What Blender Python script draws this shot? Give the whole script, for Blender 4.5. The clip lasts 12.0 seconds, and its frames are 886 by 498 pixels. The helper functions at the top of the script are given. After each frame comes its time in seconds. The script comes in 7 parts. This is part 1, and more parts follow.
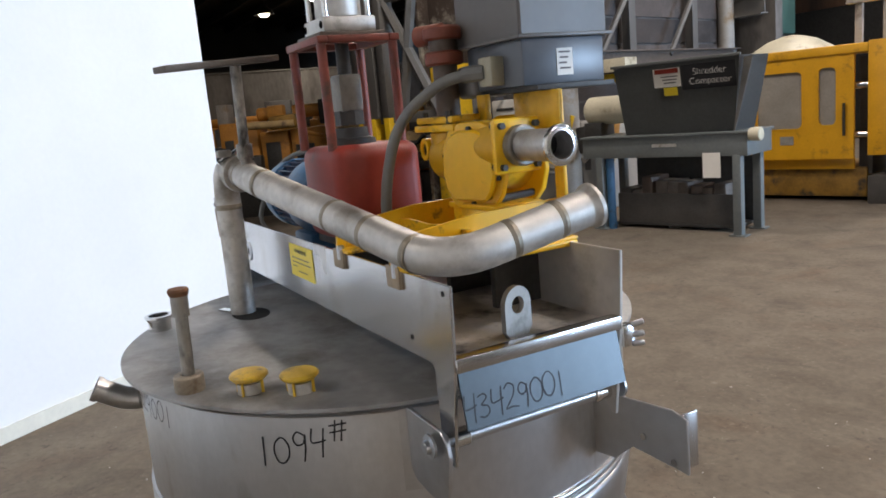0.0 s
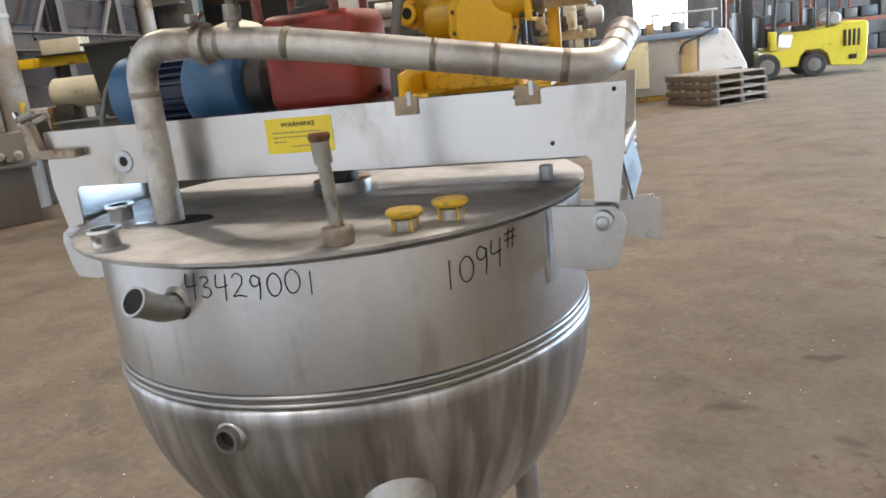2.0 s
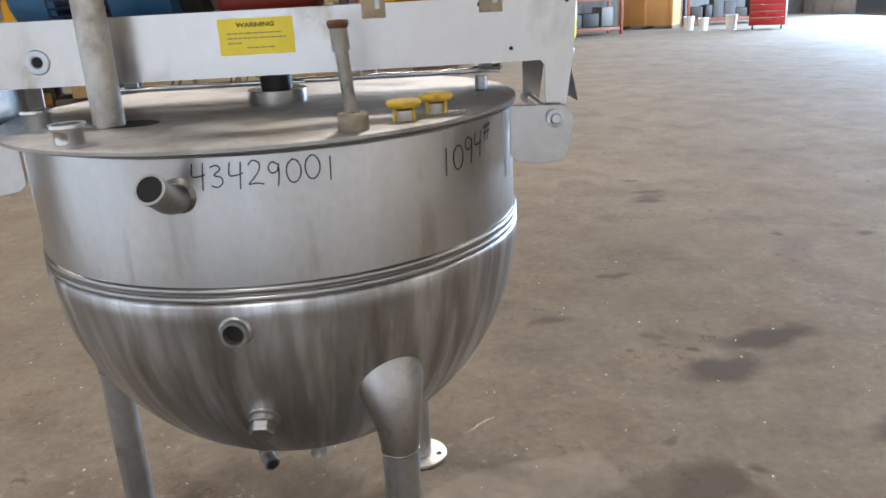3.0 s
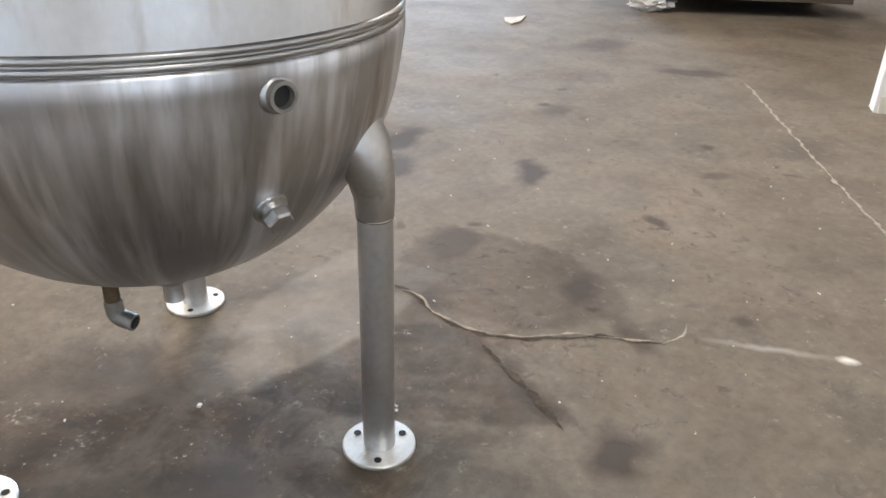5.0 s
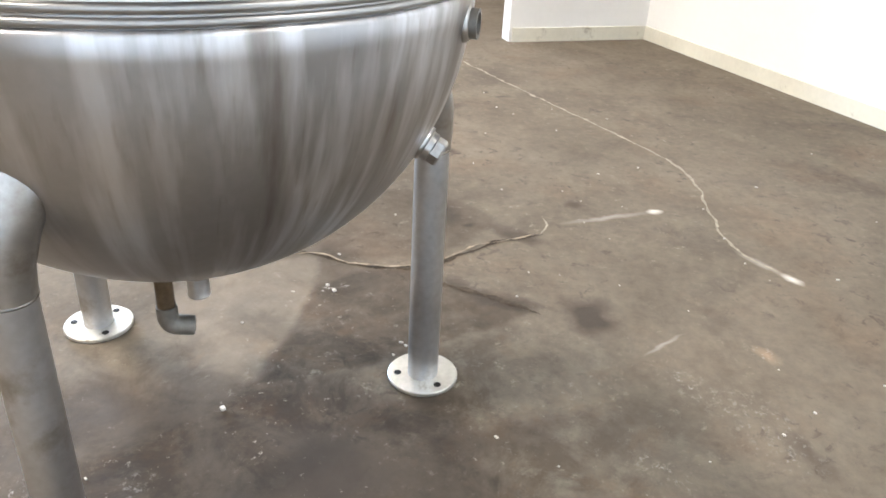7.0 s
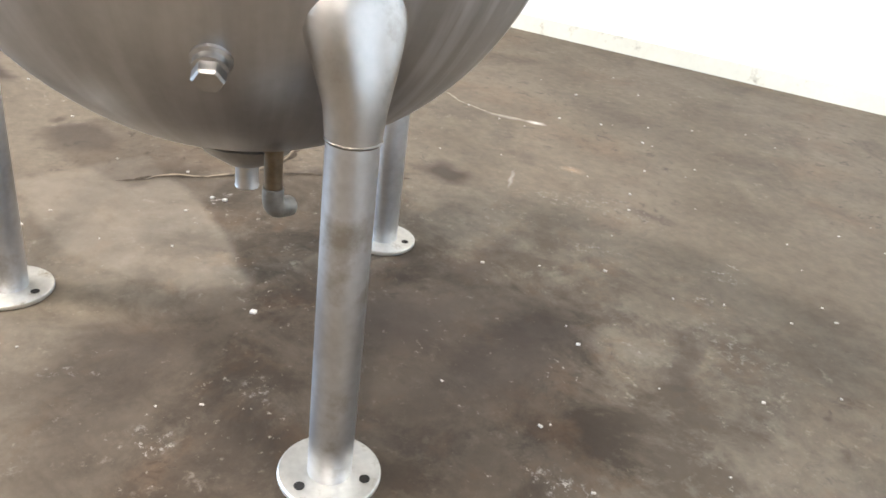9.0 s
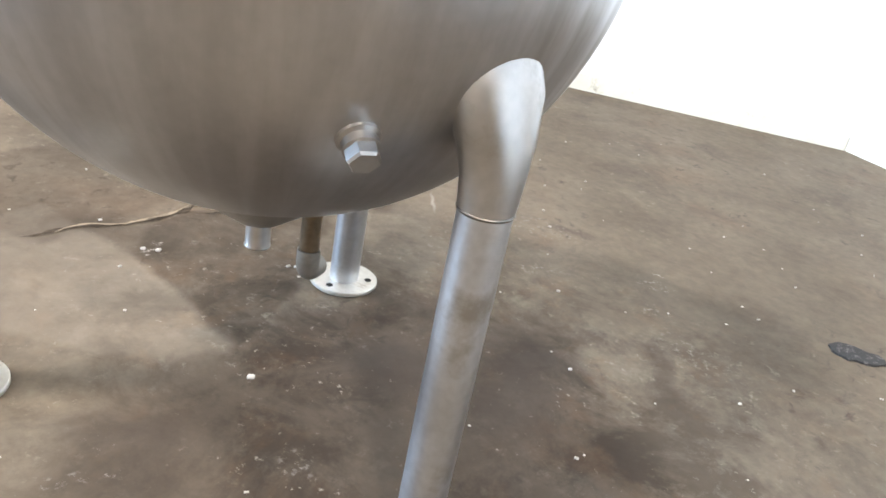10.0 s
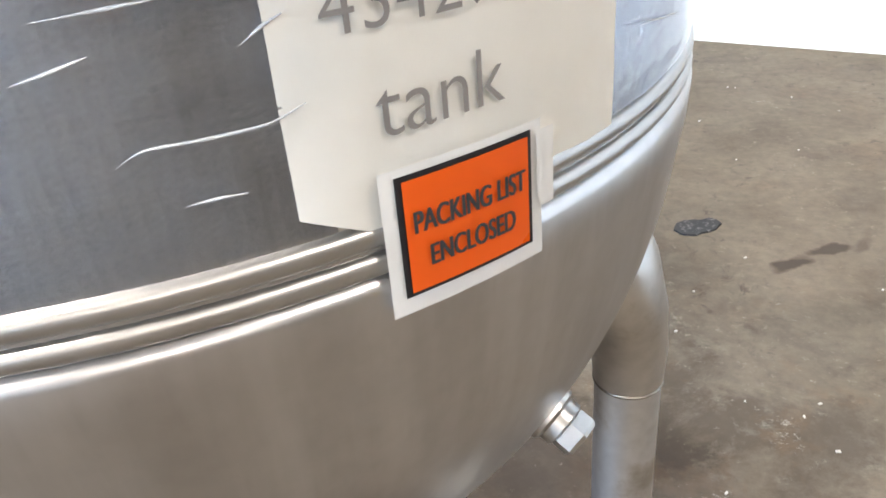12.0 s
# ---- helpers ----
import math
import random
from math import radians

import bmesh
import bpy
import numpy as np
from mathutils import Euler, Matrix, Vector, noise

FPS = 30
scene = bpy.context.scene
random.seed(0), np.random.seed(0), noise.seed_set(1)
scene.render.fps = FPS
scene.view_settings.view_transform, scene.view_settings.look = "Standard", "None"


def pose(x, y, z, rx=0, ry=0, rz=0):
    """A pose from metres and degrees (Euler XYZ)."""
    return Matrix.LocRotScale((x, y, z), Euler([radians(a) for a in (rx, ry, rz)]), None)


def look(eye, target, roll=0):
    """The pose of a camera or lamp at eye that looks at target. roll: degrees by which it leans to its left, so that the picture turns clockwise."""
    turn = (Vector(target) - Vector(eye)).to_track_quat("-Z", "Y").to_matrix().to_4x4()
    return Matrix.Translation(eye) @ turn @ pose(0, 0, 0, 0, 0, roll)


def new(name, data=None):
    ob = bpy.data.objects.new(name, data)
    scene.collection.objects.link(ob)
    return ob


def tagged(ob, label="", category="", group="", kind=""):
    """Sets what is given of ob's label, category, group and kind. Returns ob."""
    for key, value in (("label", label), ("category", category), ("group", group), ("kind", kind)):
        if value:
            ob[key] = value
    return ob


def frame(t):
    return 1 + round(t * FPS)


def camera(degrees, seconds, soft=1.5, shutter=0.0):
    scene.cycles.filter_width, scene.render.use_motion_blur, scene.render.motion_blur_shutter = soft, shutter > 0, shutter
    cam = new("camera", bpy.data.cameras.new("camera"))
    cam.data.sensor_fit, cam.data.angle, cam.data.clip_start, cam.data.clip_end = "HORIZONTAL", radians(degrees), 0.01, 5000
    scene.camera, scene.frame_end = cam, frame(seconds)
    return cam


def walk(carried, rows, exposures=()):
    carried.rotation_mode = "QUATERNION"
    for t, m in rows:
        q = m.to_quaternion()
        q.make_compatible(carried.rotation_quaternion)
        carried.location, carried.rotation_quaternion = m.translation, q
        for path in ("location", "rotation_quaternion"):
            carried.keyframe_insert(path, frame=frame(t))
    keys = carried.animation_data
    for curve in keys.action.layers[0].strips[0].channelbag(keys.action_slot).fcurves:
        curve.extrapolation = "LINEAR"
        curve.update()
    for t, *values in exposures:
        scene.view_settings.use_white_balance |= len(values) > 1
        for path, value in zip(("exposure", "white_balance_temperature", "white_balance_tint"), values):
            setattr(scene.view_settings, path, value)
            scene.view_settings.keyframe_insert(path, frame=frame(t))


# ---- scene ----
# camera and its walk
cam = camera(60.2, 12.0, soft=1.7)
PATH = [
    (0, (1.492, -0.636, 1.616), (-0.242, 0.293, 1.257), -5.2),
    (0.5, (1.327, -0.9, 1.61), (-0.202, 0.368, 1.376), -8.0),
    (1, (1.137, -1.165, 1.565), (-0.106, 0.382, 1.317), -7.5),
    (1.5, (0.951, -1.371, 1.526), (0.06, 0.382, 1.163), -7.2),
    (2, (0.714, -1.505, 1.468), (0.101, 0.33, 0.96), -6.3),
    (2.5, (0.513, -1.676, 1.431), (0.222, 0.217, 0.855), -5.3),
    (2.7, (0.431, -1.703, 1.419), (0.271, 0.195, 0.81), -4.5),
    (4.3, (-0.38, -1.582, 1.251), (0.617, -0.013, 0.515), 2.1),
    (4.5, (-0.438, -1.525, 1.241), (0.631, -0.034, 0.445), 2.5),
    (5, (-0.655, -1.428, 1.183), (0.643, -0.21, 0.272), 1.5),
    (5.5, (-0.821, -1.289, 1.161), (0.649, -0.34, 0.192), 3.3),
    (6, (-0.944, -1.088, 1.144), (0.65, -0.343, 0.194), 3.0),
    (6.5, (-1.147, -0.871, 1.146), (0.537, -0.352, 0.2), 2.5),
    (7, (-1.224, -0.645, 1.105), (0.535, -0.414, 0.18), 3.1),
    (7.5, (-1.321, -0.396, 1.037), (0.449, -0.473, 0.109), 4.0),
    (7.7, (-1.388, -0.276, 1.019), (0.365, -0.503, 0.082), 4.3),
    (9.3, (-1.246, 0.528, 0.901), (0.13, -0.61, 0.001), 9.3),
    (9.5, (-1.195, 0.596, 0.904), (0.107, -0.643, 0.028), 10.2),
    (10, (-0.99, 0.711, 0.915), (0.153, -0.691, 0.061), 11.2),
    (10.5, (-0.819, 0.839, 0.932), (0.148, -0.689, 0.078), 10.1),
    (11, (-0.652, 0.831, 0.983), (0.134, -0.754, 0.051), 6.2),
    (11.5, (-0.529, 0.745, 1.041), (0.156, -0.865, 0.073), 1.6),
    (12, (-0.437, 0.677, 1.111), (-0.047, -1.016, 0.12), -5.1),
]
EXPOSURES = [  # seconds, stops, kelvin, tint
    (0, -0.26, 6500, 13), (0.5, -0.20, 6600, 13), (1.0, -0.06, 6900, 13), (1.5, 0.06, 6950, 12), (2.5, 0.07, 6550, 12), (4.5, 0.31, 6450, 12), (5.5, 0.67, 6500, 10), (6.5, 0.87, 6450, 10), (7.5, 0.88, 6400, 9),
    (9.5, 0.97, 6500, 10), (11, 1.10, 6250, 10), (11.5, 1.12, 6400, 10), (12, 1.04, 6450, 10)]
walk(cam, [(t, look(eye, target, roll)) for t, eye, target, roll in PATH], EXPOSURES)

# world, daylight and lamps
world = bpy.data.worlds.new("world")
scene.world = world
world.use_nodes = True
wn = world.node_tree.nodes
sky = wn.new("ShaderNodeTexSky")
sky.sky_type, sky.sun_disc = "NISHITA", False
sky.sun_elevation, sky.sun_rotation = radians(38), radians(120)
world.node_tree.links.new(sky.outputs[0], wn["Background"].inputs[0])
wn["Background"].inputs[1].default_value = 0.12


def area(name, eye, target, sx, sy, watts, color):
    data = bpy.data.lights.new(name, "AREA")
    data.shape, data.size, data.size_y, data.energy, data.color = "RECTANGLE", sx, sy, watts, color
    ob = new(name, data)
    ob.matrix_world = look(eye, target)
    return tagged(ob, kind="structure")


ROOF = 8.2
DOOR_X, WEST_X, NORTH_Y, SOUTH_Y = 16.0, -26.0, 29.0, -11.0
# added fill without a fixture, lifts the floor and kettle's south side
area("south_lamp", (-1.6, -6.2, ROOF - 0.95), (-1.6, -6.2, 0), 1.0, 0.5, 230, (1.0, 0.935, 0.865))
# daylight through the open dock door in the east wall and the door in the north wall
area("dock_daylight", (DOOR_X - 0.15, 19.2, 2.65), (0, 19.2, 1.9), 13.0, 5.0, 8800, (0.50, 0.72, 1.0))
area("north_daylight", (-0.1, NORTH_Y - 0.15, 1.6), (-0.1, 0, 1.4), 1.8, 3.0, 450, (0.58, 0.80, 1.0))
LAMPS = [(x, y) for y in (3.4, 10.6, 17.8, 25.0) for x in (-5.6, 1.7, 8.8, 14.2)]
for lx, ly in LAMPS:
    area("bay_lamp", (lx, ly, ROOF - 0.95), (lx, ly, 0), 1.0, 0.5, (385 if lx < 5 else 150) if ly > 5 else (205 if lx > 5 else 360), (1.0, 0.91, 0.815))


LOW_LAMPS = ((-17.1, 5.06, 4.2), (-18.1, 7.28, 4.2), (-19.9, 7.3, 4.0), (-18.0, 6.66, 4.70))
for lx, ly, lz in LOW_LAMPS:
    area("low_bay_lamp", (lx, ly, lz - 0.06), (lx, ly, 0), 0.36, 0.36, 42, (1.0, 0.88, 0.72))


# materials
def material(name, color, rough=0.5, metal=0.0, vary=0.15, scale=6.0, fine=60.0, bump=0.1, stretch=(1, 1, 1), spec=None, dirt=None, dirt_amount=0.0, dirt_scale=2.0, spread=0.0):
    """A surface with broad and fine variation, bump and patches of dirt."""
    m = bpy.data.materials.new(name)
    m.use_nodes = True
    n, l = m.node_tree.nodes, m.node_tree.links
    b = n["Principled BSDF"]
    co = n.new("ShaderNodeTexCoord")
    mp = n.new("ShaderNodeMapping")
    mp.inputs["Scale"].default_value = stretch
    l.new(co.outputs["Object"], mp.inputs["Vector"])
    broad, small = n.new("ShaderNodeTexNoise"), n.new("ShaderNodeTexNoise")
    broad.inputs["Scale"].default_value, broad.inputs["Detail"].default_value = scale, 6
    small.inputs["Scale"].default_value, small.inputs["Detail"].default_value = fine, 4
    for t in (broad, small):
        l.new(mp.outputs[0], t.inputs["Vector"])
    mix = n.new("ShaderNodeMath")
    mix.operation = "MULTIPLY_ADD"
    l.new(small.outputs["Fac"], mix.inputs[0])
    mix.inputs[1].default_value = 0.5
    l.new(broad.outputs["Fac"], mix.inputs[2])
    ramp = n.new("ShaderNodeValToRGB")
    lo, hi = [tuple(max(0.0, c * (1 + s * vary)) for c in color) + (1,) for s in (-1.6, 1.3)]
    ramp.color_ramp.elements[0].position, ramp.color_ramp.elements[1].position = 0.45, 1.05
    ramp.color_ramp.elements[0].color, ramp.color_ramp.elements[1].color = lo, hi
    l.new(mix.outputs[0], ramp.inputs[0])
    out = ramp.outputs[0]
    if dirt:
        d = n.new("ShaderNodeTexNoise")
        d.inputs["Scale"].default_value, d.inputs["Detail"].default_value = dirt_scale, 9
        d.inputs["Roughness"].default_value = 0.65
        l.new(mp.outputs[0], d.inputs["Vector"])
        dr = n.new("ShaderNodeValToRGB")
        dr.color_ramp.elements[0].position = 0.62 - 0.25 * dirt_amount
        dr.color_ramp.elements[1].position = 0.72 - 0.1 * dirt_amount
        l.new(d.outputs["Fac"], dr.inputs[0])
        mc = n.new("ShaderNodeMixRGB")
        l.new(dr.outputs[0], mc.inputs[0])
        l.new(out, mc.inputs[1])
        mc.inputs[2].default_value = (*dirt, 1)
        out = mc.outputs[0]
    if spread:
        info = n.new("ShaderNodeObjectInfo")
        hsv = n.new("ShaderNodeHueSaturation")
        mr = n.new("ShaderNodeMapRange")
        mr.inputs[3].default_value, mr.inputs[4].default_value = 1 - spread, 1 + spread
        l.new(info.outputs["Random"], mr.inputs[0])
        l.new(mr.outputs[0], hsv.inputs["Value"])
        l.new(out, hsv.inputs["Color"])
        out = hsv.outputs[0]
    l.new(out, b.inputs["Base Color"])
    rr = n.new("ShaderNodeMapRange")
    rr.inputs[3].default_value, rr.inputs[4].default_value = max(0.02, rough - 0.12), min(1.0, rough + 0.12)
    l.new(broad.outputs["Fac"], rr.inputs[0])
    l.new(rr.outputs[0], b.inputs["Roughness"])
    b.inputs["Metallic"].default_value = metal
    if spec is not None:
        b.inputs["Specular IOR Level"].default_value = spec
    if bump:
        bp = n.new("ShaderNodeBump")
        bp.inputs["Strength"].default_value, bp.inputs["Distance"].default_value = bump, 0.01
        l.new(mix.outputs[0], bp.inputs["Height"])
        l.new(bp.outputs[0], b.inputs["Normal"])
    return m


STEEL = material("brushed_steel", (0.54, 0.54, 0.545), 0.35, 1.0, 0.10, 3, 40, 0.04, (1, 1, 1), dirt=(0.42, 0.40, 0.38), dirt_amount=0.2, dirt_scale=4)
LIDSTEEL = material("dull_lid_steel", (0.40, 0.395, 0.385), 0.58, 0.78, 0.18, 3, 30, 0.05, dirt=(0.20, 0.185, 0.165), dirt_amount=0.5, dirt_scale=3)
PLATE = material("sheet_steel", (0.58, 0.575, 0.57), 0.24, 1.0, 0.06, 4, 40, 0.04, (1.2, 1.2, 0.6), dirt=(0.40, 0.375, 0.335), dirt_amount=0.28, dirt_scale=4)
TUBE = material("tube_steel", (0.52, 0.505, 0.475), 0.54, 0.82, 0.18, 5, 60, 0.08, dirt=(0.27, 0.235, 0.19), dirt_amount=0.45, dirt_scale=6)
BANDSTEEL = material("band_steel", (0.36, 0.355, 0.345), 0.36, 1.0, 0.08, 8, 60, 0.03)
BRIGHT = material("bright_steel", (0.68, 0.68, 0.67), 0.18, 1.0, 0.06, 8, 60, 0.02)
WELD = material("weld_bead", (0.23, 0.215, 0.19), 0.42, 1.0, 0.2, 20, 90, 0.3)
LEGSTEEL = material("leg_pipe_steel", (0.555, 0.575, 0.605), 0.36, 1.0, 0.12, 6, 70, 0.08, dirt=(0.36, 0.345, 0.32), dirt_amount=0.25, dirt_scale=7)
GALV = material("zinc_flange", (0.62, 0.61, 0.57), 0.42, 0.75, 0.12, 14, 90, 0.08, dirt=(0.35, 0.30, 0.22), dirt_amount=0.2, dirt_scale=20)
# near-black colour stands in for the shade inside openings that are not cut
BLACKIN = material("dark_bore", (0.012, 0.011, 0.010), 0.8, 0.0, 0.2, 20, 90, 0.0)
RUST = material("rusty_iron", (0.16, 0.075, 0.035), 0.75, 0.2, 0.3, 25, 120, 0.4)
BRASS = material("tarnished_brass", (0.13, 0.095, 0.06), 0.5, 0.8, 0.25, 20, 100, 0.2)
IRON = material("dark_cast_iron", (0.05, 0.048, 0.045), 0.55, 0.4, 0.2, 20, 100, 0.2)
INK = material("marker_ink", (0.018, 0.018, 0.021), 0.6, 0.0, 0.1, 30, 100, 0.0)
YELPAINT = material("yellow_gloss_paint", (0.80, 0.46, 0.008), 0.36, 0.0, 0.08, 9, 60, 0.05, dirt=(0.20, 0.11, 0.02), dirt_amount=0.02, dirt_scale=18)
YELCHIP = material("chipped_yellow_paint", (0.78, 0.44, 0.010), 0.40, 0.0, 0.1, 9, 60, 0.1, dirt=(0.03, 0.025, 0.02), dirt_amount=0.28, dirt_scale=42)
CAPYEL = material("yellow_plastic_cap", (0.66, 0.42, 0.03), 0.42, 0.0, 0.08, 14, 80, 0.05, dirt=(0.30, 0.20, 0.05), dirt_amount=0.3, dirt_scale=30)
REDPAINT = material("dull_red_paint", (0.27, 0.030, 0.017), 0.50, 0.0, 0.12, 8, 60, 0.06, dirt=(0.12, 0.03, 0.022), dirt_amount=0.25, dirt_scale=7)
REDBROWN = material("red_brown_paint", (0.20, 0.045, 0.03), 0.5, 0.0, 0.2, 15, 80, 0.15, dirt=(0.07, 0.035, 0.025), dirt_amount=0.4, dirt_scale=18)
BLUEPAINT = material("blue_machine_paint", (0.035, 0.115, 0.23), 0.42, 0.0, 0.12, 10, 70, 0.06, dirt=(0.03, 0.05, 0.08), dirt_amount=0.3, dirt_scale=12)
NAVY = material("dark_blue_fins", (0.016, 0.025, 0.06), 0.45, 0.0, 0.15, 10, 70, 0.05)
BOXGREY = material("grey_enamel", (0.115, 0.108, 0.100), 0.45, 0.0, 0.08, 6, 60, 0.03, dirt=(0.10, 0.10, 0.09), dirt_amount=0.2, dirt_scale=7)
BOXBLUE = material("blue_grey_enamel", (0.095, 0.105, 0.120), 0.32, 0.0, 0.08, 6, 60, 0.03)
CONDUIT = material("grey_conduit", (0.15, 0.15, 0.14), 0.55, 0.0, 0.1, 20, 90, 0.05)
ORANGE = material("orange_valve_paint", (0.18, 0.045, 0.024), 0.55, 0.0, 0.15, 15, 80, 0.1, dirt=(0.08, 0.04, 0.03), dirt_amount=0.35, dirt_scale=22)
STICKER = material("yellow_sticker", (0.78, 0.62, 0.04), 0.4, 0.0, 0.05, 8, 60, 0.0)
PAPER = material("white_paper", (0.78, 0.76, 0.71), 0.55, 0.0, 0.03, 6, 40, 0.1)
POUCHWHITE = material("pouch_film", (0.74, 0.74, 0.73), 0.2, 0.0, 0.03, 6, 40, 0.05)
POUCHORANGE = material("pouch_orange", (0.83, 0.13, 0.012), 0.28, 0.0, 0.05, 6, 40, 0.05)
GREYTEXT = material("grey_print", (0.14, 0.13, 0.125), 0.7, 0.0, 0.1, 30, 90, 0.0)


# floor marks: place, half sizes, turn, strength, softness
OIL = [  # dark oil blots on the open floor
    (1.14, -0.355, 0.115, 0.07, 10, 0.85, 0.45), (0.585, -0.815, 0.11, 0.085, 0, 0.9, 0.5), (1.80, 0.395, 0.16, 0.085, 30, 0.9, 0.4),
    (2.63, 0.87, 0.16, 0.09, 20, 0.65, 0.6), (3.95, 0.77, 0.30, 0.10, -60, 0.7, 0.5), (1.69, 1.07, 0.26, 0.09, 20, 0.9, 0.4),
    (1.42, 0.84, 0.19, 0.12, 10, 0.9, 0.4), (1.9, 3.3, 0.2, 0.1, 40, 0.6, 0.6), (4.22, 1.62, 0.30, 0.2, 0, 0.6, 0.5),
    (1.85, 3.21, 0.12, 0.05, 0, 0.8, 0.5), (1.92, 3.46, 0.14, 0.05, 0, 0.8, 0.5), (1.9, 3.82, 0.09, 0.04, 0, 0.75, 0.5), (0.85, 1.37, 0.12, 0.05, 20, 0.7, 0.5), (1.22, 1.88, 0.05, 0.03, 0, 0.7, 0.5),
    (1.09, 0.17, 0.15, 0.11, 40, 0.60, 0.35), (0.15, -0.47, 0.07, 0.05, 0, 0.75, 0.5), (0.29, -0.36, 0.05, 0.035, 0, 0.7, 0.5),
]
GRIME_SHADE = [  # trodden-in grime under and beside the kettle, with leg shadow and dimmer floor toned in
    # (-0.31, -0.45) is a leg's cast shadow; (1.4, 2.2) dims the lit floor
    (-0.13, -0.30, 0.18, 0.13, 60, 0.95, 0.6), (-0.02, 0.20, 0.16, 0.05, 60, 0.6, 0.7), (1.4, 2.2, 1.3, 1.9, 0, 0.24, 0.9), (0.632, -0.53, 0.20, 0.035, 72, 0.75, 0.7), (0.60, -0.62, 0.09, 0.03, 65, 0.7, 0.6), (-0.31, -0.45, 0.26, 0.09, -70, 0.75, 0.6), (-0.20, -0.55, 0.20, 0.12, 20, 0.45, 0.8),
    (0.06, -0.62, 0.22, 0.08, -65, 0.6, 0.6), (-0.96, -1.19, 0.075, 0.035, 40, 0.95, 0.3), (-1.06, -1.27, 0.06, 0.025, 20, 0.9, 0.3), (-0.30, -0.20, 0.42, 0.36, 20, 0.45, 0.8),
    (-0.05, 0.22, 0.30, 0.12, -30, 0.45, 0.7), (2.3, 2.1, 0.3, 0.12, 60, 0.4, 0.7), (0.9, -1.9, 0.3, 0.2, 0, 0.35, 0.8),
    (1.03, -0.59, 0.13, 0.05, 65, 0.65, 0.5), (-1.15, -1.30, 0.07, 0.03, 60, 0.6, 0.5), (0.12, -1.28, 0.10, 0.04, 30, 0.5, 0.7), (-0.47, -0.79, 0.16, 0.03, -50, 0.5, 0.6),
]
spots = random.Random(31)
for k in range(16):  # small oil drips over the open floor
    s = spots.uniform(0.02, 0.055)
    OIL.append((spots.uniform(0.8, 3.2), spots.uniform(-0.9, 2.4), s * spots.uniform(1.0, 2.0), s, spots.uniform(0, 180), spots.uniform(0.5, 0.85), 0.5))
DAMP_SHADE = [  # damp and painted kettle shade with clear edges: outline, edge width, strength
    # kettle shade on the floor, put into its colour
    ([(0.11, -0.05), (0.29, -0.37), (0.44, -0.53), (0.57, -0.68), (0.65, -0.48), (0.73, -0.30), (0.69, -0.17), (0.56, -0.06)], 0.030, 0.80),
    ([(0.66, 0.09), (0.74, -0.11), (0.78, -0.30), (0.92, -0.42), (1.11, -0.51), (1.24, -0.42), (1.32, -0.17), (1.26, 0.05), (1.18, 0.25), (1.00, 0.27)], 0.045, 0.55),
    # broad darkening of the floor under the kettle
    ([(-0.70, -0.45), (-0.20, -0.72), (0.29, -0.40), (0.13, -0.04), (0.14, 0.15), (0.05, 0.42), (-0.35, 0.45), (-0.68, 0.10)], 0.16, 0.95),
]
PALE = [(0.92, 0.02), (0.53, -0.06), (0.30, -0.065), (0.12, -0.06), (0.15, 0.13), (0.24, 0.19), (0.34, 0.30), (0.80, 0.36)]  # a paler patch with a clear edge
DRY = [  # pale dusty marks: place, half sizes, turn, strength, brightness
    (1.25, -0.89, 0.21, 0.020, -60, 0.6, 0.40), (1.345, -1.06, 0.035, 0.024, -60, 0.95, 0.80),
    (1.02, -1.36, 0.12, 0.020, 40, 0.6, 0.42), (0.94, -1.435, 0.045, 0.026, 40, 0.9, 0.75), (0.49, -1.01, 0.10, 0.008, -43, 0.7, 0.36),
    (-0.23, -1.20, 0.030, 0.018, 10, 0.7, 0.55), (-0.16, -1.27, 0.022, 0.014, 40, 0.7, 0.6), (-0.28, 0.24, 0.035, 0.016, 60, 0.6, 0.45), (-0.22, 0.05, 0.030, 0.018, 20, 0.6, 0.40),
    (-0.64, -0.32, 0.060, 0.025, 25, 0.55, 0.42),
]
CHALK = [
    (-0.79, -0.53, 0.030, 0.022, 0, 0.75, 0.58), (-0.28, -1.07, 0.040, 0.012, 70, 0.5, 0.42), (0.51, -1.255, 0.035, 0.022, 40, 0.6, 0.40),
    (0.565, -0.10, 0.030, 0.010, -45, 0.75, 0.55), (-0.07, 0.33, 0.05, 0.008, 55, 0.6, 0.40), (0.33, -1.05, 0.10, 0.03, 50, 0.35, 0.30),
    (0.20, -1.22, 0.13, 0.05, 20, 0.35, 0.30), (-0.45, -0.95, 0.12, 0.05, 10, 0.30, 0.28), (0.02, -0.97, 0.05, 0.02, 60, 0.4, 0.34), (2.05, 0.9, 0.10, 0.02, 40, 0.4, 0.34),
]
RUSTMARK = (0.42, 0.30, 0.20, 1)


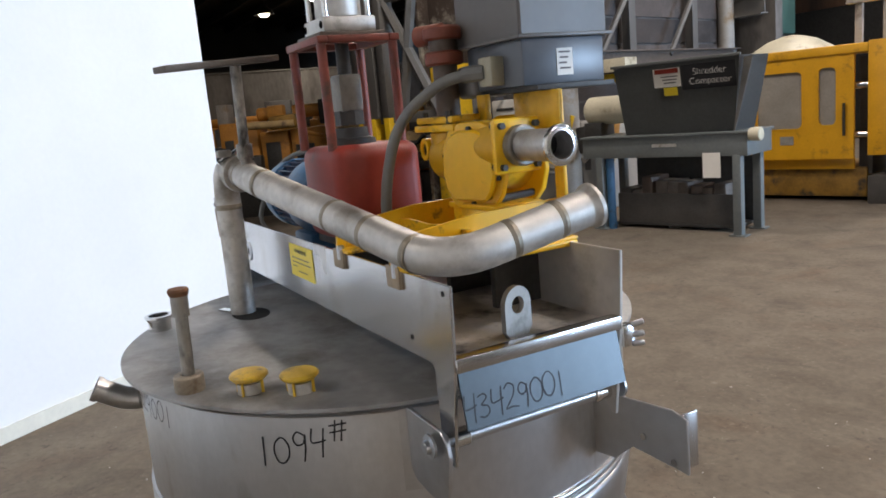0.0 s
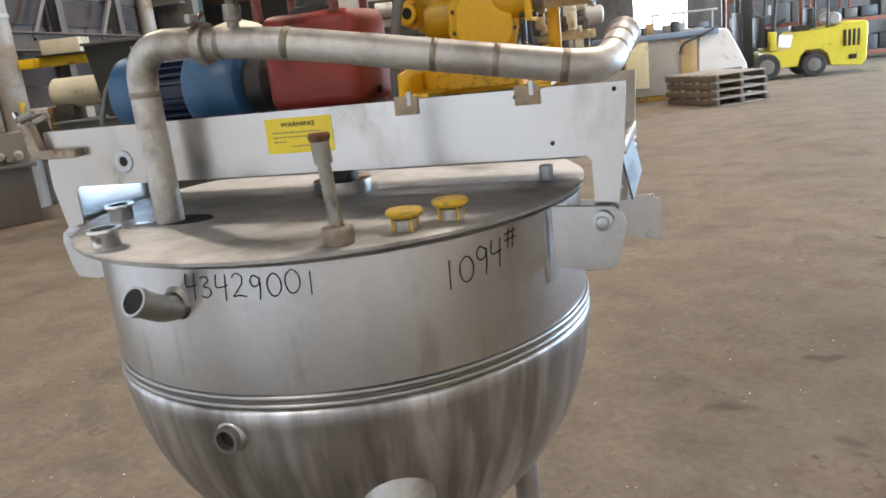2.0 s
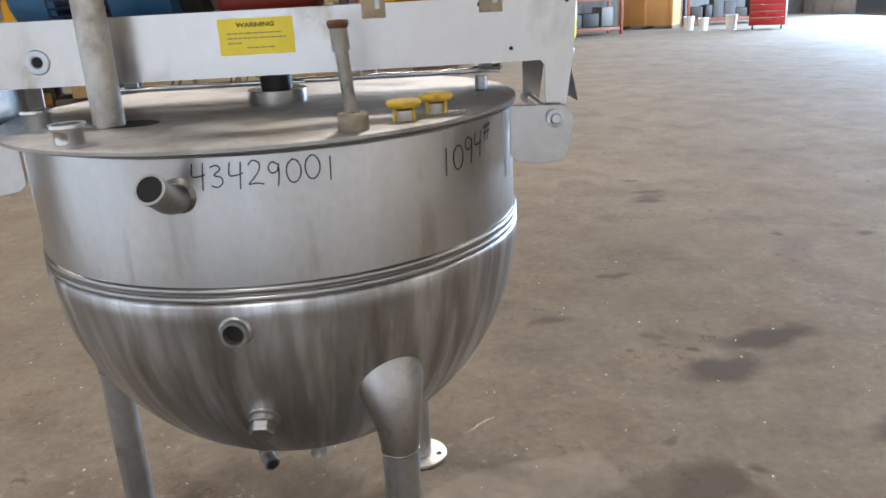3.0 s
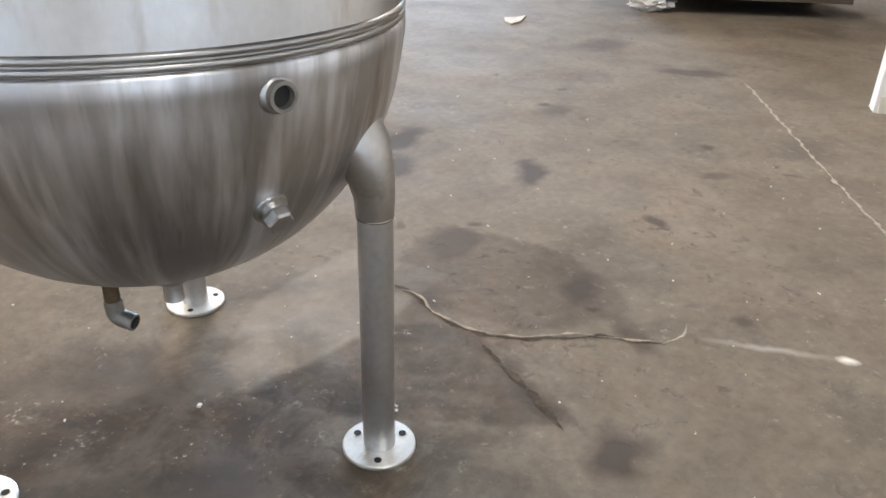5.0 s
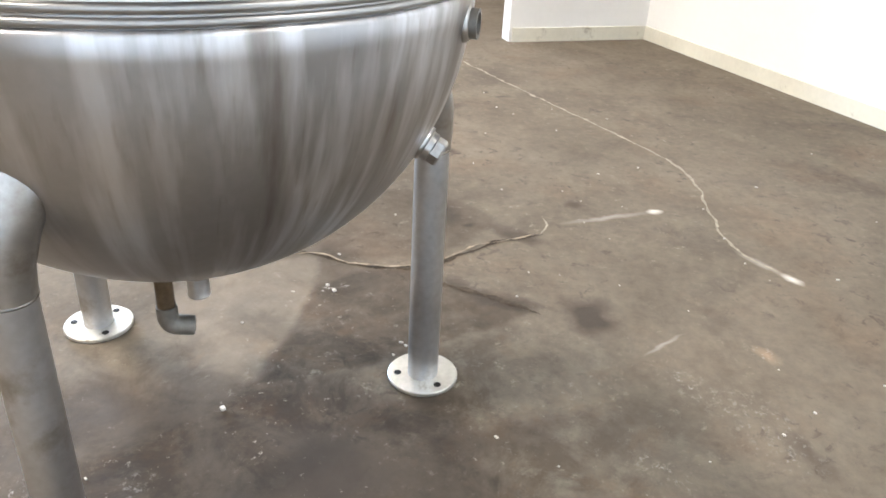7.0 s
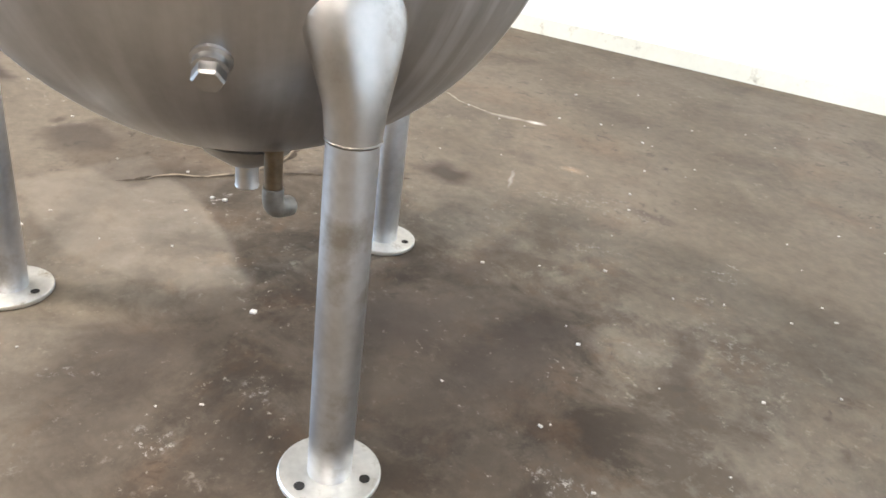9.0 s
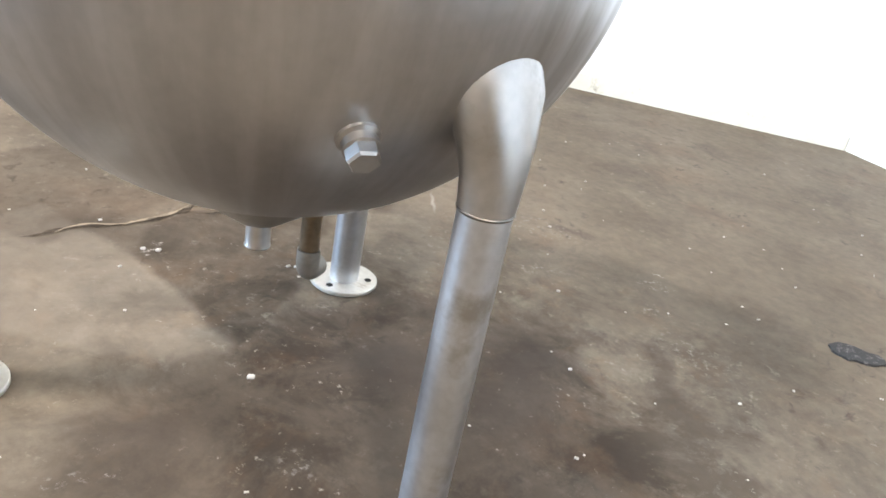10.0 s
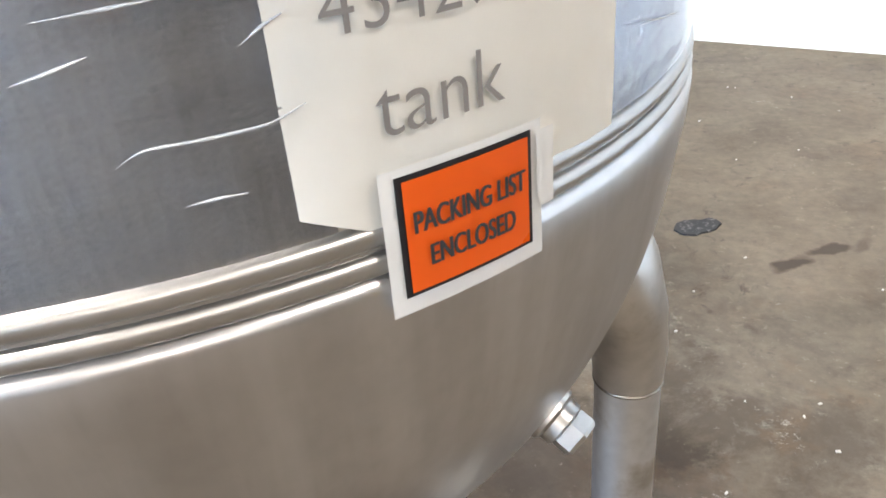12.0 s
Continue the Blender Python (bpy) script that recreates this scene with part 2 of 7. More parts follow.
def floor_material():
    m = bpy.data.materials.new("worn_concrete_floor")
    m.use_nodes = True
    n, l = m.node_tree.nodes, m.node_tree.links
    b = n["Principled BSDF"]
    co = n.new("ShaderNodeTexCoord")

    def noise_tex(scale, detail=6, rough=0.6, distort=0.0):
        t = n.new("ShaderNodeTexNoise")
        t.inputs["Scale"].default_value, t.inputs["Detail"].default_value, t.inputs["Roughness"].default_value = scale, detail, rough
        t.inputs["Distortion"].default_value = distort
        l.new(co.outputs["Object"], t.inputs["Vector"])
        return t.outputs["Fac"]

    def ramp(src, a, c0, z, c1):
        if not isinstance(c0, tuple):
            r = n.new("ShaderNodeMapRange")
            for slot, v in zip((1, 2, 3, 4), (a, z, c0, c1)):
                r.inputs[slot].default_value = v
            l.new(src, r.inputs[0])
            return r.outputs[0]
        r = n.new("ShaderNodeValToRGB")
        r.color_ramp.elements[0].position, r.color_ramp.elements[1].position = a, z
        r.color_ramp.elements[0].color, r.color_ramp.elements[1].color = c0, c1
        l.new(src, r.inputs[0])
        return r.outputs[0]

    def mixc(fac, a, bcol, kind="MIX"):
        x = n.new("ShaderNodeMixRGB")
        x.blend_type = kind
        if isinstance(fac, float):
            x.inputs[0].default_value = fac
        else:
            l.new(fac, x.inputs[0])
        l.new(a, x.inputs[1])
        if isinstance(bcol, tuple):
            x.inputs[2].default_value = bcol
        else:
            l.new(bcol, x.inputs[2])
        return x.outputs[0]

    def warped(scale, amount):
        wob = n.new("ShaderNodeTexNoise")
        wob.inputs["Scale"].default_value, wob.inputs["Detail"].default_value = scale, 6
        l.new(co.outputs["Object"], wob.inputs["Vector"])
        wv = n.new("ShaderNodeVectorMath")
        wv.operation = "MULTIPLY_ADD"
        wv.inputs[1].default_value, wv.inputs[2].default_value = (amount, amount, 0), (-amount / 2, -amount / 2, 0)
        l.new(wob.outputs["Color"], wv.inputs[0])
        ws = n.new("ShaderNodeVectorMath")
        l.new(co.outputs["Object"], ws.inputs[0])
        l.new(wv.outputs[0], ws.inputs[1])
        return ws.outputs[0]

    def spot(src, x, y, rx, ry, rot, soft, amount):
        mp = n.new("ShaderNodeMapping")
        mp.vector_type = "TEXTURE"
        mp.inputs["Location"].default_value, mp.inputs["Rotation"].default_value, mp.inputs["Scale"].default_value = (x, y, 0), (0, 0, radians(rot)), (rx, ry, 100)
        l.new(src, mp.inputs["Vector"])
        ln = n.new("ShaderNodeVectorMath")
        ln.operation = "LENGTH"
        l.new(mp.outputs[0], ln.inputs[0])
        return ramp(ln.outputs["Value"], max(0.0, 0.95 - soft), amount, 1.0 + 0.2 * soft if soft < 0.9 else 1.0, 0.0)

    def math_node(op, x, y):
        k = n.new("ShaderNodeMath")
        k.operation = op
        for slot, v in ((0, x), (1, y)):
            if isinstance(v, (int, float)):
                k.inputs[slot].default_value = v
            else:
                l.new(v, k.inputs[slot])
        return k.outputs[0]

    def patch(src, outline, edge, amount):
        """Inside a convex outline: how far from its nearest side, as a mask."""
        cx, cy = sum(p[0] for p in outline) / len(outline), sum(p[1] for p in outline) / len(outline)
        inside = None
        for (x0, y0), (x1, y1) in zip(outline, outline[1:] + outline[:1]):
            nx, ny = y0 - y1, x1 - x0
            size = math.hypot(nx, ny)
            if nx * (cx - x0) + ny * (cy - y0) < 0:
                size = -size
            dot = n.new("ShaderNodeVectorMath")
            dot.operation = "DOT_PRODUCT"
            dot.inputs[1].default_value = (nx / size, ny / size, 0)
            l.new(src, dot.inputs[0])
            d = math_node("SUBTRACT", dot.outputs["Value"], (nx * x0 + ny * y0) / size)
            inside = d if inside is None else math_node("MINIMUM", inside, d)
        r = n.new("ShaderNodeMapRange")
        r.interpolation_type = "SMOOTHSTEP"
        r.inputs[1].default_value, r.inputs[2].default_value, r.inputs[4].default_value = -edge / 2, edge / 2, amount
        l.new(inside, r.inputs[0])
        return r.outputs[0]

    base = ramp(noise_tex(0.8), 0.3, (0.152, 0.126, 0.096, 1), 0.7, (0.190, 0.160, 0.125, 1))
    col = mixc(0.8, base, ramp(noise_tex(3.2, 8, 0.62, 0.4), 0.34, (0.80, 0.79, 0.77, 1), 0.66, (1.10, 1.12, 1.12, 1)), "MULTIPLY")
    col = mixc(ramp(noise_tex(2.1, 9, 0.62, 0.5), 0.53, 0.0, 0.70, 0.6), col, (0.085, 0.070, 0.055, 1))
    col = mixc(ramp(noise_tex(1.7, 6, 0.6), 0.54, 0.0, 0.78, 0.45), col, (0.17, 0.105, 0.062, 1))
    col = mixc(0.6, col, ramp(noise_tex(24, 9, 0.72), 0.36, (0.72, 0.71, 0.69, 1), 0.64, (1.12, 1.10, 1.10, 1)), "MULTIPLY")
    # trodden-in pale scuffs, thick in some places
    thick = ramp(noise_tex(1.1, 4), 0.44, 0.0, 0.58, 1.0)
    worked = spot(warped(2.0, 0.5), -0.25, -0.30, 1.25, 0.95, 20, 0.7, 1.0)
    thick = math_node("ADD", thick, worked)
    scuff = math_node("MULTIPLY", ramp(noise_tex(21, 10, 0.78, 0.15), 0.575, 0.0, 0.66, 0.6), thick)
    col = mixc(scuff, col, (0.34, 0.31, 0.26, 1))
    dark = math_node("MULTIPLY", ramp(noise_tex(17, 8, 0.7, 0.8), 0.56, 0.0, 0.66, 0.7), ramp(noise_tex(1.6, 3), 0.45, 0.0, 0.60, 1.0))
    col = mixc(dark, col, (0.055, 0.045, 0.036, 1))
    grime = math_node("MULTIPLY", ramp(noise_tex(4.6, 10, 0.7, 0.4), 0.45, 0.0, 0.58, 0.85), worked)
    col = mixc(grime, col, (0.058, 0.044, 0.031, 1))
    rust = math_node("MULTIPLY", ramp(noise_tex(6.3, 8, 0.68, 0.3), 0.53, 0.0, 0.66, 0.42), worked)
    col = mixc(rust, col, (0.19, 0.115, 0.06, 1))
    chalk = math_node("MULTIPLY", ramp(noise_tex(7.7, 10, 0.74, 0.2), 0.55, 0.0, 0.68, 0.5), worked)
    col = mixc(chalk, col, (0.30, 0.275, 0.225, 1))
    ragged, tight, wavy = warped(6.5, 0.17), warped(16.0, 0.035), warped(9.0, 0.06)
    blotchy = ramp(noise_tex(5.5, 9, 0.7, 0.4), 0.30, 0.68, 0.55, 1.0)
    paler = mixc(0.5, col, (0.25, 0.215, 0.175, 1))
    col = mixc(math_node("MULTIPLY", patch(wavy, PALE, 0.035, 0.85), ramp(noise_tex(8.0, 9, 0.7, 0.3), 0.32, 0.35, 0.56, 1.0)), col, paler)
    for outline, edge, amount in DAMP_SHADE:
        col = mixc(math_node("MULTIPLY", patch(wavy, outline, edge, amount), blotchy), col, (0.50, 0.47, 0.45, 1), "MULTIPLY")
    for x, y, rx, ry, rot, amount, soft in OIL + GRIME_SHADE:
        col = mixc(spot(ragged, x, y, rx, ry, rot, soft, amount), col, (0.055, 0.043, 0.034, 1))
    crumbs = math_node("MULTIPLY", ramp(noise_tex(46, 6, 0.7), 0.62, 0.0, 0.68, 0.9), ramp(noise_tex(3.1, 6, 0.7), 0.46, 0.0, 0.58, 1.0))
    col = mixc(math_node("MULTIPLY", crumbs, worked), col, (0.42, 0.39, 0.33, 1))
    flaky = ramp(noise_tex(52, 7, 0.75), 0.54, 0.0, 0.62, 0.9)
    for k, (x, y, rx, ry, rot, amount, pale) in enumerate(DRY + CHALK):
        mask = spot(tight, x, y, rx, ry, rot, 0.92, amount)
        if k > 4:  # broken up into flakes
            mask = math_node("MULTIPLY", spot(ragged, x, y, rx * 1.5, ry * 1.9, rot, 0.92, 1.0), flaky)
        col = mixc(mask, col, (pale, pale * 0.95, pale * 0.87, 1))
    col = mixc(spot(tight, 0.50, -1.27, 0.05, 0.03, 30, 0.9, 0.5), col, RUSTMARK)
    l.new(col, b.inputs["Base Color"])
    l.new(mixc(math_node("MULTIPLY", worked, 0.45), ramp(noise_tex(1.3, 6), 0.35, 0.78, 0.7, 0.92), ramp(noise_tex(5.1, 8, 0.65), 0.4, 0.34, 0.62, 0.75)), b.inputs["Roughness"])
    b.inputs["Specular IOR Level"].default_value = 0.27
    bp = n.new("ShaderNodeBump")
    bp.inputs["Strength"].default_value, bp.inputs["Distance"].default_value = 0.10, 0.01
    l.new(noise_tex(30, 8, 0.7), bp.inputs["Height"])
    l.new(bp.outputs[0], b.inputs["Normal"])
    return m


FLOOR = floor_material()
CRACKDIRT = material("dirt_filled_crack", (0.068, 0.054, 0.041), 0.9, 0.0, 0.35, 30, 90, 0.3, spec=0.1)
CRACKEDGE = material("pale_crack_edge", (0.27, 0.22, 0.155), 0.8, 0.0, 0.3, 30, 90, 0.2)
SCRATCH = material("pale_scratch", (0.29, 0.26, 0.205), 0.7, 0.0, 0.3, 30, 90, 0.1)
WHITEWALL = material("white_painted_board", (0.87, 0.87, 0.855), 0.6, 0.0, 0.02, 2, 30, 0.03)
SKIRT = material("cream_skirting", (0.74, 0.72, 0.62), 0.5, 0.0, 0.05, 5, 40, 0.03, dirt=(0.4, 0.36, 0.28), dirt_amount=0.1, dirt_scale=8)
HALLWALL = material("grimy_cladding", (0.30, 0.28, 0.265), 0.75, 0.0, 0.3, 0.7, 12, 0.2, (1, 1, 0.4), dirt=(0.07, 0.06, 0.055), dirt_amount=0.5, dirt_scale=0.9)
BROWNWALL = material("brown_sheet_cladding", (0.13, 0.066, 0.036), 0.75, 0.0, 0.3, 0.5, 10, 0.15, (1, 1, 0.25), dirt=(0.055, 0.034, 0.024), dirt_amount=0.45, dirt_scale=0.5)
ROOFMAT = material("dark_roof_deck", (0.045, 0.043, 0.042), 0.8, 0.0, 0.2, 1, 20, 0.1)
BEAM = material("grey_steelwork", (0.108, 0.104, 0.098), 0.6, 0.0, 0.15, 3, 30, 0.1, dirt=(0.09, 0.085, 0.075), dirt_amount=0.35, dirt_scale=3)


# mesh helpers
def part(name, bm, mat, parent=None, label="", smooth=True, sharp=0.55):
    bmesh.ops.recalc_face_normals(bm, faces=bm.faces)
    if smooth:
        for fc in bm.faces:
            fc.smooth = True
        for e in bm.edges:
            e.smooth = not (len(e.link_faces) == 2 and e.calc_face_angle() > sharp)
    me = bpy.data.meshes.new(name)
    bm.to_mesh(me)
    bm.free()
    me.materials.append(mat)
    ob = new(name, me)
    ob.parent = parent
    if label:
        ob["label"] = label
    return ob


def thing(name, label, category, x=0, y=0, z=0, turn=0, group="", kind=""):
    ob = new(name)
    ob.empty_display_size = 0.2
    ob.matrix_world = pose(x, y, z, 0, 0, turn)
    return tagged(ob, label, category, group, kind)


def box(c, s, bevel=0.0, turn=(0, 0, 0), bm=None, seg=2):
    bm = bm or bmesh.new()
    m = pose(*c, *turn) @ Matrix.Diagonal((*s, 1))
    made = bmesh.ops.create_cube(bm, size=1, matrix=m)
    if bevel:
        es = list({e for v in made["verts"] for e in v.link_edges})
        bmesh.ops.bevel(bm, geom=es, offset=bevel, segments=seg, affect="EDGES", profile=0.5)
    return bm


def span(a, b, bevel=0.0, bm=None):
    """A box between two corners."""
    return box([(p + q) / 2 for p, q in zip(a, b)], [abs(q - p) for p, q in zip(a, b)], bevel, bm=bm)


def lathe(profile, seg=48, bm=None, m=None, close=False):
    bm = bm or bmesh.new()
    m = m or Matrix()
    rings = []
    for r, z in profile:
        if r < 1e-5:
            rings.append([bm.verts.new(m @ Vector((0, 0, z)))])
        else:
            rings.append([bm.verts.new(m @ Vector((r * math.cos(a), r * math.sin(a), z))) for a in (2 * math.pi * k / seg for k in range(seg))])
    pairs = list(zip(rings, rings[1:])) + ([(rings[-1], rings[0])] if close else [])
    for a, b in pairs:
        for k in range(seg):
            j = (k + 1) % seg
            if len(a) == 1 and len(b) > 1:
                bm.faces.new((a[0], b[k], b[j]))
            elif len(b) == 1 and len(a) > 1:
                bm.faces.new((a[k], b[0], a[j]))
            elif len(a) > 1:
                bm.faces.new((a[k], a[j], b[j], b[k]))
    return bm


def along(p, q):
    """The pose whose z axis runs from p towards q."""
    d = Vector(q) - Vector(p)
    return Matrix.Translation(p) @ d.to_track_quat("Z", "Y").to_matrix().to_4x4()


def rod(p, q, r, r2=None, seg=20, bm=None, bevel=0.0):
    h = (Vector(q) - Vector(p)).length
    r2 = r if r2 is None else r2
    prof = [(0, 0), (r, 0), (r2, h), (0, h)]
    if bevel:
        prof = [(0, 0), (r - bevel, 0), (r, bevel), (r2, h - bevel), (r2 - bevel, h), (0, h)]
    return lathe(prof, seg, bm, along(p, q))


def ring(p, q, outer, inner, seg=32, bm=None):
    """A hollow pipe piece from p to q."""
    h = (Vector(q) - Vector(p)).length
    return lathe([(inner, 0), (outer, 0), (outer, h), (inner, h)], seg, bm, along(p, q), close=True)


def bend(points, radius=0.06, steps=7):
    """A polyline with its corners rounded."""
    pts = [Vector(p) for p in points]
    out = [pts[0]]
    for a, b, c in zip(pts, pts[1:], pts[2:]):
        u, v = (a - b).normalized(), (c - b).normalized()
        d = min(radius, (a - b).length * 0.49, (c - b).length * 0.49)
        p, q = b + u * d, b + v * d
        for k in range(steps + 1):
            t = k / steps
            out.append((1 - t) ** 2 * p + 2 * t * (1 - t) * b + t * t * q)
    return out + [pts[-1]]


def sweep(points, radius, seg=20, bm=None, cap=True, inner=0.0):
    """A tube along points; radius is a number or one for each point."""
    bm = bm or bmesh.new()
    pts = [Vector(p) for p in points]
    rad = radius if isinstance(radius, (list, tuple)) else [radius] * len(pts)
    dirs = [(pts[min(i + 1, len(pts) - 1)] - pts[max(i - 1, 0)]).normalized() for i in range(len(pts))]
    side = dirs[0].orthogonal().normalized()
    rings = []
    for p, d, r in zip(pts, dirs, rad):
        side = (side - d * side.dot(d)).normalized()
        up = d.cross(side)
        rings.append([bm.verts.new(p + r * (math.cos(a) * side + math.sin(a) * up)) for a in (2 * math.pi * k / seg for k in range(seg))])
    for a, b in zip(rings, rings[1:]):
        for k in range(seg):
            bm.faces.new((a[k], a[(k + 1) % seg], b[(k + 1) % seg], b[k]))
    if cap:
        bm.faces.new(rings[0][::-1])
        bm.faces.new(rings[-1])
    return bm


def slab(outline, thick, m, bm=None, bevel=0.0):
    """A plate: an outline in the xy plane of m, thickened along its z."""
    bm = bm or bmesh.new()
    lo = [bm.verts.new(m @ Vector((x, y, 0))) for x, y in outline]
    hi = [bm.verts.new(m @ Vector((x, y, thick))) for x, y in outline]
    fs = [bm.faces.new(lo[::-1]), bm.faces.new(hi)]
    for k in range(len(lo)):
        j = (k + 1) % len(lo)
        fs.append(bm.faces.new((lo[k], lo[j], hi[j], hi[k])))
    if bevel:
        bmesh.ops.bevel(bm, geom=list({e for fc in fs for e in fc.edges}), offset=bevel, segments=1, affect="EDGES")
    return bm


XZ = Matrix(((1, 0, 0, 0), (0, 0, -1, 0), (0, 1, 0, 0), (0, 0, 0, 1)))  # outline x, z; thickness towards -y
YZ = Matrix(((0, 0, 1, 0), (1, 0, 0, 0), (0, 1, 0, 0), (0, 0, 0, 1)))  # outline y, z; thickness towards +x


def polar(r, deg, z):
    return Vector((r * math.cos(radians(deg)), r * math.sin(radians(deg)), z))


def bar_box(parent, name, a, b, mat, bevel=0.0, label=""):
    return part(name, span(a, b, bevel), mat, parent, label)

# one sheet, its daylight reflection set by colour: pale inner copy, darkened outer
LIT_MIRROR = material("lit_skirt_sheet", (0.50, 0.53, 0.56), 0.20, 1.0, 0.06, 4, 50, 0.03)
DIMMED_MIRROR = material("dimmed_skirt_sheet", (0.105, 0.116, 0.122), 0.40, 1.0, 0.06, 4, 50, 0.03)
OILY = material("oily_plate", (0.54, 0.51, 0.47), 0.42, 0.6, 0.2, 6, 50, 0.1, dirt=(0.05, 0.045, 0.04), dirt_amount=0.42, dirt_scale=11)
INNERPLATE = material("dull_inner_plate", (0.52, 0.49, 0.45), 0.52, 0.55, 0.12, 5, 50, 0.06, dirt=(0.33, 0.29, 0.24), dirt_amount=0.3, dirt_scale=5)
CASTSTEEL = material("dull_lug_steel", (0.30, 0.28, 0.255), 0.5, 0.7, 0.15, 10, 70, 0.1, dirt=(0.16, 0.14, 0.12), dirt_amount=0.35, dirt_scale=18)
LEGTOP = material("dull_cast_steel", (0.44, 0.435, 0.425), 0.36, 1.0, 0.12, 8, 60, 0.08, dirt=(0.32, 0.30, 0.27), dirt_amount=0.3, dirt_scale=14)
SOOT = material("sooty_pipe", (0.30, 0.28, 0.25), 0.5, 0.7, 0.2, 18, 80, 0.15, (1, 1, 0.5), dirt=(0.06, 0.055, 0.05), dirt_amount=0.55, dirt_scale=22)
RUSTY = material("brown_coupling", (0.36, 0.30, 0.23), 0.55, 0.6, 0.25, 20, 90, 0.2, dirt=(0.20, 0.13, 0.08), dirt_amount=0.3, dirt_scale=30)


def streaked(name, color, rough, least, layers, longer=0.28, deposit=0.0):
    """Brushed steel with vertical run-down streaks that follow the turn round the axis."""
    m = material(name, color, rough, 1.0, 0.08, 4, 60, 0.03)
    n, l = m.node_tree.nodes, m.node_tree.links
    b = n["Principled BSDF"]
    even = b.inputs["Roughness"].links[0].from_node
    even.inputs[3].default_value, even.inputs[4].default_value = rough - 0.01, rough + 0.035
    co = n.new("ShaderNodeTexCoord")
    sep = n.new("ShaderNodeSeparateXYZ")
    l.new(co.outputs["Object"], sep.inputs[0])
    at = n.new("ShaderNodeMath")
    at.operation = "ARCTAN2"
    l.new(sep.outputs[1], at.inputs[0])
    l.new(sep.outputs[0], at.inputs[1])
    comb = n.new("ShaderNodeCombineXYZ")
    l.new(at.outputs[0], comb.inputs[0])
    zz = n.new("ShaderNodeMath")
    zz.operation = "MULTIPLY"
    zz.inputs[1].default_value = longer
    l.new(sep.outputs[2], zz.inputs[0])
    l.new(zz.outputs[0], comb.inputs[1])
    old = b.inputs["Base Color"].links[0].from_socket
    runs = n.new("ShaderNodeMapRange")  # the spilled side of the bowl
    runs.inputs[1].default_value, runs.inputs[2].default_value = 0.05, -0.28
    runs.inputs[3].default_value, runs.inputs[4].default_value = least, 1.0
    l.new(sep.outputs[1], runs.inputs[0])
    if deposit:  # dried spills are duller than the clean side
        k, add = n.new("ShaderNodeMath"), n.new("ShaderNodeMath")
        k.operation, k.inputs[1].default_value = "MULTIPLY", deposit
        l.new(runs.outputs[0], k.inputs[0])
        l.new(b.inputs["Roughness"].links[0].from_socket, add.inputs[0])
        l.new(k.outputs[0], add.inputs[1])
        l.new(add.outputs[0], b.inputs["Roughness"])
    for scale, pos, col, amount in layers:
        t = n.new("ShaderNodeTexNoise")
        t.inputs["Scale"].default_value, t.inputs["Detail"].default_value = scale, 5
        l.new(comb.outputs[0], t.inputs["Vector"])
        r = n.new("ShaderNodeValToRGB")
        r.color_ramp.elements[0].position, r.color_ramp.elements[1].position = pos
        r.color_ramp.elements[1].color = (amount, amount, amount, 1)
        l.new(t.outputs["Fac"], r.inputs[0])
        x = n.new("ShaderNodeMixRGB")
        k = n.new("ShaderNodeMath")
        k.operation = "MULTIPLY"
        l.new(r.outputs[0], k.inputs[0])
        l.new(runs.outputs[0], k.inputs[1])
        l.new(k.outputs[0], x.inputs[0])
        l.new(old, x.inputs[1])
        x.inputs[2].default_value = col
        old = x.outputs[0]
    l.new(old, b.inputs["Base Color"])
    return m


BOWL = streaked("streaked_bowl_steel", (0.43, 0.43, 0.435), 0.30, 0.22, (
    (2.6, (0.44, 0.66), (0.34, 0.335, 0.335, 1), 0.65), (9.0, (0.47, 0.62), (0.82, 0.84, 0.88, 1), 0.66), (15.0, (0.54, 0.70), (0.70, 0.70, 0.72, 1), 0.45),
    (6.0, (0.53, 0.68), (0.19, 0.165, 0.14, 1), 0.7), (29.0, (0.60, 0.72), (0.24, 0.20, 0.165, 1), 0.4), (60.0, (0.45, 0.70), (0.40, 0.40, 0.405, 1), 0.2)), deposit=0.08)
SHELL = streaked("brushed_shell_steel", (0.55, 0.55, 0.555), 0.30, 0.7, (
    (3.0, (0.48, 0.72), (0.42, 0.415, 0.41, 1), 0.7), (9.0, (0.60, 0.72), (0.34, 0.30, 0.26, 1), 0.6), (24.0, (0.60, 0.76), (0.66, 0.67, 0.68, 1), 0.25), (80.0, (0.45, 0.70), (0.46, 0.46, 0.46, 1), 0.2)), 0.5)
YELGRIME = material("grimy_yellow_paint", (0.60, 0.33, 0.010), 0.42, 0.0, 0.15, 9, 60, 0.1, dirt=(0.12, 0.07, 0.02), dirt_amount=0.25, dirt_scale=16)
PIPEWELD = material("pipe_weld", (0.26, 0.225, 0.175), 0.5, 0.8, 0.2, 20, 90, 0.2)
CASTGREY = material("dull_cast_grey", (0.21, 0.20, 0.18), 0.5, 0.6, 0.2, 20, 100, 0.2)
RUSTDARK = material("brown_plate", (0.12, 0.10, 0.085), 0.6, 0.3, 0.2, 14, 80, 0.15)
ALU = material("cast_aluminium", (0.55, 0.535, 0.50), 0.45, 0.7, 0.1, 10, 70, 0.08, dirt=(0.30, 0.27, 0.22), dirt_amount=0.3, dirt_scale=14)
VALVEDARK = material("brown_valve_iron", (0.10, 0.075, 0.06), 0.6, 0.3, 0.2, 14, 80, 0.15)
CLIP = material("tan_clip", (0.33, 0.26, 0.18), 0.55, 0.5, 0.2, 18, 80, 0.1)
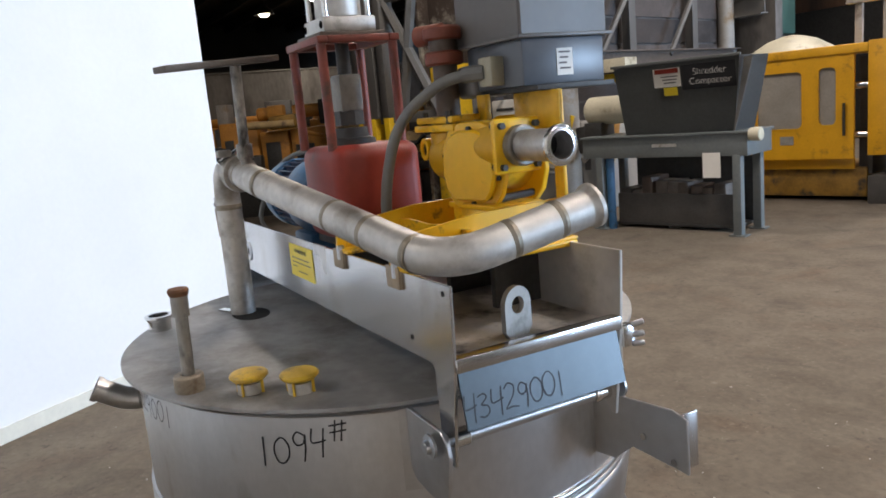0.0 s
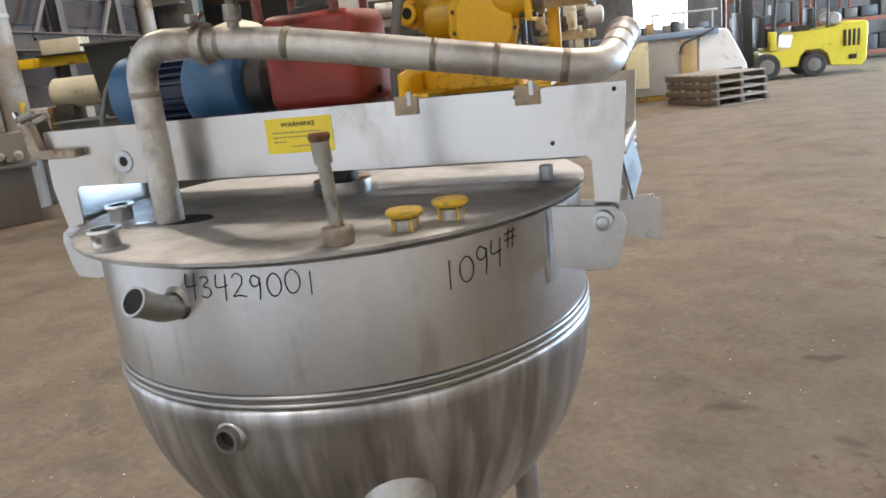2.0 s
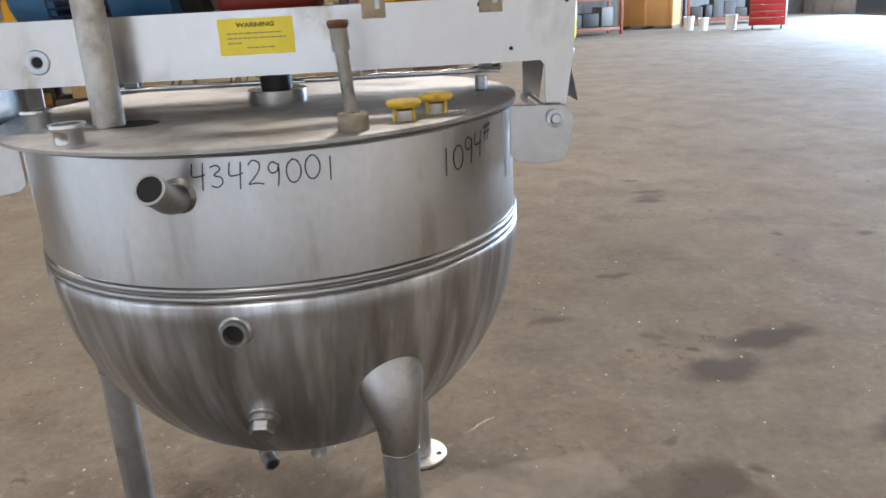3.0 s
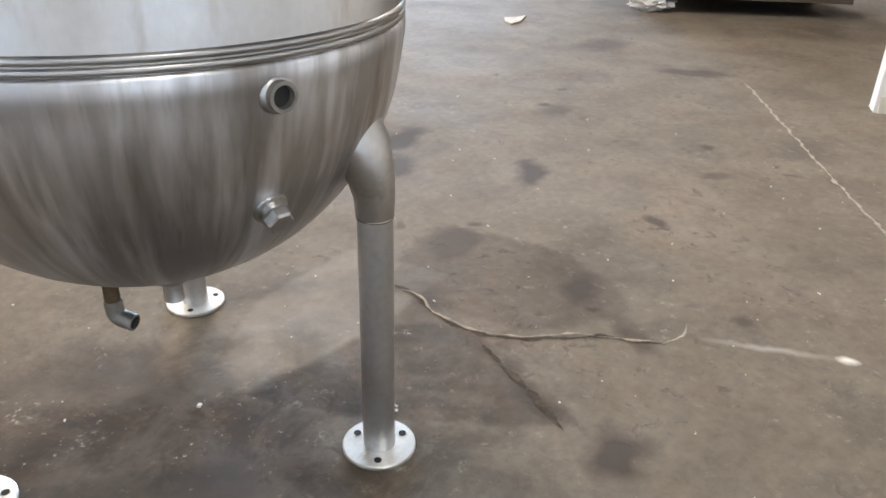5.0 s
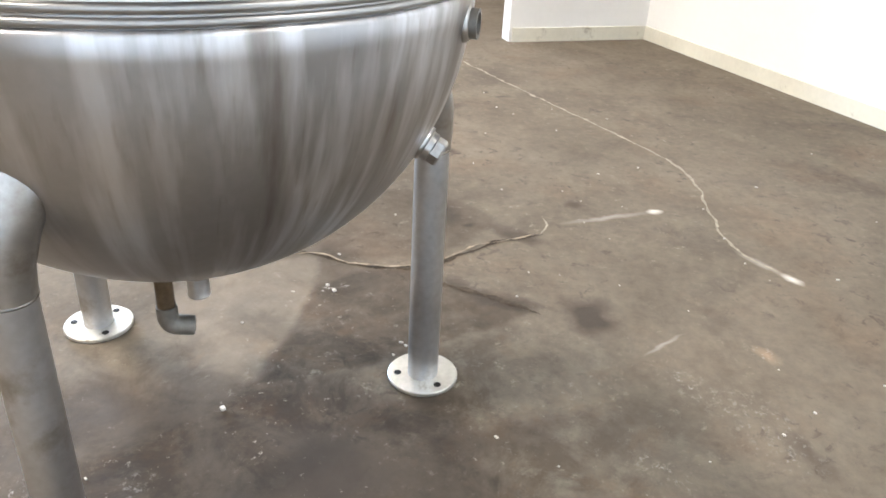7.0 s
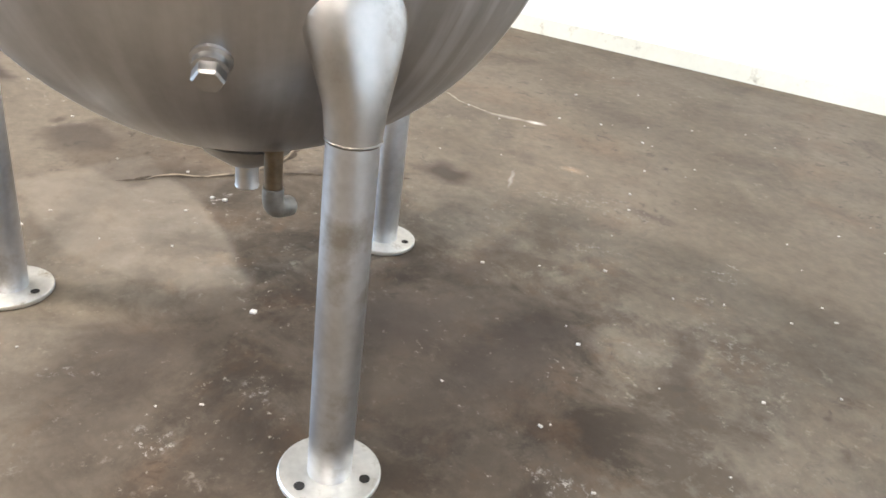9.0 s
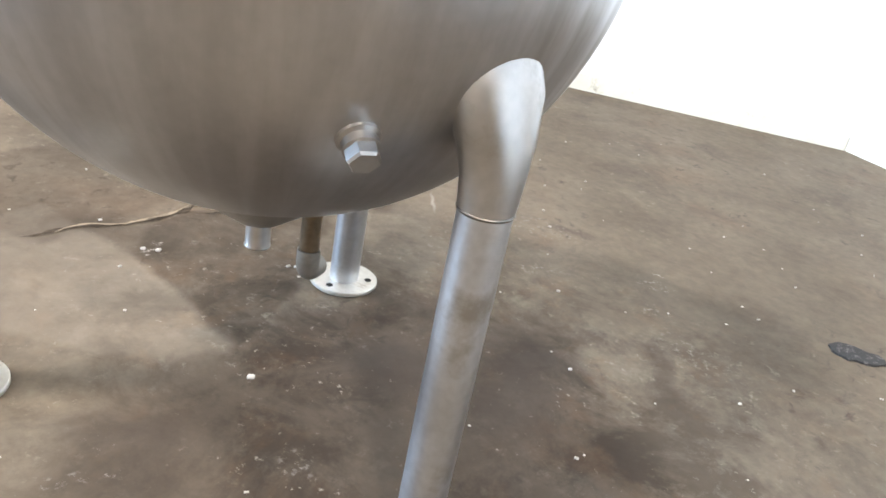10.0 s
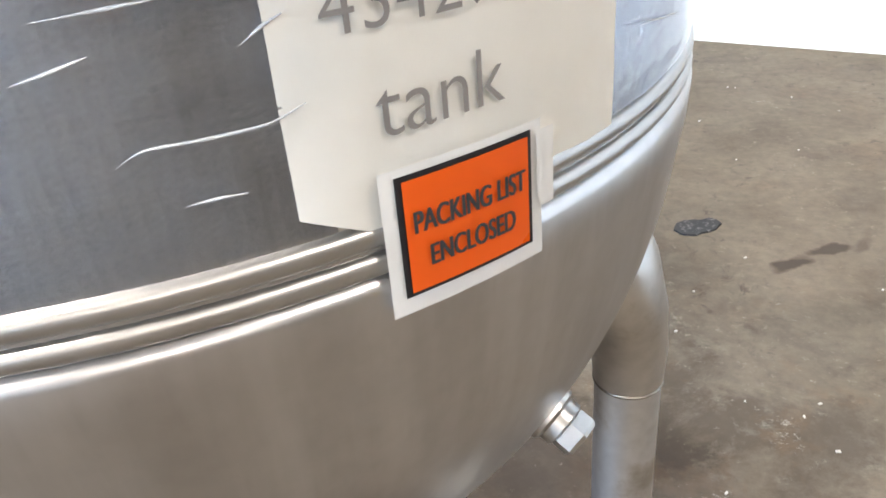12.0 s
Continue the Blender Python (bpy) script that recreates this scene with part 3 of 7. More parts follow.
GLAND = material("beige_gland", (0.34, 0.32, 0.24), 0.5, 0.0, 0.1, 10, 60, 0.05)
RUBBER = material("black_rubber", (0.025, 0.024, 0.024), 0.7, 0.0, 0.25, 12, 80, 0.2, dirt=(0.16, 0.15, 0.14), dirt_amount=0.3, dirt_scale=70)
CARD = material("pale_card", (0.45, 0.40, 0.33), 0.8, 0.0, 0.2, 8, 60, 0.1)
GRIT = material("pale_grit", (0.55, 0.52, 0.47), 0.7, 0.0, 0.2, 60, 200, 0.1)
SHRED = material("dark_grey_green_paint", (0.085, 0.09, 0.088), 0.5, 0.0, 0.15, 2, 30, 0.05)
SHRED2 = material("grey_green_paint", (0.13, 0.145, 0.145), 0.5, 0.0, 0.15, 2, 30, 0.05)
CREAM = material("cream_paint", (0.52, 0.48, 0.36), 0.5, 0.0, 0.12, 3, 40, 0.05, dirt=(0.2, 0.16, 0.1), dirt_amount=0.25, dirt_scale=4)
CREAMPANEL = material("cream_panel_paint", (0.56, 0.48, 0.29), 0.5, 0.0, 0.08, 3, 40, 0.03, dirt=(0.3, 0.24, 0.14), dirt_amount=0.2, dirt_scale=4)
BEIGE = material("grimy_beige_paint", (0.40, 0.29, 0.15), 0.55, 0.0, 0.2, 3, 40, 0.08, dirt=(0.10, 0.07, 0.04), dirt_amount=0.35, dirt_scale=4)
TAN = material("tan_paint", (0.42, 0.29, 0.13), 0.55, 0.0, 0.15, 4, 40, 0.05, dirt=(0.12, 0.08, 0.05), dirt_amount=0.3, dirt_scale=6)
IMMYEL = material("machine_yellow", (0.70, 0.36, 0.012), 0.4, 0.0, 0.08, 3, 40, 0.03, dirt=(0.30, 0.15, 0.02), dirt_amount=0.2, dirt_scale=4)
DARKYEL = material("grimy_yellow", (0.26, 0.14, 0.02), 0.6, 0.0, 0.25, 4, 40, 0.1, dirt=(0.04, 0.03, 0.02), dirt_amount=0.4, dirt_scale=5)
RUSTYEL = material("rusty_yellow", (0.40, 0.18, 0.03), 0.6, 0.0, 0.25, 6, 50, 0.1)
SMOKEGLASS = material("smoky_pane", (0.30, 0.28, 0.25), 0.22, 0.0, 0.12, 3, 30, 0.02)
MACHDARK = material("dark_machine_grey", (0.066, 0.061, 0.056), 0.65, 0.1, 0.2, 4, 40, 0.06)
MACHDARK2 = material("brown_grey_panel", (0.17, 0.155, 0.135), 0.5, 0.0, 0.1, 4, 40, 0.04)
PALEGREY = material("pale_grey_paint", (0.38, 0.37, 0.35), 0.5, 0.0, 0.15, 3, 40, 0.05, dirt=(0.16, 0.14, 0.12), dirt_amount=0.3, dirt_scale=3)
BLUEGREY = material("blue_grey_paint", (0.20, 0.26, 0.34), 0.4, 0.0, 0.12, 4, 40, 0.05)
SKYSHEET = material("light_blue_sheet", (0.36, 0.47, 0.60), 0.5, 0.0, 0.06, 2, 30, 0.02)
WHITEMET = material("white_enamel", (0.72, 0.71, 0.69), 0.4, 0.0, 0.06, 3, 40, 0.03, dirt=(0.4, 0.37, 0.32), dirt_amount=0.15, dirt_scale=5)
WHITEGRIME = material("grimy_white", (0.29, 0.27, 0.24), 0.55, 0.0, 0.15, 3, 40, 0.05, dirt=(0.22, 0.15, 0.08), dirt_amount=0.35, dirt_scale=3)
PALLETWOOD = material("weathered_wood", (0.26, 0.22, 0.17), 0.8, 0.0, 0.25, 3, 40, 0.2, (1, 6, 6), spread=0.2)
PALLETDARK = material("dark_wood", (0.10, 0.078, 0.055), 0.85, 0.0, 0.25, 3, 40, 0.2)
FORKYEL = material("light_yellow_paint", (0.66, 0.56, 0.06), 0.4, 0.0, 0.08, 3, 40, 0.03, dirt=(0.3, 0.26, 0.06), dirt_amount=0.2, dirt_scale=4)
RACKORANGE = material("rack_orange", (0.22, 0.055, 0.022), 0.5, 0.0, 0.1, 4, 40, 0.05)
CRATE = material("orange_plywood", (0.42, 0.20, 0.06), 0.65, 0.0, 0.15, 2, 40, 0.08, (1, 1, 0.3))
REDGLOSS = material("red_gloss", (0.38, 0.02, 0.02), 0.3, 0.0, 0.06, 4, 40, 0.02)
PALEGREEN = material("pale_green_cream", (0.50, 0.50, 0.36), 0.45, 0.0, 0.05, 3, 40, 0.03)
WRAP = material("plastic_wrap", (0.62, 0.62, 0.62), 0.2, 0.0, 0.1, 10, 60, 0.3)
PEEL = material("peeling_brown_column", (0.060, 0.043, 0.034), 0.7, 0.0, 0.25, 2, 30, 0.15, dirt=(0.40, 0.37, 0.31), dirt_amount=0.42, dirt_scale=2.6)
SAFEYEL = material("safety_yellow", (0.70, 0.45, 0.015), 0.45, 0.0, 0.1, 3, 40, 0.05, dirt=(0.2, 0.13, 0.03), dirt_amount=0.25, dirt_scale=5)
OLDORANGE = material("old_orange_paint", (0.46, 0.20, 0.03), 0.55, 0.0, 0.2, 3, 40, 0.05, dirt=(0.12, 0.06, 0.02), dirt_amount=0.35, dirt_scale=3)
DARKGREEN = material("dark_green_paint", (0.035, 0.085, 0.07), 0.5, 0.0, 0.15, 3, 40, 0.05)
CLADDING = material("weathered_lilac_board", (0.052, 0.043, 0.040), 0.8, 0.0, 0.35, 1.3, 25, 0.2, (1, 1, 1.6), dirt=(0.095, 0.082, 0.078), dirt_amount=0.38, dirt_scale=1.5, spread=0.45)
LADDERTUBE = material("worn_dark_tube", (0.13, 0.122, 0.112), 0.5, 0.3, 0.2, 12, 70, 0.1)
FILM = bpy.data.materials.new("shade_tinted_film")
FILM.use_nodes = True
fb = FILM.node_tree.nodes["Principled BSDF"]
fb.inputs["Transmission Weight"].default_value, fb.inputs["Roughness"].default_value, fb.inputs["IOR"].default_value = 1.0, 0.06, 1.35
# smoky tint stands in for the shell's dark reflection behind the film
fb.inputs["Base Color"].default_value = (0.68, 0.71, 0.77, 1)
CREASE = material("folded_film", (0.78, 0.80, 0.83), 0.10, 0.0, 0.05, 30, 90, 0.05)
CREASE.node_tree.nodes["Principled BSDF"].inputs["Transmission Weight"].default_value = 0.6
# the grimy cladding again in a darker tone
NORTHWALL = material("dark_cladding", (0.105, 0.098, 0.092), 0.75, 0.0, 0.3, 0.7, 12, 0.2, (1, 1, 0.4), dirt=(0.045, 0.04, 0.036), dirt_amount=0.5, dirt_scale=0.9)
GLOW = bpy.data.materials.new("lamp_glow")
GLOW.use_nodes = True
GLOW.node_tree.nodes["Principled BSDF"].inputs["Emission Color"].default_value = (1.0, 0.86, 0.68, 1)
GLOW.node_tree.nodes["Principled BSDF"].inputs["Emission Strength"].default_value = 14.0

# the hall
def structure(name, bm, mat, label=""):
    return tagged(part(name, bm, mat, None, label, smooth=False), kind="structure")


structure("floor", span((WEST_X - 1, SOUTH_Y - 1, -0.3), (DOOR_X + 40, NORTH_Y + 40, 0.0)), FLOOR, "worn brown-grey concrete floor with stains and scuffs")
structure("ceiling", span((WEST_X, SOUTH_Y, ROOF), (DOOR_X, NORTH_Y, ROOF + 0.2)), ROOFMAT)


def wall_with_gap(name, along_x, fixed, lo, hi, gap_lo, gap_hi, gap_top, mat):
    bm = bmesh.new()
    for a, b, z0, z1 in ((lo, gap_lo, 0, ROOF), (gap_hi, hi, 0, ROOF), (gap_lo, gap_hi, gap_top, ROOF)):
        if along_x:
            span((a, fixed, z0), (b, fixed + 0.25, z1), bm=bm)
        else:
            span((fixed, a, z0), (fixed + 0.25, b, z1), bm=bm)
    return structure(name, bm, mat)


# near-black roof colour on the west wall stands in for unlit depth
structure("wall_west", span((WEST_X - 0.25, SOUTH_Y, 0), (WEST_X, NORTH_Y, ROOF)), ROOFMAT)
structure("wall_south", span((WEST_X, SOUTH_Y - 0.25, 0), (DOOR_X, SOUTH_Y, ROOF)), HALLWALL)
wall_with_gap("wall_north", True, NORTH_Y, WEST_X, DOOR_X, -1.05, 0.85, 3.1, NORTHWALL)
wall_with_gap("wall_east", False, DOOR_X, SOUTH_Y, NORTH_Y, 12.6, 25.8, 5.2, HALLWALL)

# white photo wall: four straight boards meeting at corners, with a low skirting
COVE = [(3.92, -0.34), (4.37, -1.25), (0.06, -3.81), (-1.85, -3.02), (-4.42, 0.66)]
for k, (p, q) in enumerate(zip(COVE, COVE[1:])):
    d = Vector((q[0] - p[0], q[1] - p[1], 0))
    turn = math.degrees(math.atan2(d.y, d.x))
    m = pose(p[0], p[1], 0, 0, 0, turn)
    length = d.length
    bm = bmesh.new()
    bmesh.ops.create_cube(bm, size=1, matrix=m @ pose(length / 2, 0.06, 1.65) @ Matrix.Diagonal((length + 0.02, 0.12, 3.3, 1)))
    structure("wall_%d" % (k + 1), bm, WHITEWALL, "bright white painted partition wall")
    bm = bmesh.new()
    bmesh.ops.create_cube(bm, size=1, matrix=m @ pose(length / 2, -0.0065, 0.045) @ Matrix.Diagonal((length - 0.02, 0.012, 0.09, 1)))
    structure("baseboard_%d" % (k + 1), bm, SKIRT, "cream skirting board at the foot of the white wall")

# mixing kettle
R, RIM, BAND, CZ, SR = 0.506, 1.176, 0.929, 0.913, 0.5085
kettle = thing("mixing_kettle", "stainless steel jacketed mixing kettle on three pipe legs, streaked and scuffed", "kettle")
prof = [(R - 0.004, RIM), (R, RIM - 0.004), (R, BAND + 0.022)]
part("shell", lathe(prof + [(R, BAND + 0.02)], 128), SHELL, kettle, "brushed steel upper shell")
bead = []
for k, (zc, rr) in enumerate(((BAND + 0.014, 0.0062), (BAND - 0.001, 0.0062))):
    bead += [(R + 0.001 + rr * math.cos(a) * 0.8, zc + rr * math.sin(a)) for a in (math.pi / 2 - math.pi * j / 8 for j in range(9))]
part("band", lathe([(R, BAND + 0.021)] + bead + [(R, BAND - 0.0085)], 128), BANDSTEEL, kettle, "two polished rolled beads round the shell")
bowl = [(R - 0.001, BAND - 0.007), (R + 0.0025, BAND - 0.0085), (R + 0.0050, BAND - 0.0115), (R + 0.0066, BAND - 0.016)]
for j in range(2, 61):
    a = math.pi / 2 * j / 60
    z = CZ - SR * math.sin(a)
    bowl.append((SR * math.cos(a) + 0.0047 * math.exp(-((BAND - 0.020 - z) / 0.03) ** 2) if j < 60 else 0, z))
part("bowl", lathe(bowl, 128), BOWL, kettle, "rounded jacket bowl with vertical pale and brown streaks")
LR = R + 0.022  # the lid sits a little back over the shell
lid = part("lid", lathe([(0, RIM + 0.012), (LR + 0.004, RIM + 0.012), (LR + 0.009, RIM + 0.009), (LR + 0.009, RIM + 0.003), (LR + 0.004, RIM), (0, RIM)], 128, m=pose(-0.021, 0.006, 0)), LIDSTEEL, kettle, "flat dull steel lid with brown smears")
LT = RIM + 0.012
part("seam", lathe([(R + 0.002, RIM - 0.001), (R + 0.006, RIM - 0.004), (R + 0.002, RIM - 0.008)], 96), STEEL, kettle)

# three legs with goose-neck tops and bolted floor flanges
LEG = [(-62.0, 0.478), (178.4, 0.475), (58.6, 0.482)]
for az, rad in LEG:
    p = polar(rad, az, 0)
    leg = part("leg", rod((p.x, p.y, 0.008), (p.x, p.y, 0.572), 0.0352, seg=32), LEGSTEEL, kettle, "grey pipe leg")
    path = [polar(rad, az, 0.570), polar(rad, az, 0.61), polar(rad - 0.004, az, 0.652), polar(rad - 0.018, az, 0.70), polar(rad - 0.046, az, 0.744), polar(rad - 0.10, az, 0.782)]
    bm = sweep(path, [0.0365, 0.040, 0.047, 0.055, 0.060, 0.061], 32)
    for v in bm.verts:  # broad across, slim towards the bowl
        k = max(0.0, min(1.0, (v.co.z - 0.60) / 0.12))
        out, turn = polar(1, az, 0), polar(1, az + 90, 0)
        d = v.co - polar(rad, az, v.co.z)
        v.co += turn * d.dot(turn) * 0.22 * k - out * max(0.0, d.dot(out)) * 0.25 * k
    part("leg_socket", bm, LEGTOP, leg, "flared polished leg socket welded to the bowl")
    part("weld_ring", lathe([(0.036, -0.003), (0.0378, 0), (0.036, 0.003)], 32, m=pose(p.x, p.y, 0.570)), WELD, leg)
    bm = lathe([(0, 0), (0.080, 0), (0.082, 0.002), (0.082, 0.009), (0.080, 0.011), (0, 0.011)], 48, m=pose(p.x, p.y, 0.001))
    flange = part("floor_flange", bm, GALV, leg, "round pale flange plate with three bolt holes")
    for k in range(3):
        a = radians(az + 47 + 120 * k)
        x, y = p.x + 0.059 * math.cos(a), p.y + 0.059 * math.sin(a)
        part("bolt_hole", lathe([(0, 0.0), (0.0085, 0.0), (0.0085, 0.0012), (0, 0.0012)], 16, m=pose(x, y, 0.0122)), BLACKIN, leg)

# lid fittings
def ferrule(x, y, r, h, name, label):
    bm = lathe([(r * 0.82, 0), (r * 0.86, 0), (r * 0.86, h * 0.6), (r, h * 0.8), (r * 1.08, h * 0.85), (r * 1.08, h), (r * 0.78, h), (r * 0.76, 0.002), (0, 0.002)], 32, m=pose(x, y, LT))
    return part(name, bm, BRIGHT, kettle, label)


ferrule(-0.279, -0.420, 0.028, 0.034, "nozzle", "short polished open ferrule")
ferrule(-0.428, -0.198, 0.028, 0.034, "nozzle", "short polished open ferrule")
for x, y in ((0.274, -0.365), (0.332, -0.298)):
    neck = part("capped_nozzle", lathe([(0.020, 0), (0.021, 0.0), (0.021, 0.018), (0.0, 0.018)], 28, m=pose(x, y, LT)), TUBE, kettle)
    part("cap", lathe([(0, 0.036), (0.018, 0.036), (0.029, 0.034), (0.0315, 0.031), (0.0315, 0.028), (0.027, 0.023), (0.0, 0.021)], 36, m=pose(x, y, LT)), CAPYEL, neck, "scuffed yellow plastic push cap")
    for k in range(4):
        a = radians(45 + 90 * k)
        part("cap_tab", box((x + 0.023 * math.cos(a), y + 0.023 * math.sin(a), LT + 0.012), (0.004, 0.003, 0.024), turn=(0, 0, 45 + 90 * k)), CAPYEL, neck)
stand = part("standing_tube", rod((0.191, -0.446, LT), (0.179, -0.440, 1.345), 0.0108, 0.0108, 20), SOOT, kettle, "stained upright pipe with a rusty capped top")
part("coupling", lathe([(0.0245, 0), (0.0255, 0.002), (0.0255, 0.026), (0.0235, 0.029), (0.013, 0.029)], 12, m=pose(0.191, -0.446, LT)), RUSTY, stand, "brown threaded coupling")
part("sleeve", rod((0.1815, -0.4415, 1.315), (0.179, -0.440, 1.35), 0.0145, seg=20), SOOT, stand)
part("rusty_cap", lathe([(0, 0.014), (0.016, 0.013), (0.018, 0.009), (0.016, 0.002), (0.014, 0), (0, 0)], 20, m=pose(0.179, -0.440, 1.349)), RUST, stand, "rust-brown round cap")
part("pipe_hole", lathe([(0, 0.0012), (0.052, 0.0012), (0.052, 0.0), (0, 0)], 36, m=pose(-0.252, -0.222, LT) @ Matrix.Diagonal((1.15, 0.8, 1, 1))), BLACKIN, kettle, "dark oval hole round the transfer pipe")
part("hole_tag", slab([(-0.02, -0.008), (0.022, -0.01), (0.026, 0.006), (-0.016, 0.01)], 0.004, pose(-0.322, -0.262, LT + 0.002, 0, 0, 25)), BRIGHT, kettle)
collar = part("shaft_collar", lathe([(0.062, 0), (0.064, 0.001), (0.064, 0.028), (0.06, 0.03), (0.03, 0.03)], 40, m=pose(0, 0, LT)), BRIGHT, kettle, "round steel shaft collar")
part("shaft", rod((0, 0, LT), (0, 0, 1.27), 0.034, seg=28), IRON, collar, "black agitator shaft seal")
for x, y in ((0.445, 0.004),):
    part("lid_stud", rod((x, y, LT), (x, y, LT + 0.032), 0.014, seg=6, bevel=0.002), LEGSTEEL, kettle)

# side spout, port and hexagon plugs
sp = bend([polar(0.49, -100.6, 1.104), polar(0.532, -100.8, 1.105), (-0.108, -0.576, 1.138)], 0.03)
spout = part("spout", sweep(sp, 0.0225, 28), LEGTOP, kettle, "short curved open spout")
e, d = Vector(sp[-1]), (Vector(sp[-1]) - Vector(sp[-2])).normalized()
part("spout_lip", ring(e - d * 0.006, e + d * 0.004, 0.0248, 0.0205, 32), LEGTOP, spout)
part("bore", rod(e + d * 0.0012, e + d * 0.003, 0.0206, seg=28), BLACKIN, spout)
part("weld_foot", lathe([(0.0225, 0.006), (0.027, 0.002), (0.030, 0)], 28, m=along(polar(0.5055, -100.6, 1.108), polar(0.6, -100.6, 1.108))), WELD, spout)


def on_bowl(az, z, lift=0.0):
    """A point on the bowl and the way out of it."""
    rr = math.sqrt(max(1e-6, SR * SR - (CZ - z) ** 2))
    s = polar(rr, az, z)
    n = (s - Vector((0, 0, CZ))).normalized()
    return s + n * lift, n


s, n = on_bowl(-93.6, 0.873)
n = polar(1, -93.6, 0)
s = polar(0.506, -93.6, 0.872)
port = part("jacket_port", ring(s - n * 0.02, s + n * 0.020, 0.0235, 0.0175, 32), CASTGREY, kettle, "open threaded jacket port")
part("port_collar", lathe([(0.030, 0), (0.029, 0.004), (0.026, 0.008), (0.0235, 0.009)], 32, m=along(s - n * 0.001, s + n)), LEGTOP, port)
part("bore", rod(s + n * 0.006, s + n * 0.007, 0.0176, seg=24), BLACKIN, port)
for az, z, size in ((-92.6, 0.668, 0.0255), (157.2, 0.652, 0.0215)):
    s, n = on_bowl(az, z)
    plug = part("hex_boss", lathe([(size * 1.25, -0.01), (size * 1.2, 0.003), (size * 1.0, 0.006), (size * 1.0, 0.016), (size * 0.8, 0.018)], 28, m=along(s, s + n)), LEGTOP, kettle, "threaded boss on the bowl")
    part("hex_plug", lathe([(size * 0.84, 0.016), (size * 0.94, 0.0185), (size * 0.94, 0.032), (size * 0.82, 0.0355), (0, 0.0355)], 6, m=along(s, s + n)), LEGTOP, plug, "hexagon screw plug", )

# bridge over the lid: a trough with side plates, end skirts and tie rods
bridge = part("bridge_floor", span((-0.600, -0.150, 1.262), (0.606, 0.129, 1.270), 0.001), OILY, kettle, "oily bridge floor plate over the lid")
side = [(-0.617, 1.383), (-0.622, 1.262), (-0.596, 1.115), (-0.572, 1.115), (-0.561, 1.150), (-0.561, 1.250), (-0.552, 1.260), (0.548, 1.260), (0.557, 1.250), (0.557, 1.150), (0.580, 1.112), (0.592, 1.112), (0.612, 1.262), (0.620, 1.383)]
for y in (-0.160, 0.138):
    part("side_plate", slab(side, 0.005, pose(0, y, 0) @ XZ, bevel=0.0008), PLATE if y < 0 else INNERPLATE, bridge, "long sheet steel side plate with stains")
# added bar and hangers stand in for a bright line under the bridge
part("under_bar", span((-0.41, 0.098, 1.214), (0.50, 0.112, 1.226), 0.002), BRIGHT, bridge, "thin bright bar added for the light line under the bridge")
for x in (-0.36, 0.45):
    part("bar_hanger", span((x, 0.099, 1.226), (x + 0.03, 0.111, 1.262), 0.001), STEEL, bridge)
SKIRT_TILT = -12.0
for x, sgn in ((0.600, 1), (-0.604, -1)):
    part("end_skirt", slab([(-0.157, -0.088), (0.129, -0.088), (0.129, 0.0), (-0.157, 0.0)], 0.004, pose(x + 0.002, 0, 1.262, 0, SKIRT_TILT if sgn > 0 else 0, 0) @ YZ), DIMMED_MIRROR if sgn > 0 else LIT_MIRROR, bridge, "polished end skirt reflecting the daylight")
    part("end_lip", span((x - 0.006, -0.162, 1.258), (x + 0.016, 0.134, 1.279), 0.002), PLATE, bridge)
    part("tie_rod", rod((0.572 * sgn, -0.18, 1.147), (0.572 * sgn, 0.152, 1.147), 0.0105, seg=20), STEEL, bridge, "polished round tie rod")
    for y in (-1, 1):
        part("rod_collar", rod((0.572 * sgn, 0.13 * y - 0.013 * (y + 1), 1.147), (0.572 * sgn, 0.165 * y - 0.014 * (y + 1), 1.147), 0.0145, seg=20, bevel=0.002), BRIGHT, bridge)
        part("washer", lathe([(0.0, 0.012), (0.009, 0.011), (0.011, 0.005), (0.018, 0.004), (0.018, 0), (0, 0)], 20, m=pose(0.572 * sgn, 0.158, 1.147, -90, 0, 0) if y > 0 else pose(0.572 * sgn, -0.191, 1.147, 90, 0, 0)), LEGSTEEL, bridge)
def eye_plate(m, half, height, eye, thick, seg=24):
    """A round-topped plate with a round hole through it, standing on its foot."""
    bm = bmesh.new()
    c = height - half
    outer, inner = [], []
    for k in range(seg):
        a = 2 * math.pi * (k + 0.5) / seg
        u, v = math.cos(a), math.sin(a)
        if v >= 0:
            o = (half * u, c + half * v)
        else:
            reach = min(half / max(abs(u), 1e-6), c / max(-v, 1e-6))
            o = (u * reach, c + v * reach)
        outer.append(o)
        inner.append((eye * u, c + eye * v))
    sides = []
    for w in (-thick / 2, thick / 2):
        sides.append(([bm.verts.new(m @ Vector((w, y, z))) for y, z in outer], [bm.verts.new(m @ Vector((w, y, z))) for y, z in inner]))
    (o0, i0), (o1, i1) = sides
    for k in range(seg):
        j = (k + 1) % seg
        for four in ((o0[k], o0[j], i0[j], i0[k]), (o1[k], o1[j], i1[j], i1[k]), (o0[k], o0[j], o1[j], o1[k]), (i0[k], i0[j], i1[j], i1[k])):
            bm.faces.new(four)
    return bm


part("lifting_lug", eye_plate(pose(0.560, -0.022, 1.270, 0, 0, 14), 0.029, 0.078, 0.0135, 0.009), CASTSTEEL, bridge, "upright rounded lifting lug with a round eye", sharp=0.4)

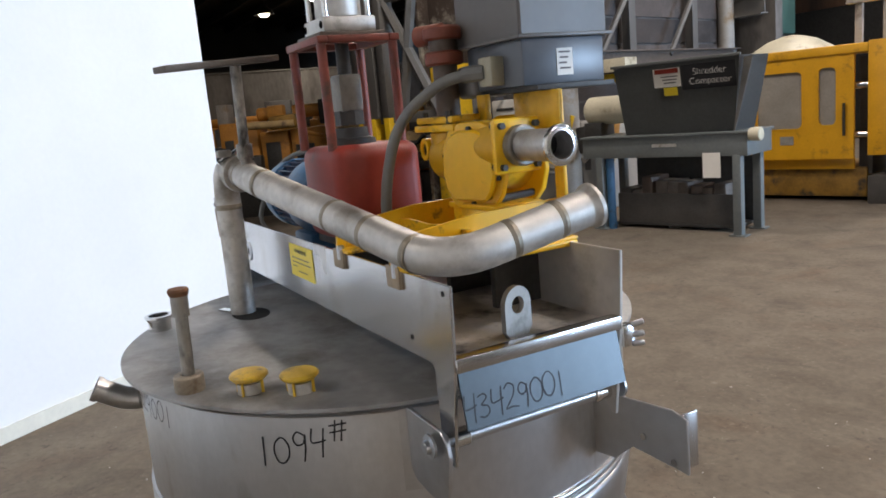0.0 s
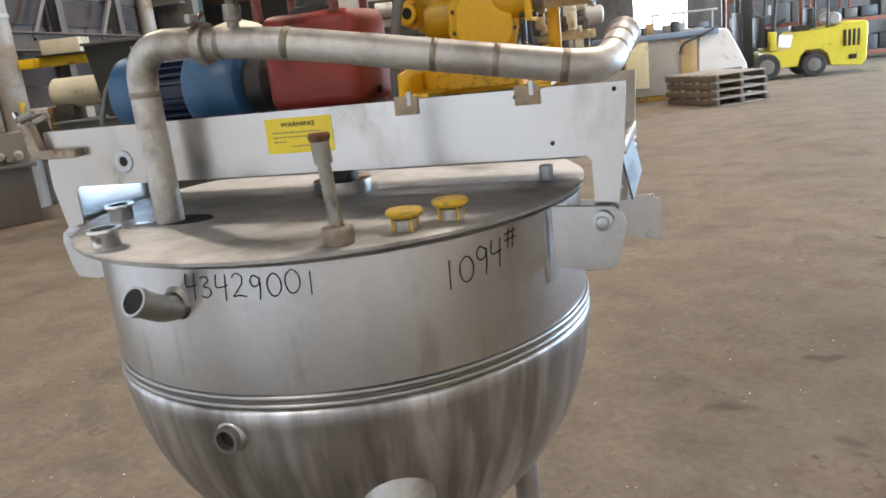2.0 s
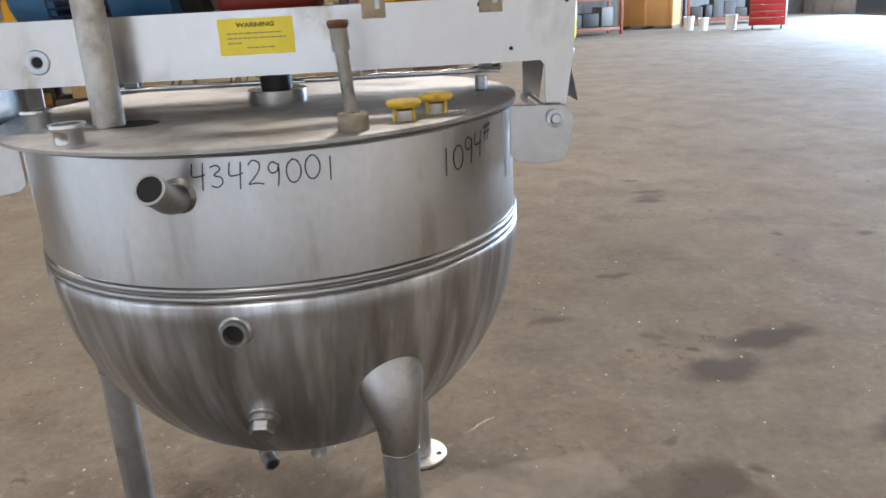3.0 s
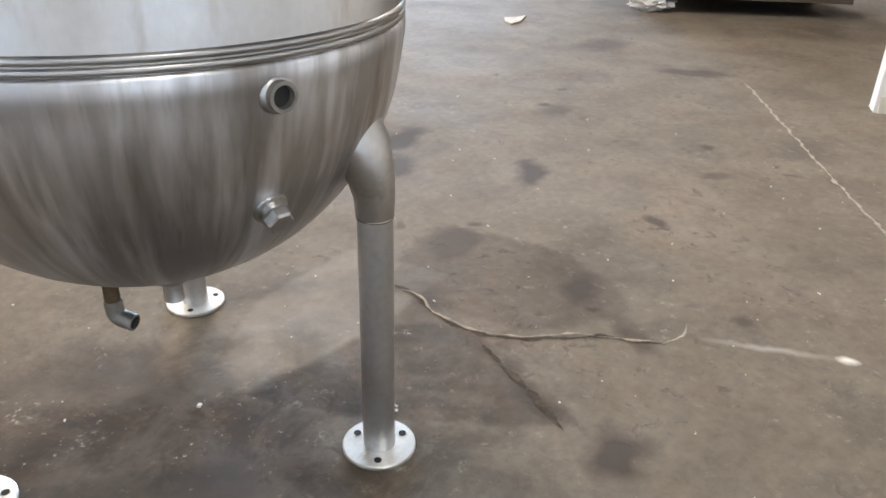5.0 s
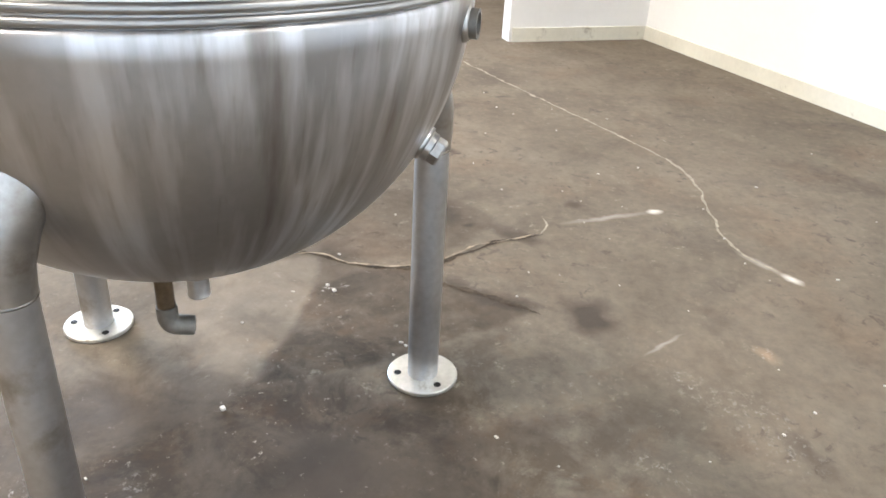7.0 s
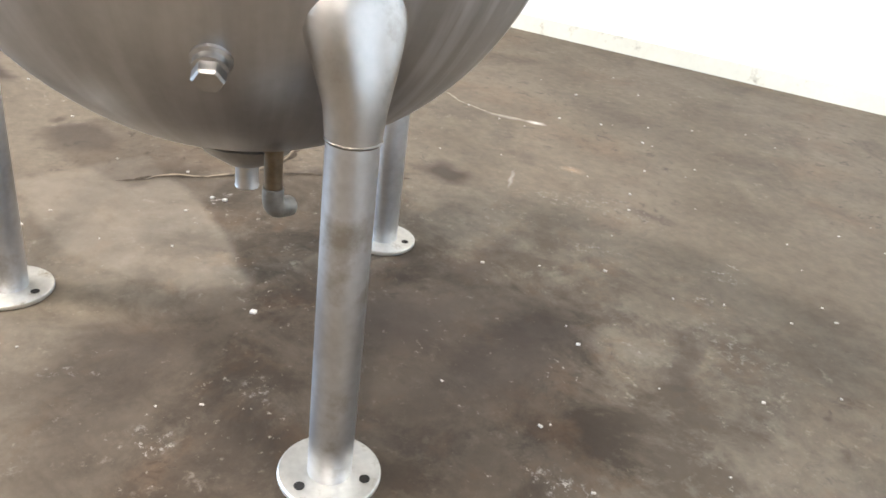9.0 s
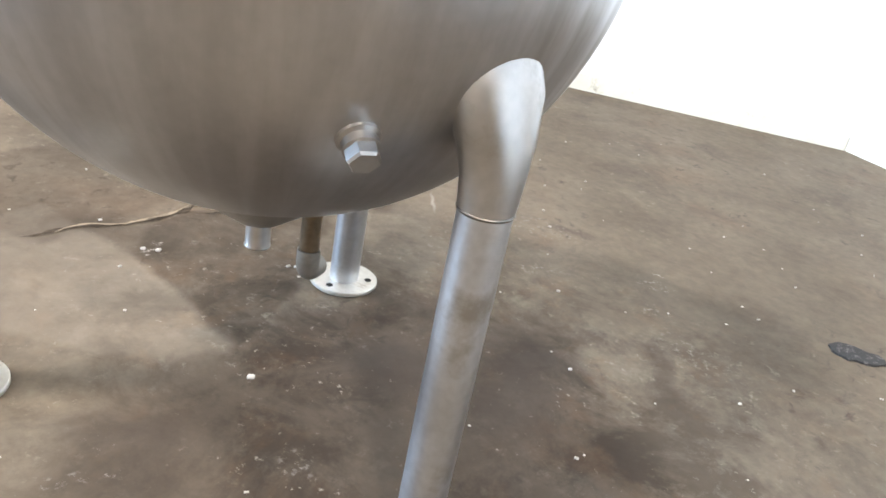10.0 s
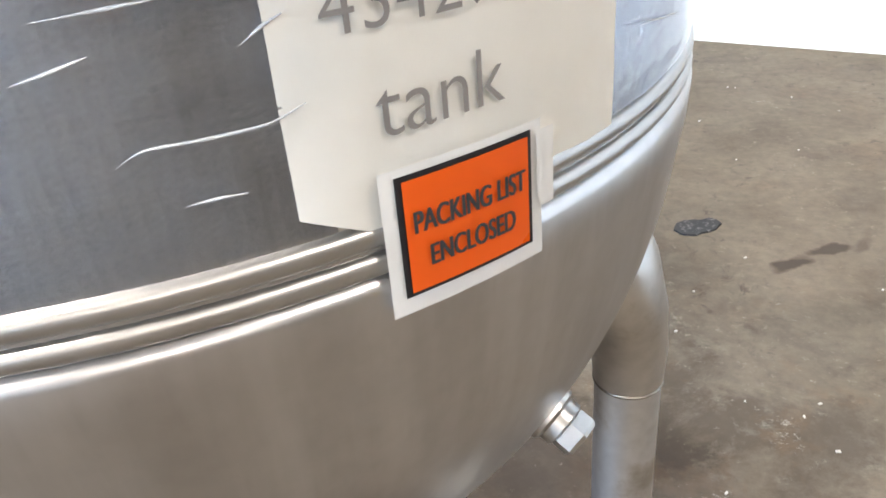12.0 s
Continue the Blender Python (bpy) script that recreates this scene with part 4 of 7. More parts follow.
# hinge ears welded to the shell
for sx, sy in ((1, -1), (-1, -1), (-1, 1)):
    out = [(0.482, 1.176), (0.590, 1.172), (0.606, 1.160), (0.612, 1.140), (0.600, 1.085), (0.590, 1.060), (0.540, 1.055), (0.498, 1.062), (0.482, 1.075)]
    ear = part("hinge_ear", slab([(sx * a, b) for a, b in out], 0.006, pose(0, 0.152 if sy > 0 else -0.178, 0) @ XZ, bevel=0.001), STEEL, kettle, "grey hinge ear plate with a bolt")
    mid = (-20.3 if sy < 0 else 17.5) if sx > 0 else (200.3 if sy < 0 else 162.5)
    bm = bmesh.new()  # a narrow pad plate following the shell
    rows = [[bm.verts.new(polar(R + o, mid - 2.0 + j, z)) for o, z in ((0.0, 1.034), (0.004, 1.036), (0.004, RIM - 0.006), (0.0, RIM - 0.004))] for j in range(5)]
    for a, b in zip(rows, rows[1:]):
        for i in range(3):
            bm.faces.new((a[i], b[i], b[i + 1], a[i + 1]))
    bm.faces.new(rows[0])
    bm.faces.new(rows[-1])
    part("pad_plate", bm, STEEL, ear, "narrow pad plate welded to the shell", smooth=False)
bm = slab([(0.470, 1.105), (0.640, 1.105), (0.668, 1.094), (0.668, 1.000), (0.560, 1.020), (0.520, 0.985), (0.470, 0.985)], 0.005, pose(0.0, 0.10, 0, 0, 0, 11) @ XZ, bevel=0.001)
ear = part("latch_plate", bm, STEEL, kettle, "bent steel latch plate sticking out from the shell")
part("plate_lip", span((0.636, 0.232, 1.001), (0.641, 0.262, 1.097), 0.001), PLATE, ear)
for x, z in ((0.575, 1.045), (0.632, 1.015)):
    part("rivet", rod((x, x * 0.194 + 0.0945, z), (x, x * 0.194 + 0.091, z), 0.006, seg=12), BRIGHT, ear)

# transfer pipe from the lid, over the bridge
PR = 0.0285
pipe = thing("transfer_pipe", "bent stainless transfer pipe with weld rings, rising from the kettle lid", "pipe", 0, 0, 0)
path = bend([(-0.281, -0.232, LT - 0.02), (-0.281, -0.232, 1.535), (0.02, -0.236, 1.508), (0.585, -0.150, 1.404), (0.600, 0.100, 1.455)], 0.085, 10)
part("tube", sweep(path, PR, 28), TUBE, pipe)
end, d = Vector(path[-1]), (Vector(path[-1]) - Vector(path[-2])).normalized()
part("end_ferrule", lathe([(PR, -0.016), (PR + 0.001, -0.012), (0.0345, -0.004), (0.0345, 0.002), (0.0275, 0.002), (0.0265, 0.0004), (0, 0.0004)], 32, m=along(end, end + d)), TUBE, pipe, "slightly flared pipe end")
for p, q in (((-0.281, -0.232, 1.44), (0, 0, 1)), ((0.04, -0.233, 1.5046), (0.565, 0.086, -0.104)), ((-0.09, -0.2345, 1.517), (1, 0, -0.09)), ((0.300, -0.193, 1.4565), (0.565, 0.086, -0.104)), ((0.406, -0.177, 1.437), (0.565, 0.086, -0.104)), ((0.520, -0.160, 1.416), (0.565, 0.086, -0.104)), ((0.5965, 0.035, 1.4425), (0.015, 0.25, 0.051)), ((0.592, -0.045, 1.426), (0.03, 0.25, 0.048))):
    p, q = Vector(p), Vector(q).normalized()
    part("weld_ring", lathe([(PR - 0.001, -0.007), (PR + 0.0004, -0.0055), (PR + 0.0005, -0.0015), (PR + 0.0011, 0), (PR + 0.0005, 0.0015), (PR + 0.0004, 0.0055), (PR - 0.001, 0.007)], 32, m=along(p, p + q)), PIPEWELD, pipe)
p, q = Vector((-0.128, -0.2345, 1.5205)), Vector((1, 0, -0.09)).normalized()
clamp = part("pipe_clamp", lathe([(PR, -0.012), (0.037, -0.010), (0.039, -0.004), (0.039, 0.004), (0.037, 0.010), (PR, 0.012)], 32, m=along(p, p + q)), TUBE, pipe, "hinged pipe clamp with a wing nut")
part("clamp_bolt", rod((-0.128, -0.275, 1.545), (-0.128, -0.225, 1.575), 0.005, seg=10), BRIGHT, clamp)
part("wing_nut", box((-0.128, -0.262, 1.565), (0.012, 0.03, 0.016), 0.004), TUBE, clamp)

# marking post with a brown crossplate on the pipe
post = thing("stirrup_post", "stained pipe post with a flat brown crossplate on the transfer pipe", "post")
part("post", rod((-0.062, -0.236, 1.535), (-0.045, -0.236, 1.735), 0.0105, seg=18), SOOT, post)
part("post_collar", rod((-0.0605, -0.236, 1.553), (-0.058, -0.236, 1.583), 0.016, seg=18, bevel=0.002), SOOT, post)
part("crossplate", box((-0.062, -0.262, 1.742), (0.045, 0.26, 0.012), 0.002, (4, 0, 20)), RUSTDARK, post, "flat rusty brown crossplate")

# agitator motor
motor = thing("agitator_motor", "blue electric motor with black cooling fins, bolted on the bridge", "motor")
ax = Vector((1, 0, 0))
MY, MZ = -0.01, 1.437
def xlathe(prof, seg=36):
    return lathe(prof, seg, m=pose(0, MY, MZ, 0, 90, 0))
part("fan_cowl", xlathe([(0, -0.505), (0.055, -0.503), (0.082, -0.485), (0.088, -0.45), (0.088, -0.415), (0.083, -0.412), (0.083, -0.40), (0, -0.40)]), BLUEPAINT, motor, "rounded blue fan cowl")
part("stator", xlathe([(0, -0.42), (0.070, -0.42), (0.070, -0.29), (0, -0.29)]), NAVY, motor)
for k in range(30):
    a = 2 * math.pi * k / 30
    bm = box((-0.355, MY + 0.077 * math.cos(a), MZ + 0.077 * math.sin(a)), (0.125, 0.018, 0.0035), 0, (math.degrees(a), 0, 0))
    part("cooling_fin", bm, NAVY, motor)
part("end_bell", xlathe([(0, -0.295), (0.086, -0.295), (0.090, -0.285), (0.090, -0.19), (0.082, -0.175), (0.06, -0.165), (0, -0.165)]), BLUEPAINT, motor, "smooth blue end bell")
part("adapter", xlathe([(0, -0.17), (0.055, -0.17), (0.066, -0.155), (0.066, -0.12), (0.05, -0.105), (0, -0.105)]), IRON, motor, "black coupling housing")
part("foot", span((-0.30, MY - 0.07, 1.270), (-0.18, MY + 0.07, 1.36), 0.006), BLUEPAINT, motor)
part("terminal_cover", box((-0.24, MY + 0.07, MZ + 0.05), (0.07, 0.05, 0.06), 0.006), BLUEPAINT, motor)
part("cable", sweep(bend([(-0.44, MY - 0.055, 1.32), (-0.515, MY - 0.10, 1.36), (-0.50, MY - 0.05, 1.49), (-0.40, MY - 0.01, 1.545), (-0.26, MY + 0.05, 1.535)], 0.06), 0.006, 10), CONDUIT, motor, "thin grey motor cable")

# gear reducer and its lifting frame
red = thing("gear_reducer", "dull red rounded gear reducer on the bridge above the shaft", "gearbox")
bm = box((0.016, -0.02, 1.468), (0.205, 0.185, 0.188), 0.026, seg=4)
part("housing", bm, REDPAINT, red)
part("flange", box((0.016, -0.02, 1.372), (0.17, 0.16, 0.02), 0.004), IRON, red)
part("pedestal", lathe([(0.075, 1.27), (0.07, 1.30), (0.07, 1.365), (0, 1.365)], 32, m=pose(0.016, -0.02, 0)), IRON, red)
part("top_gland", lathe([(0.05, 0), (0.048, 0.012), (0.036, 0.016), (0.034, 0.035), (0.0, 0.035)], 28, m=pose(0.0, -0.026, 1.56)), IRON, red, "dark round gland on top")
part("drain_plug", rod((0.119, -0.02, 1.40), (0.128, -0.02, 1.40), 0.008, seg=6), BRASS, red)

frame_thing = thing("cylinder_frame", "red-brown steel frame standing on the gear reducer under an air cylinder", "frame")
FX, FY = (-0.085, 0.080), (-0.101, 0.049)
for x in FX:
    for y in FY:
        part("post", rod((x, y, 1.555), (x, y, 1.762), 0.0095, seg=14), REDBROWN, frame_thing)
for y in FY:
    part("top_rail", span((FX[0] - 0.012, y - 0.011, 1.758), (FX[1] + 0.012, y + 0.011, 1.772), 0.002), REDBROWN, frame_thing)
for x in FX:
    part("cross_rail", span((x - 0.011, FY[0] + 0.011, 1.758), (x + 0.011, FY[1] - 0.011, 1.772), 0.002), REDBROWN, frame_thing)
part("top_plate", span((-0.07, -0.095, 1.772), (0.066, 0.043, 1.782), 0.002), RUSTDARK, frame_thing)
cyl = thing("air_cylinder", "bright metal tie-rod air cylinder on the red frame", "cylinder")
CX, CY = -0.002, -0.026
part("base_block", box((CX, CY, 1.797), (0.112, 0.112, 0.03), 0.004), ALU, cyl)
part("barrel", lathe([(0.044, 0), (0.046, 0.002), (0.046, 0.36), (0, 0.36)], 36, m=pose(CX, CY, 1.812)), TUBE, cyl)
part("head_block", box((CX, CY, 2.18), (0.112, 0.112, 0.03), 0.004), ALU, cyl)
for x in (-0.045, 0.045):
    for y in (-0.045, 0.045):
        part("tie_rod", rod((CX + x, CY + y, 1.81), (CX + x, CY + y, 2.20), 0.006, seg=12), BRIGHT, cyl)
        part("bolt_head", lathe([(0, 0.001), (0.0075, 0.001), (0.0075, 0), (0, 0)], 14, m=pose(CX + x, CY - 0.0565, 1.797, 90, 0, 0)), BLACKIN, cyl)
part("piston_rod", rod((CX, CY, 1.60), (CX, CY, 1.775), 0.014, seg=18), IRON, cyl)
part("clevis", box((CX, CY, 1.665), (0.052, 0.05, 0.075), 0.006), CASTGREY, cyl, "grey clevis block")
part("clevis_nut", rod((CX, CY, 1.60), (CX, CY, 1.63), 0.03, seg=6), IRON, cyl)

# yellow pump on its channel frame
pump = thing("yellow_pump", "glossy yellow rotary pump with a bolted round cover, on the bridge", "pump")
PM = pose(0.326, 0.072, 1.512, 90, 0, 18)  # pump face, looking out
SHIELD = [(-0.024, 0.078), (0.024, 0.078), (0.052, 0.064), (0.069, 0.032), (0.072, -0.018), (0.062, -0.052), (0.044, -0.074), (-0.044, -0.074), (-0.062, -0.052), (-0.072, -0.018), (-0.069, 0.032), (-0.052, 0.064)]
part("rear_plate", slab([(x * 1.08, y * 1.06) for x, y in SHIELD], 0.014, PM @ pose(0, 0, -0.112), bevel=0.002), YELPAINT, pump, "yellow rear plate")
part("casing", lathe([(0, -0.10), (0.056, -0.10), (0.050, -0.085), (0.050, -0.03), (0.060, -0.012), (0.060, 0), (0, 0)], 32, m=PM), YELGRIME, pump, "grimy round pump casing")
part("cover_flange", slab(SHIELD, 0.013, PM, bevel=0.002), YELPAINT, pump, "shield-shaped yellow cover flange")
cover = part("cover", slab([(x * 0.83, y * 0.82) for x, y in SHIELD], 0.014, PM @ pose(0, 0, 0.0131), bevel=0.004), YELPAINT, pump, "raised smooth yellow pump cover")
for k in range(10):
    a = 2 * math.pi * k / 10 + 0.31
    u, v = 0.063 * math.cos(a), 0.066 * math.sin(a)
    part("cover_bolt", rod(PM @ Vector((u, v, 0.012)), PM @ Vector((u, v, 0.019)), 0.0048, seg=6), IRON, cover, "dark bolt head")
for u in (-0.045, 0.045):
    part("casing_bolt", rod(PM @ Vector((u, -0.06, -0.10)), PM @ Vector((u, -0.06, 0.0)), 0.007, seg=8), IRON, pump)
part("side_housing", rod((0.205, 0.083, 1.528), (0.30, 0.090, 1.528), 0.046, seg=28, bevel=0.004), YELGRIME, pump)
part("riser", rod((0.222, 0.083, 1.50), (0.222, 0.083, 1.575), 0.038, seg=24, bevel=0.003), YELGRIME, pump)
top = part("top_flange", box((0.232, 0.083, 1.582), (0.120, 0.092, 0.013), 0.003, (0, 0, 8)), YELPAINT, pump, "flat yellow top flange")
part("upper_flange", box((0.232, 0.083, 1.5965), (0.112, 0.086, 0.012), 0.003, (0, 0, 8)), YELCHIP, pump)
for dx in (-0.045, 0.045):
    for dy in (-0.032, 0.032):
        part("flange_bolt", rod((0.232 + dx, 0.083 + dy, 1.57), (0.232 + dx, 0.083 + dy, 1.612), 0.006, seg=6), IRON, top)
part("side_nozzle", ring((0.172, 0.050, 1.542), (0.178, 0.105, 1.542), 0.021, 0.012, 24), YELPAINT, pump)
part("nozzle_bore", rod((0.1722, 0.054, 1.542), (0.1725, 0.056, 1.542), 0.0121, seg=20), BLACKIN, pump)
part("nozzle_flange", ring((0.1745, 0.075, 1.542), (0.1755, 0.087, 1.542), 0.031, 0.012, 8), YELCHIP, pump)
part("outlet_neck", rod((0.33, 0.092, 1.546), (0.418, 0.092, 1.546), 0.040, seg=28), YELGRIME, pump)
nf = part("outlet_flange", box((0.424, 0.092, 1.546), (0.014, 0.092, 0.092), 0.005), YELPAINT, pump, "square yellow outlet flange")
for dy in (-0.034, 0.034):
    for dz in (-0.034, 0.034):
        part("flange_bolt", rod((0.405, 0.092 + dy, 1.546 + dz), (0.440, 0.092 + dy, 1.546 + dz), 0.006, seg=6), IRON, nf)
part("outlet_collar", rod((0.431, 0.092, 1.546), (0.452, 0.092, 1.546), 0.034, seg=28, bevel=0.003), CASTGREY, pump)
out = part("outlet", ring((0.450, 0.092, 1.546), (0.545, 0.092, 1.546), 0.0258, 0.0225, 36), TUBE, pump, "dull steel outlet tube with a bright lip")
part("outlet_lip", lathe([(0.0225, 0.006), (0.030, 0.005), (0.0325, 0.003), (0.0325, -0.001), (0.0262, -0.005)], 36, m=along(Vector((0.543, 0.092, 1.546)), Vector((1, 0.092, 1.546)))), BRIGHT, out)
part("bore", rod((0.505, 0.092, 1.546), (0.506, 0.092, 1.546), 0.0226, seg=32), BLACKIN, out)
for x in (0.272, 0.385):
    part("pump_foot", span((x - 0.016, 0.055, 1.385), (x + 0.016, 0.150, 1.446), 0.004), YELCHIP, pump)
part("foot_plate", span((0.25, 0.05, 1.436), (0.41, 0.15, 1.446), 0.002), YELPAINT, pump)
bm = slab([(0.20, 1.386), (0.50, 1.386), (0.50, 1.424), (0.46, 1.427), (0.43, 1.423), (0.38, 1.428), (0.33, 1.424), (0.26, 1.427), (0.20, 1.423)], 0.005, pose(0, -0.035, 0, 0, 0, 0) @ XZ, bevel=0.001)
part("pan_wall", bm, YELCHIP, pump, "badly chipped yellow pan wall")
for x, dx in ((0.215, 1), (0.440, 1)):
    bm = slab([(-0.168, 1.388), (0.155, 1.388), (0.155, 1.450), (-0.01, 1.446), (-0.165, 1.428)], 0.006, pose(x, 0, 0) @ YZ, bevel=0.001)
    arm = part("base_arm", bm, YELPAINT, pump, "chipped yellow channel arm")
    part("arm_flange", span((x, -0.168, 1.384), (x + 0.055, 0.155, 1.390), 0.001), YELCHIP, arm)
    part("arm_bolt", rod((x + 0.02, -0.167, 1.372), (x + 0.02, -0.167, 1.396), 0.007, seg=6), LEGSTEEL, arm)
    part("arm_clip", box((x + 0.012, -0.1675, 1.372), (0.045, 0.006, 0.034), 0.001), CLIP, arm, "rusty clip over the side plate")
part("base_plate", span((0.20, 0.0, 1.375), (0.50, 0.15, 1.385), 0.002), YELPAINT, pump)
for x in (0.24, 0.40):
    part("under_leg", span((x - 0.008, 0.04, 1.270), (x + 0.008, 0.145, 1.375), 0.002), IRON, pump)
part("upright_leg", span((0.445, 0.152, 1.385), (0.470, 0.160, 1.632), 0.002), YELCHIP, pump)
part("top_tab", box((0.292, 0.118, 1.612), (0.030, 0.012, 0.045), 0.002), YELGRIME, pump)
part("upright", span((0.340, 0.150, 1.545), (0.470, 0.158, 1.632), 0.002), YELGRIME, pump, "yellow upright carrying the control box")

# relief valve stack
valve = thing("relief_valve", "orange and dark relief valve stack on the yellow pump", "valve")
part("stem", rod((0.222, 0.083, 1.60), (0.222, 0.083, 1.70), 0.023, seg=24), VALVEDARK, valve)
part("lower_flange", rod((0.222, 0.083, 1.695), (0.222, 0.083, 1.72), 0.036, seg=24, bevel=0.004), ORANGE, valve)
part("neck", rod((0.222, 0.083, 1.718), (0.222, 0.083, 1.742), 0.027, seg=20), VALVEDARK, valve)
part("upper_flange", rod((0.222, 0.083, 1.740), (0.222, 0.083, 1.765), 0.036, seg=24, bevel=0.004), ORANGE, valve)
part("side_pipe", ring((0.170, 0.060, 1.753), (0.222, 0.083, 1.753), 0.019, 0.013, 20), ORANGE, valve)

# control box with conduit
cbox = thing("control_box", "grey electrical control box with a sloping lid and a small label", "box")
part("case", box((0.335, 0.205, 1.680), (0.175, 0.175, 0.078), 0.004), BOXBLUE, cbox, "blue-grey lower case")
bm = bmesh.new()
lo = [(0.222, 0.112), (0.428, 0.112), (0.428, 0.298), (0.222, 0.298)]
slab(lo, 0.10, pose(0, 0, 1.722), bm=bm, bevel=0.004)
part("cover", bm, BOXGREY, cbox, "dark grey hinged cover")
part("cover_lip", box((0.325, 0.205, 1.722), (0.218, 0.200, 0.006), 0.001), BOXGREY, cbox)
part("side_box", box((0.245, 0.150, 1.66), (0.07, 0.085, 0.06), 0.012, seg=3), BOXGREY, cbox)
part("gland_box", box((0.345, 0.106, 1.672), (0.042, 0.03, 0.05), 0.004), GLAND, cbox, "beige conduit gland box")
part("label", span((0.4228, 0.188, 1.655), (0.4238, 0.222, 1.700)), PAPER, cbox, "small white rating label")
bm = bmesh.new()
for k in range(4):
    span((0.4238, 0.192 + 0.002 * (k % 2), 1.692 - 0.009 * k), (0.4243, 0.216 - 0.004 * (k % 3), 1.695 - 0.009 * k), bm=bm)
part("label_print", bm, GREYTEXT, cbox)
part("mount_plate", span((0.25, 0.125, 1.632), (0.45, 0.29, 1.641), 0.001), IRON, cbox)
con = bend([(0.335, 0.095, 1.672), (0.275, 0.05, 1.668), (0.185, -0.01, 1.60), (0.165, -0.045, 1.45), (0.16, -0.03, 1.30)], 0.08, 8)
part("conduit", sweep(con, 0.0105, 14), CONDUIT, cbox, "flexible grey conduit")
part("conduit_nut", rod((0.338, 0.097, 1.672), (0.305, 0.073, 1.671), 0.0145, seg=8), CONDUIT, cbox)

# writing and stickers
def text_bm(words, size, thick=0.0, bold=0.0):
    cu = bpy.data.curves.new("words", "FONT")
    cu.body, cu.size, cu.align_x, cu.align_y, cu.extrude = words, size, "CENTER", "CENTER", thick
    cu.offset = bold
    ob = new("words", cu)
    me = bpy.data.meshes.new_from_object(ob.evaluated_get(bpy.context.evaluated_depsgraph_get()))
    bm = bmesh.new()
    bm.from_mesh(me)
    bpy.data.objects.remove(ob)
    bpy.data.curves.remove(cu)
    bpy.data.meshes.remove(me)
    return bm


def mapped(bm, fn):
    for v in bm.verts:
        v.co = fn(v.co.x, v.co.y, v.co.z)
    return bm


STROKES = {
    "0": "0.3,0.95 0.08,0.75 0.02,0.4 0.15,0.08 0.38,0.05 0.58,0.3 0.6,0.65 0.45,0.9 0.28,0.95",
    "1": "0.32,1.0 0.3,0.5 0.28,-0.02",
    "2": "0.05,0.8 0.25,0.98 0.5,0.85 0.45,0.55 0.2,0.25 0.02,0.05 0.3,0.08 0.62,0.02",
    "3": "0.05,0.9 0.35,0.98 0.5,0.8 0.2,0.55 0.5,0.45 0.55,0.2 0.3,0.02 0.02,0.1",
    "4": "0.1,1.0 0.03,0.5 0.3,0.47 0.6,0.55 | 0.55,1.0 0.48,0.5 0.42,-0.1",
    "9": "0.5,0.85 0.25,0.98 0.08,0.75 0.2,0.52 0.45,0.6 0.52,0.9 0.5,0.4 0.42,-0.05",
    "#": "0.25,1.1 0.15,0.35 | 0.5,1.1 0.4,0.35 | 0.0,0.9 0.65,0.98 | 0.0,0.66 0.62,0.74",
}


def hand(words, height, pitch, pen, slope=0.0):
    """Marker strokes, each a narrow ribbon, in a flat plane."""
    bm = bmesh.new()
    rnd = random.Random(5)
    for i, ch in enumerate(words):
        dx, dy, sc = i * pitch, i * pitch * slope + rnd.uniform(-0.05, 0.05) * height, height * rnd.uniform(0.92, 1.08)
        for stroke in STROKES[ch].split("|"):
            raw = [Vector((dx + float(a) * sc * 0.95, dy + float(b) * sc)) for a, b in (p.split(",") for p in stroke.split())]
            pts = []
            for k in range(len(raw) - 1):
                p0, p1, p2, p3 = raw[max(k - 1, 0)], raw[k], raw[k + 1], raw[min(k + 2, len(raw) - 1)]
                for j in range(4):
                    t = j / 4
                    pts.append(0.5 * (2 * p1 + (p2 - p0) * t + (2 * p0 - 5 * p1 + 4 * p2 - p3) * t * t + (3 * p1 - p0 - 3 * p2 + p3) * t ** 3))
            pts.append(raw[-1])
            rows = []
            for k, p in enumerate(pts):
                d = (pts[min(k + 1, len(pts) - 1)] - pts[max(k - 1, 0)]).normalized()
                w = pen * (0.85 + 0.3 * rnd.random())
                rows.append([bm.verts.new((p.x - d.y * w, p.y + d.x * w, 0)), bm.verts.new((p.x + d.y * w, p.y - d.x * w, 0))])
            for a, b in zip(rows, rows[1:]):
                bm.faces.new((a[0], a[1], b[1], b[0]))
    return bm


def round_shell(az, z, off=0.0009):
    return lambda u, v, w: polar(R + off + w, az + math.degrees(u / R), z + v)


part("marker_number", mapped(hand("43429001", 0.039, 0.0298, 0.0012, 0.0), round_shell(-97.6, 1.119)), INK, kettle, "hand-written black marker number 43429001")
part("marker_weight", mapped(hand("1094#", 0.047, 0.0318, 0.0014, 0.20), round_shell(-49.0, 1.086)), INK, kettle, "hand-written black marker weight 1094#")
part("marker_number", mapped(hand("43429001", 0.036, 0.0222, 0.0012, 0.0), lambda u, v, w: Vector((0.6070 + 0.2126 * (1.262 - 1.190 - v), -0.158 + u, 1.188 + v * 0.978))), INK, kettle, "hand-written black marker number 43429001 on the end skirt")
SY = -0.1658
sticker = part("warning_sticker", span((-0.0715, SY - 0.0006, 1.3), (0.0715, SY, 1.368)), STICKER, kettle, "yellow warning sticker with black print")
part("print", mapped(text_bm("WARNING", 0.0115, 0, 0.0003), lambda u, v, w: Vector((u * 1.3, SY - 0.0012 - w, 1.355 + v))), INK, sticker)
bm = bmesh.new()
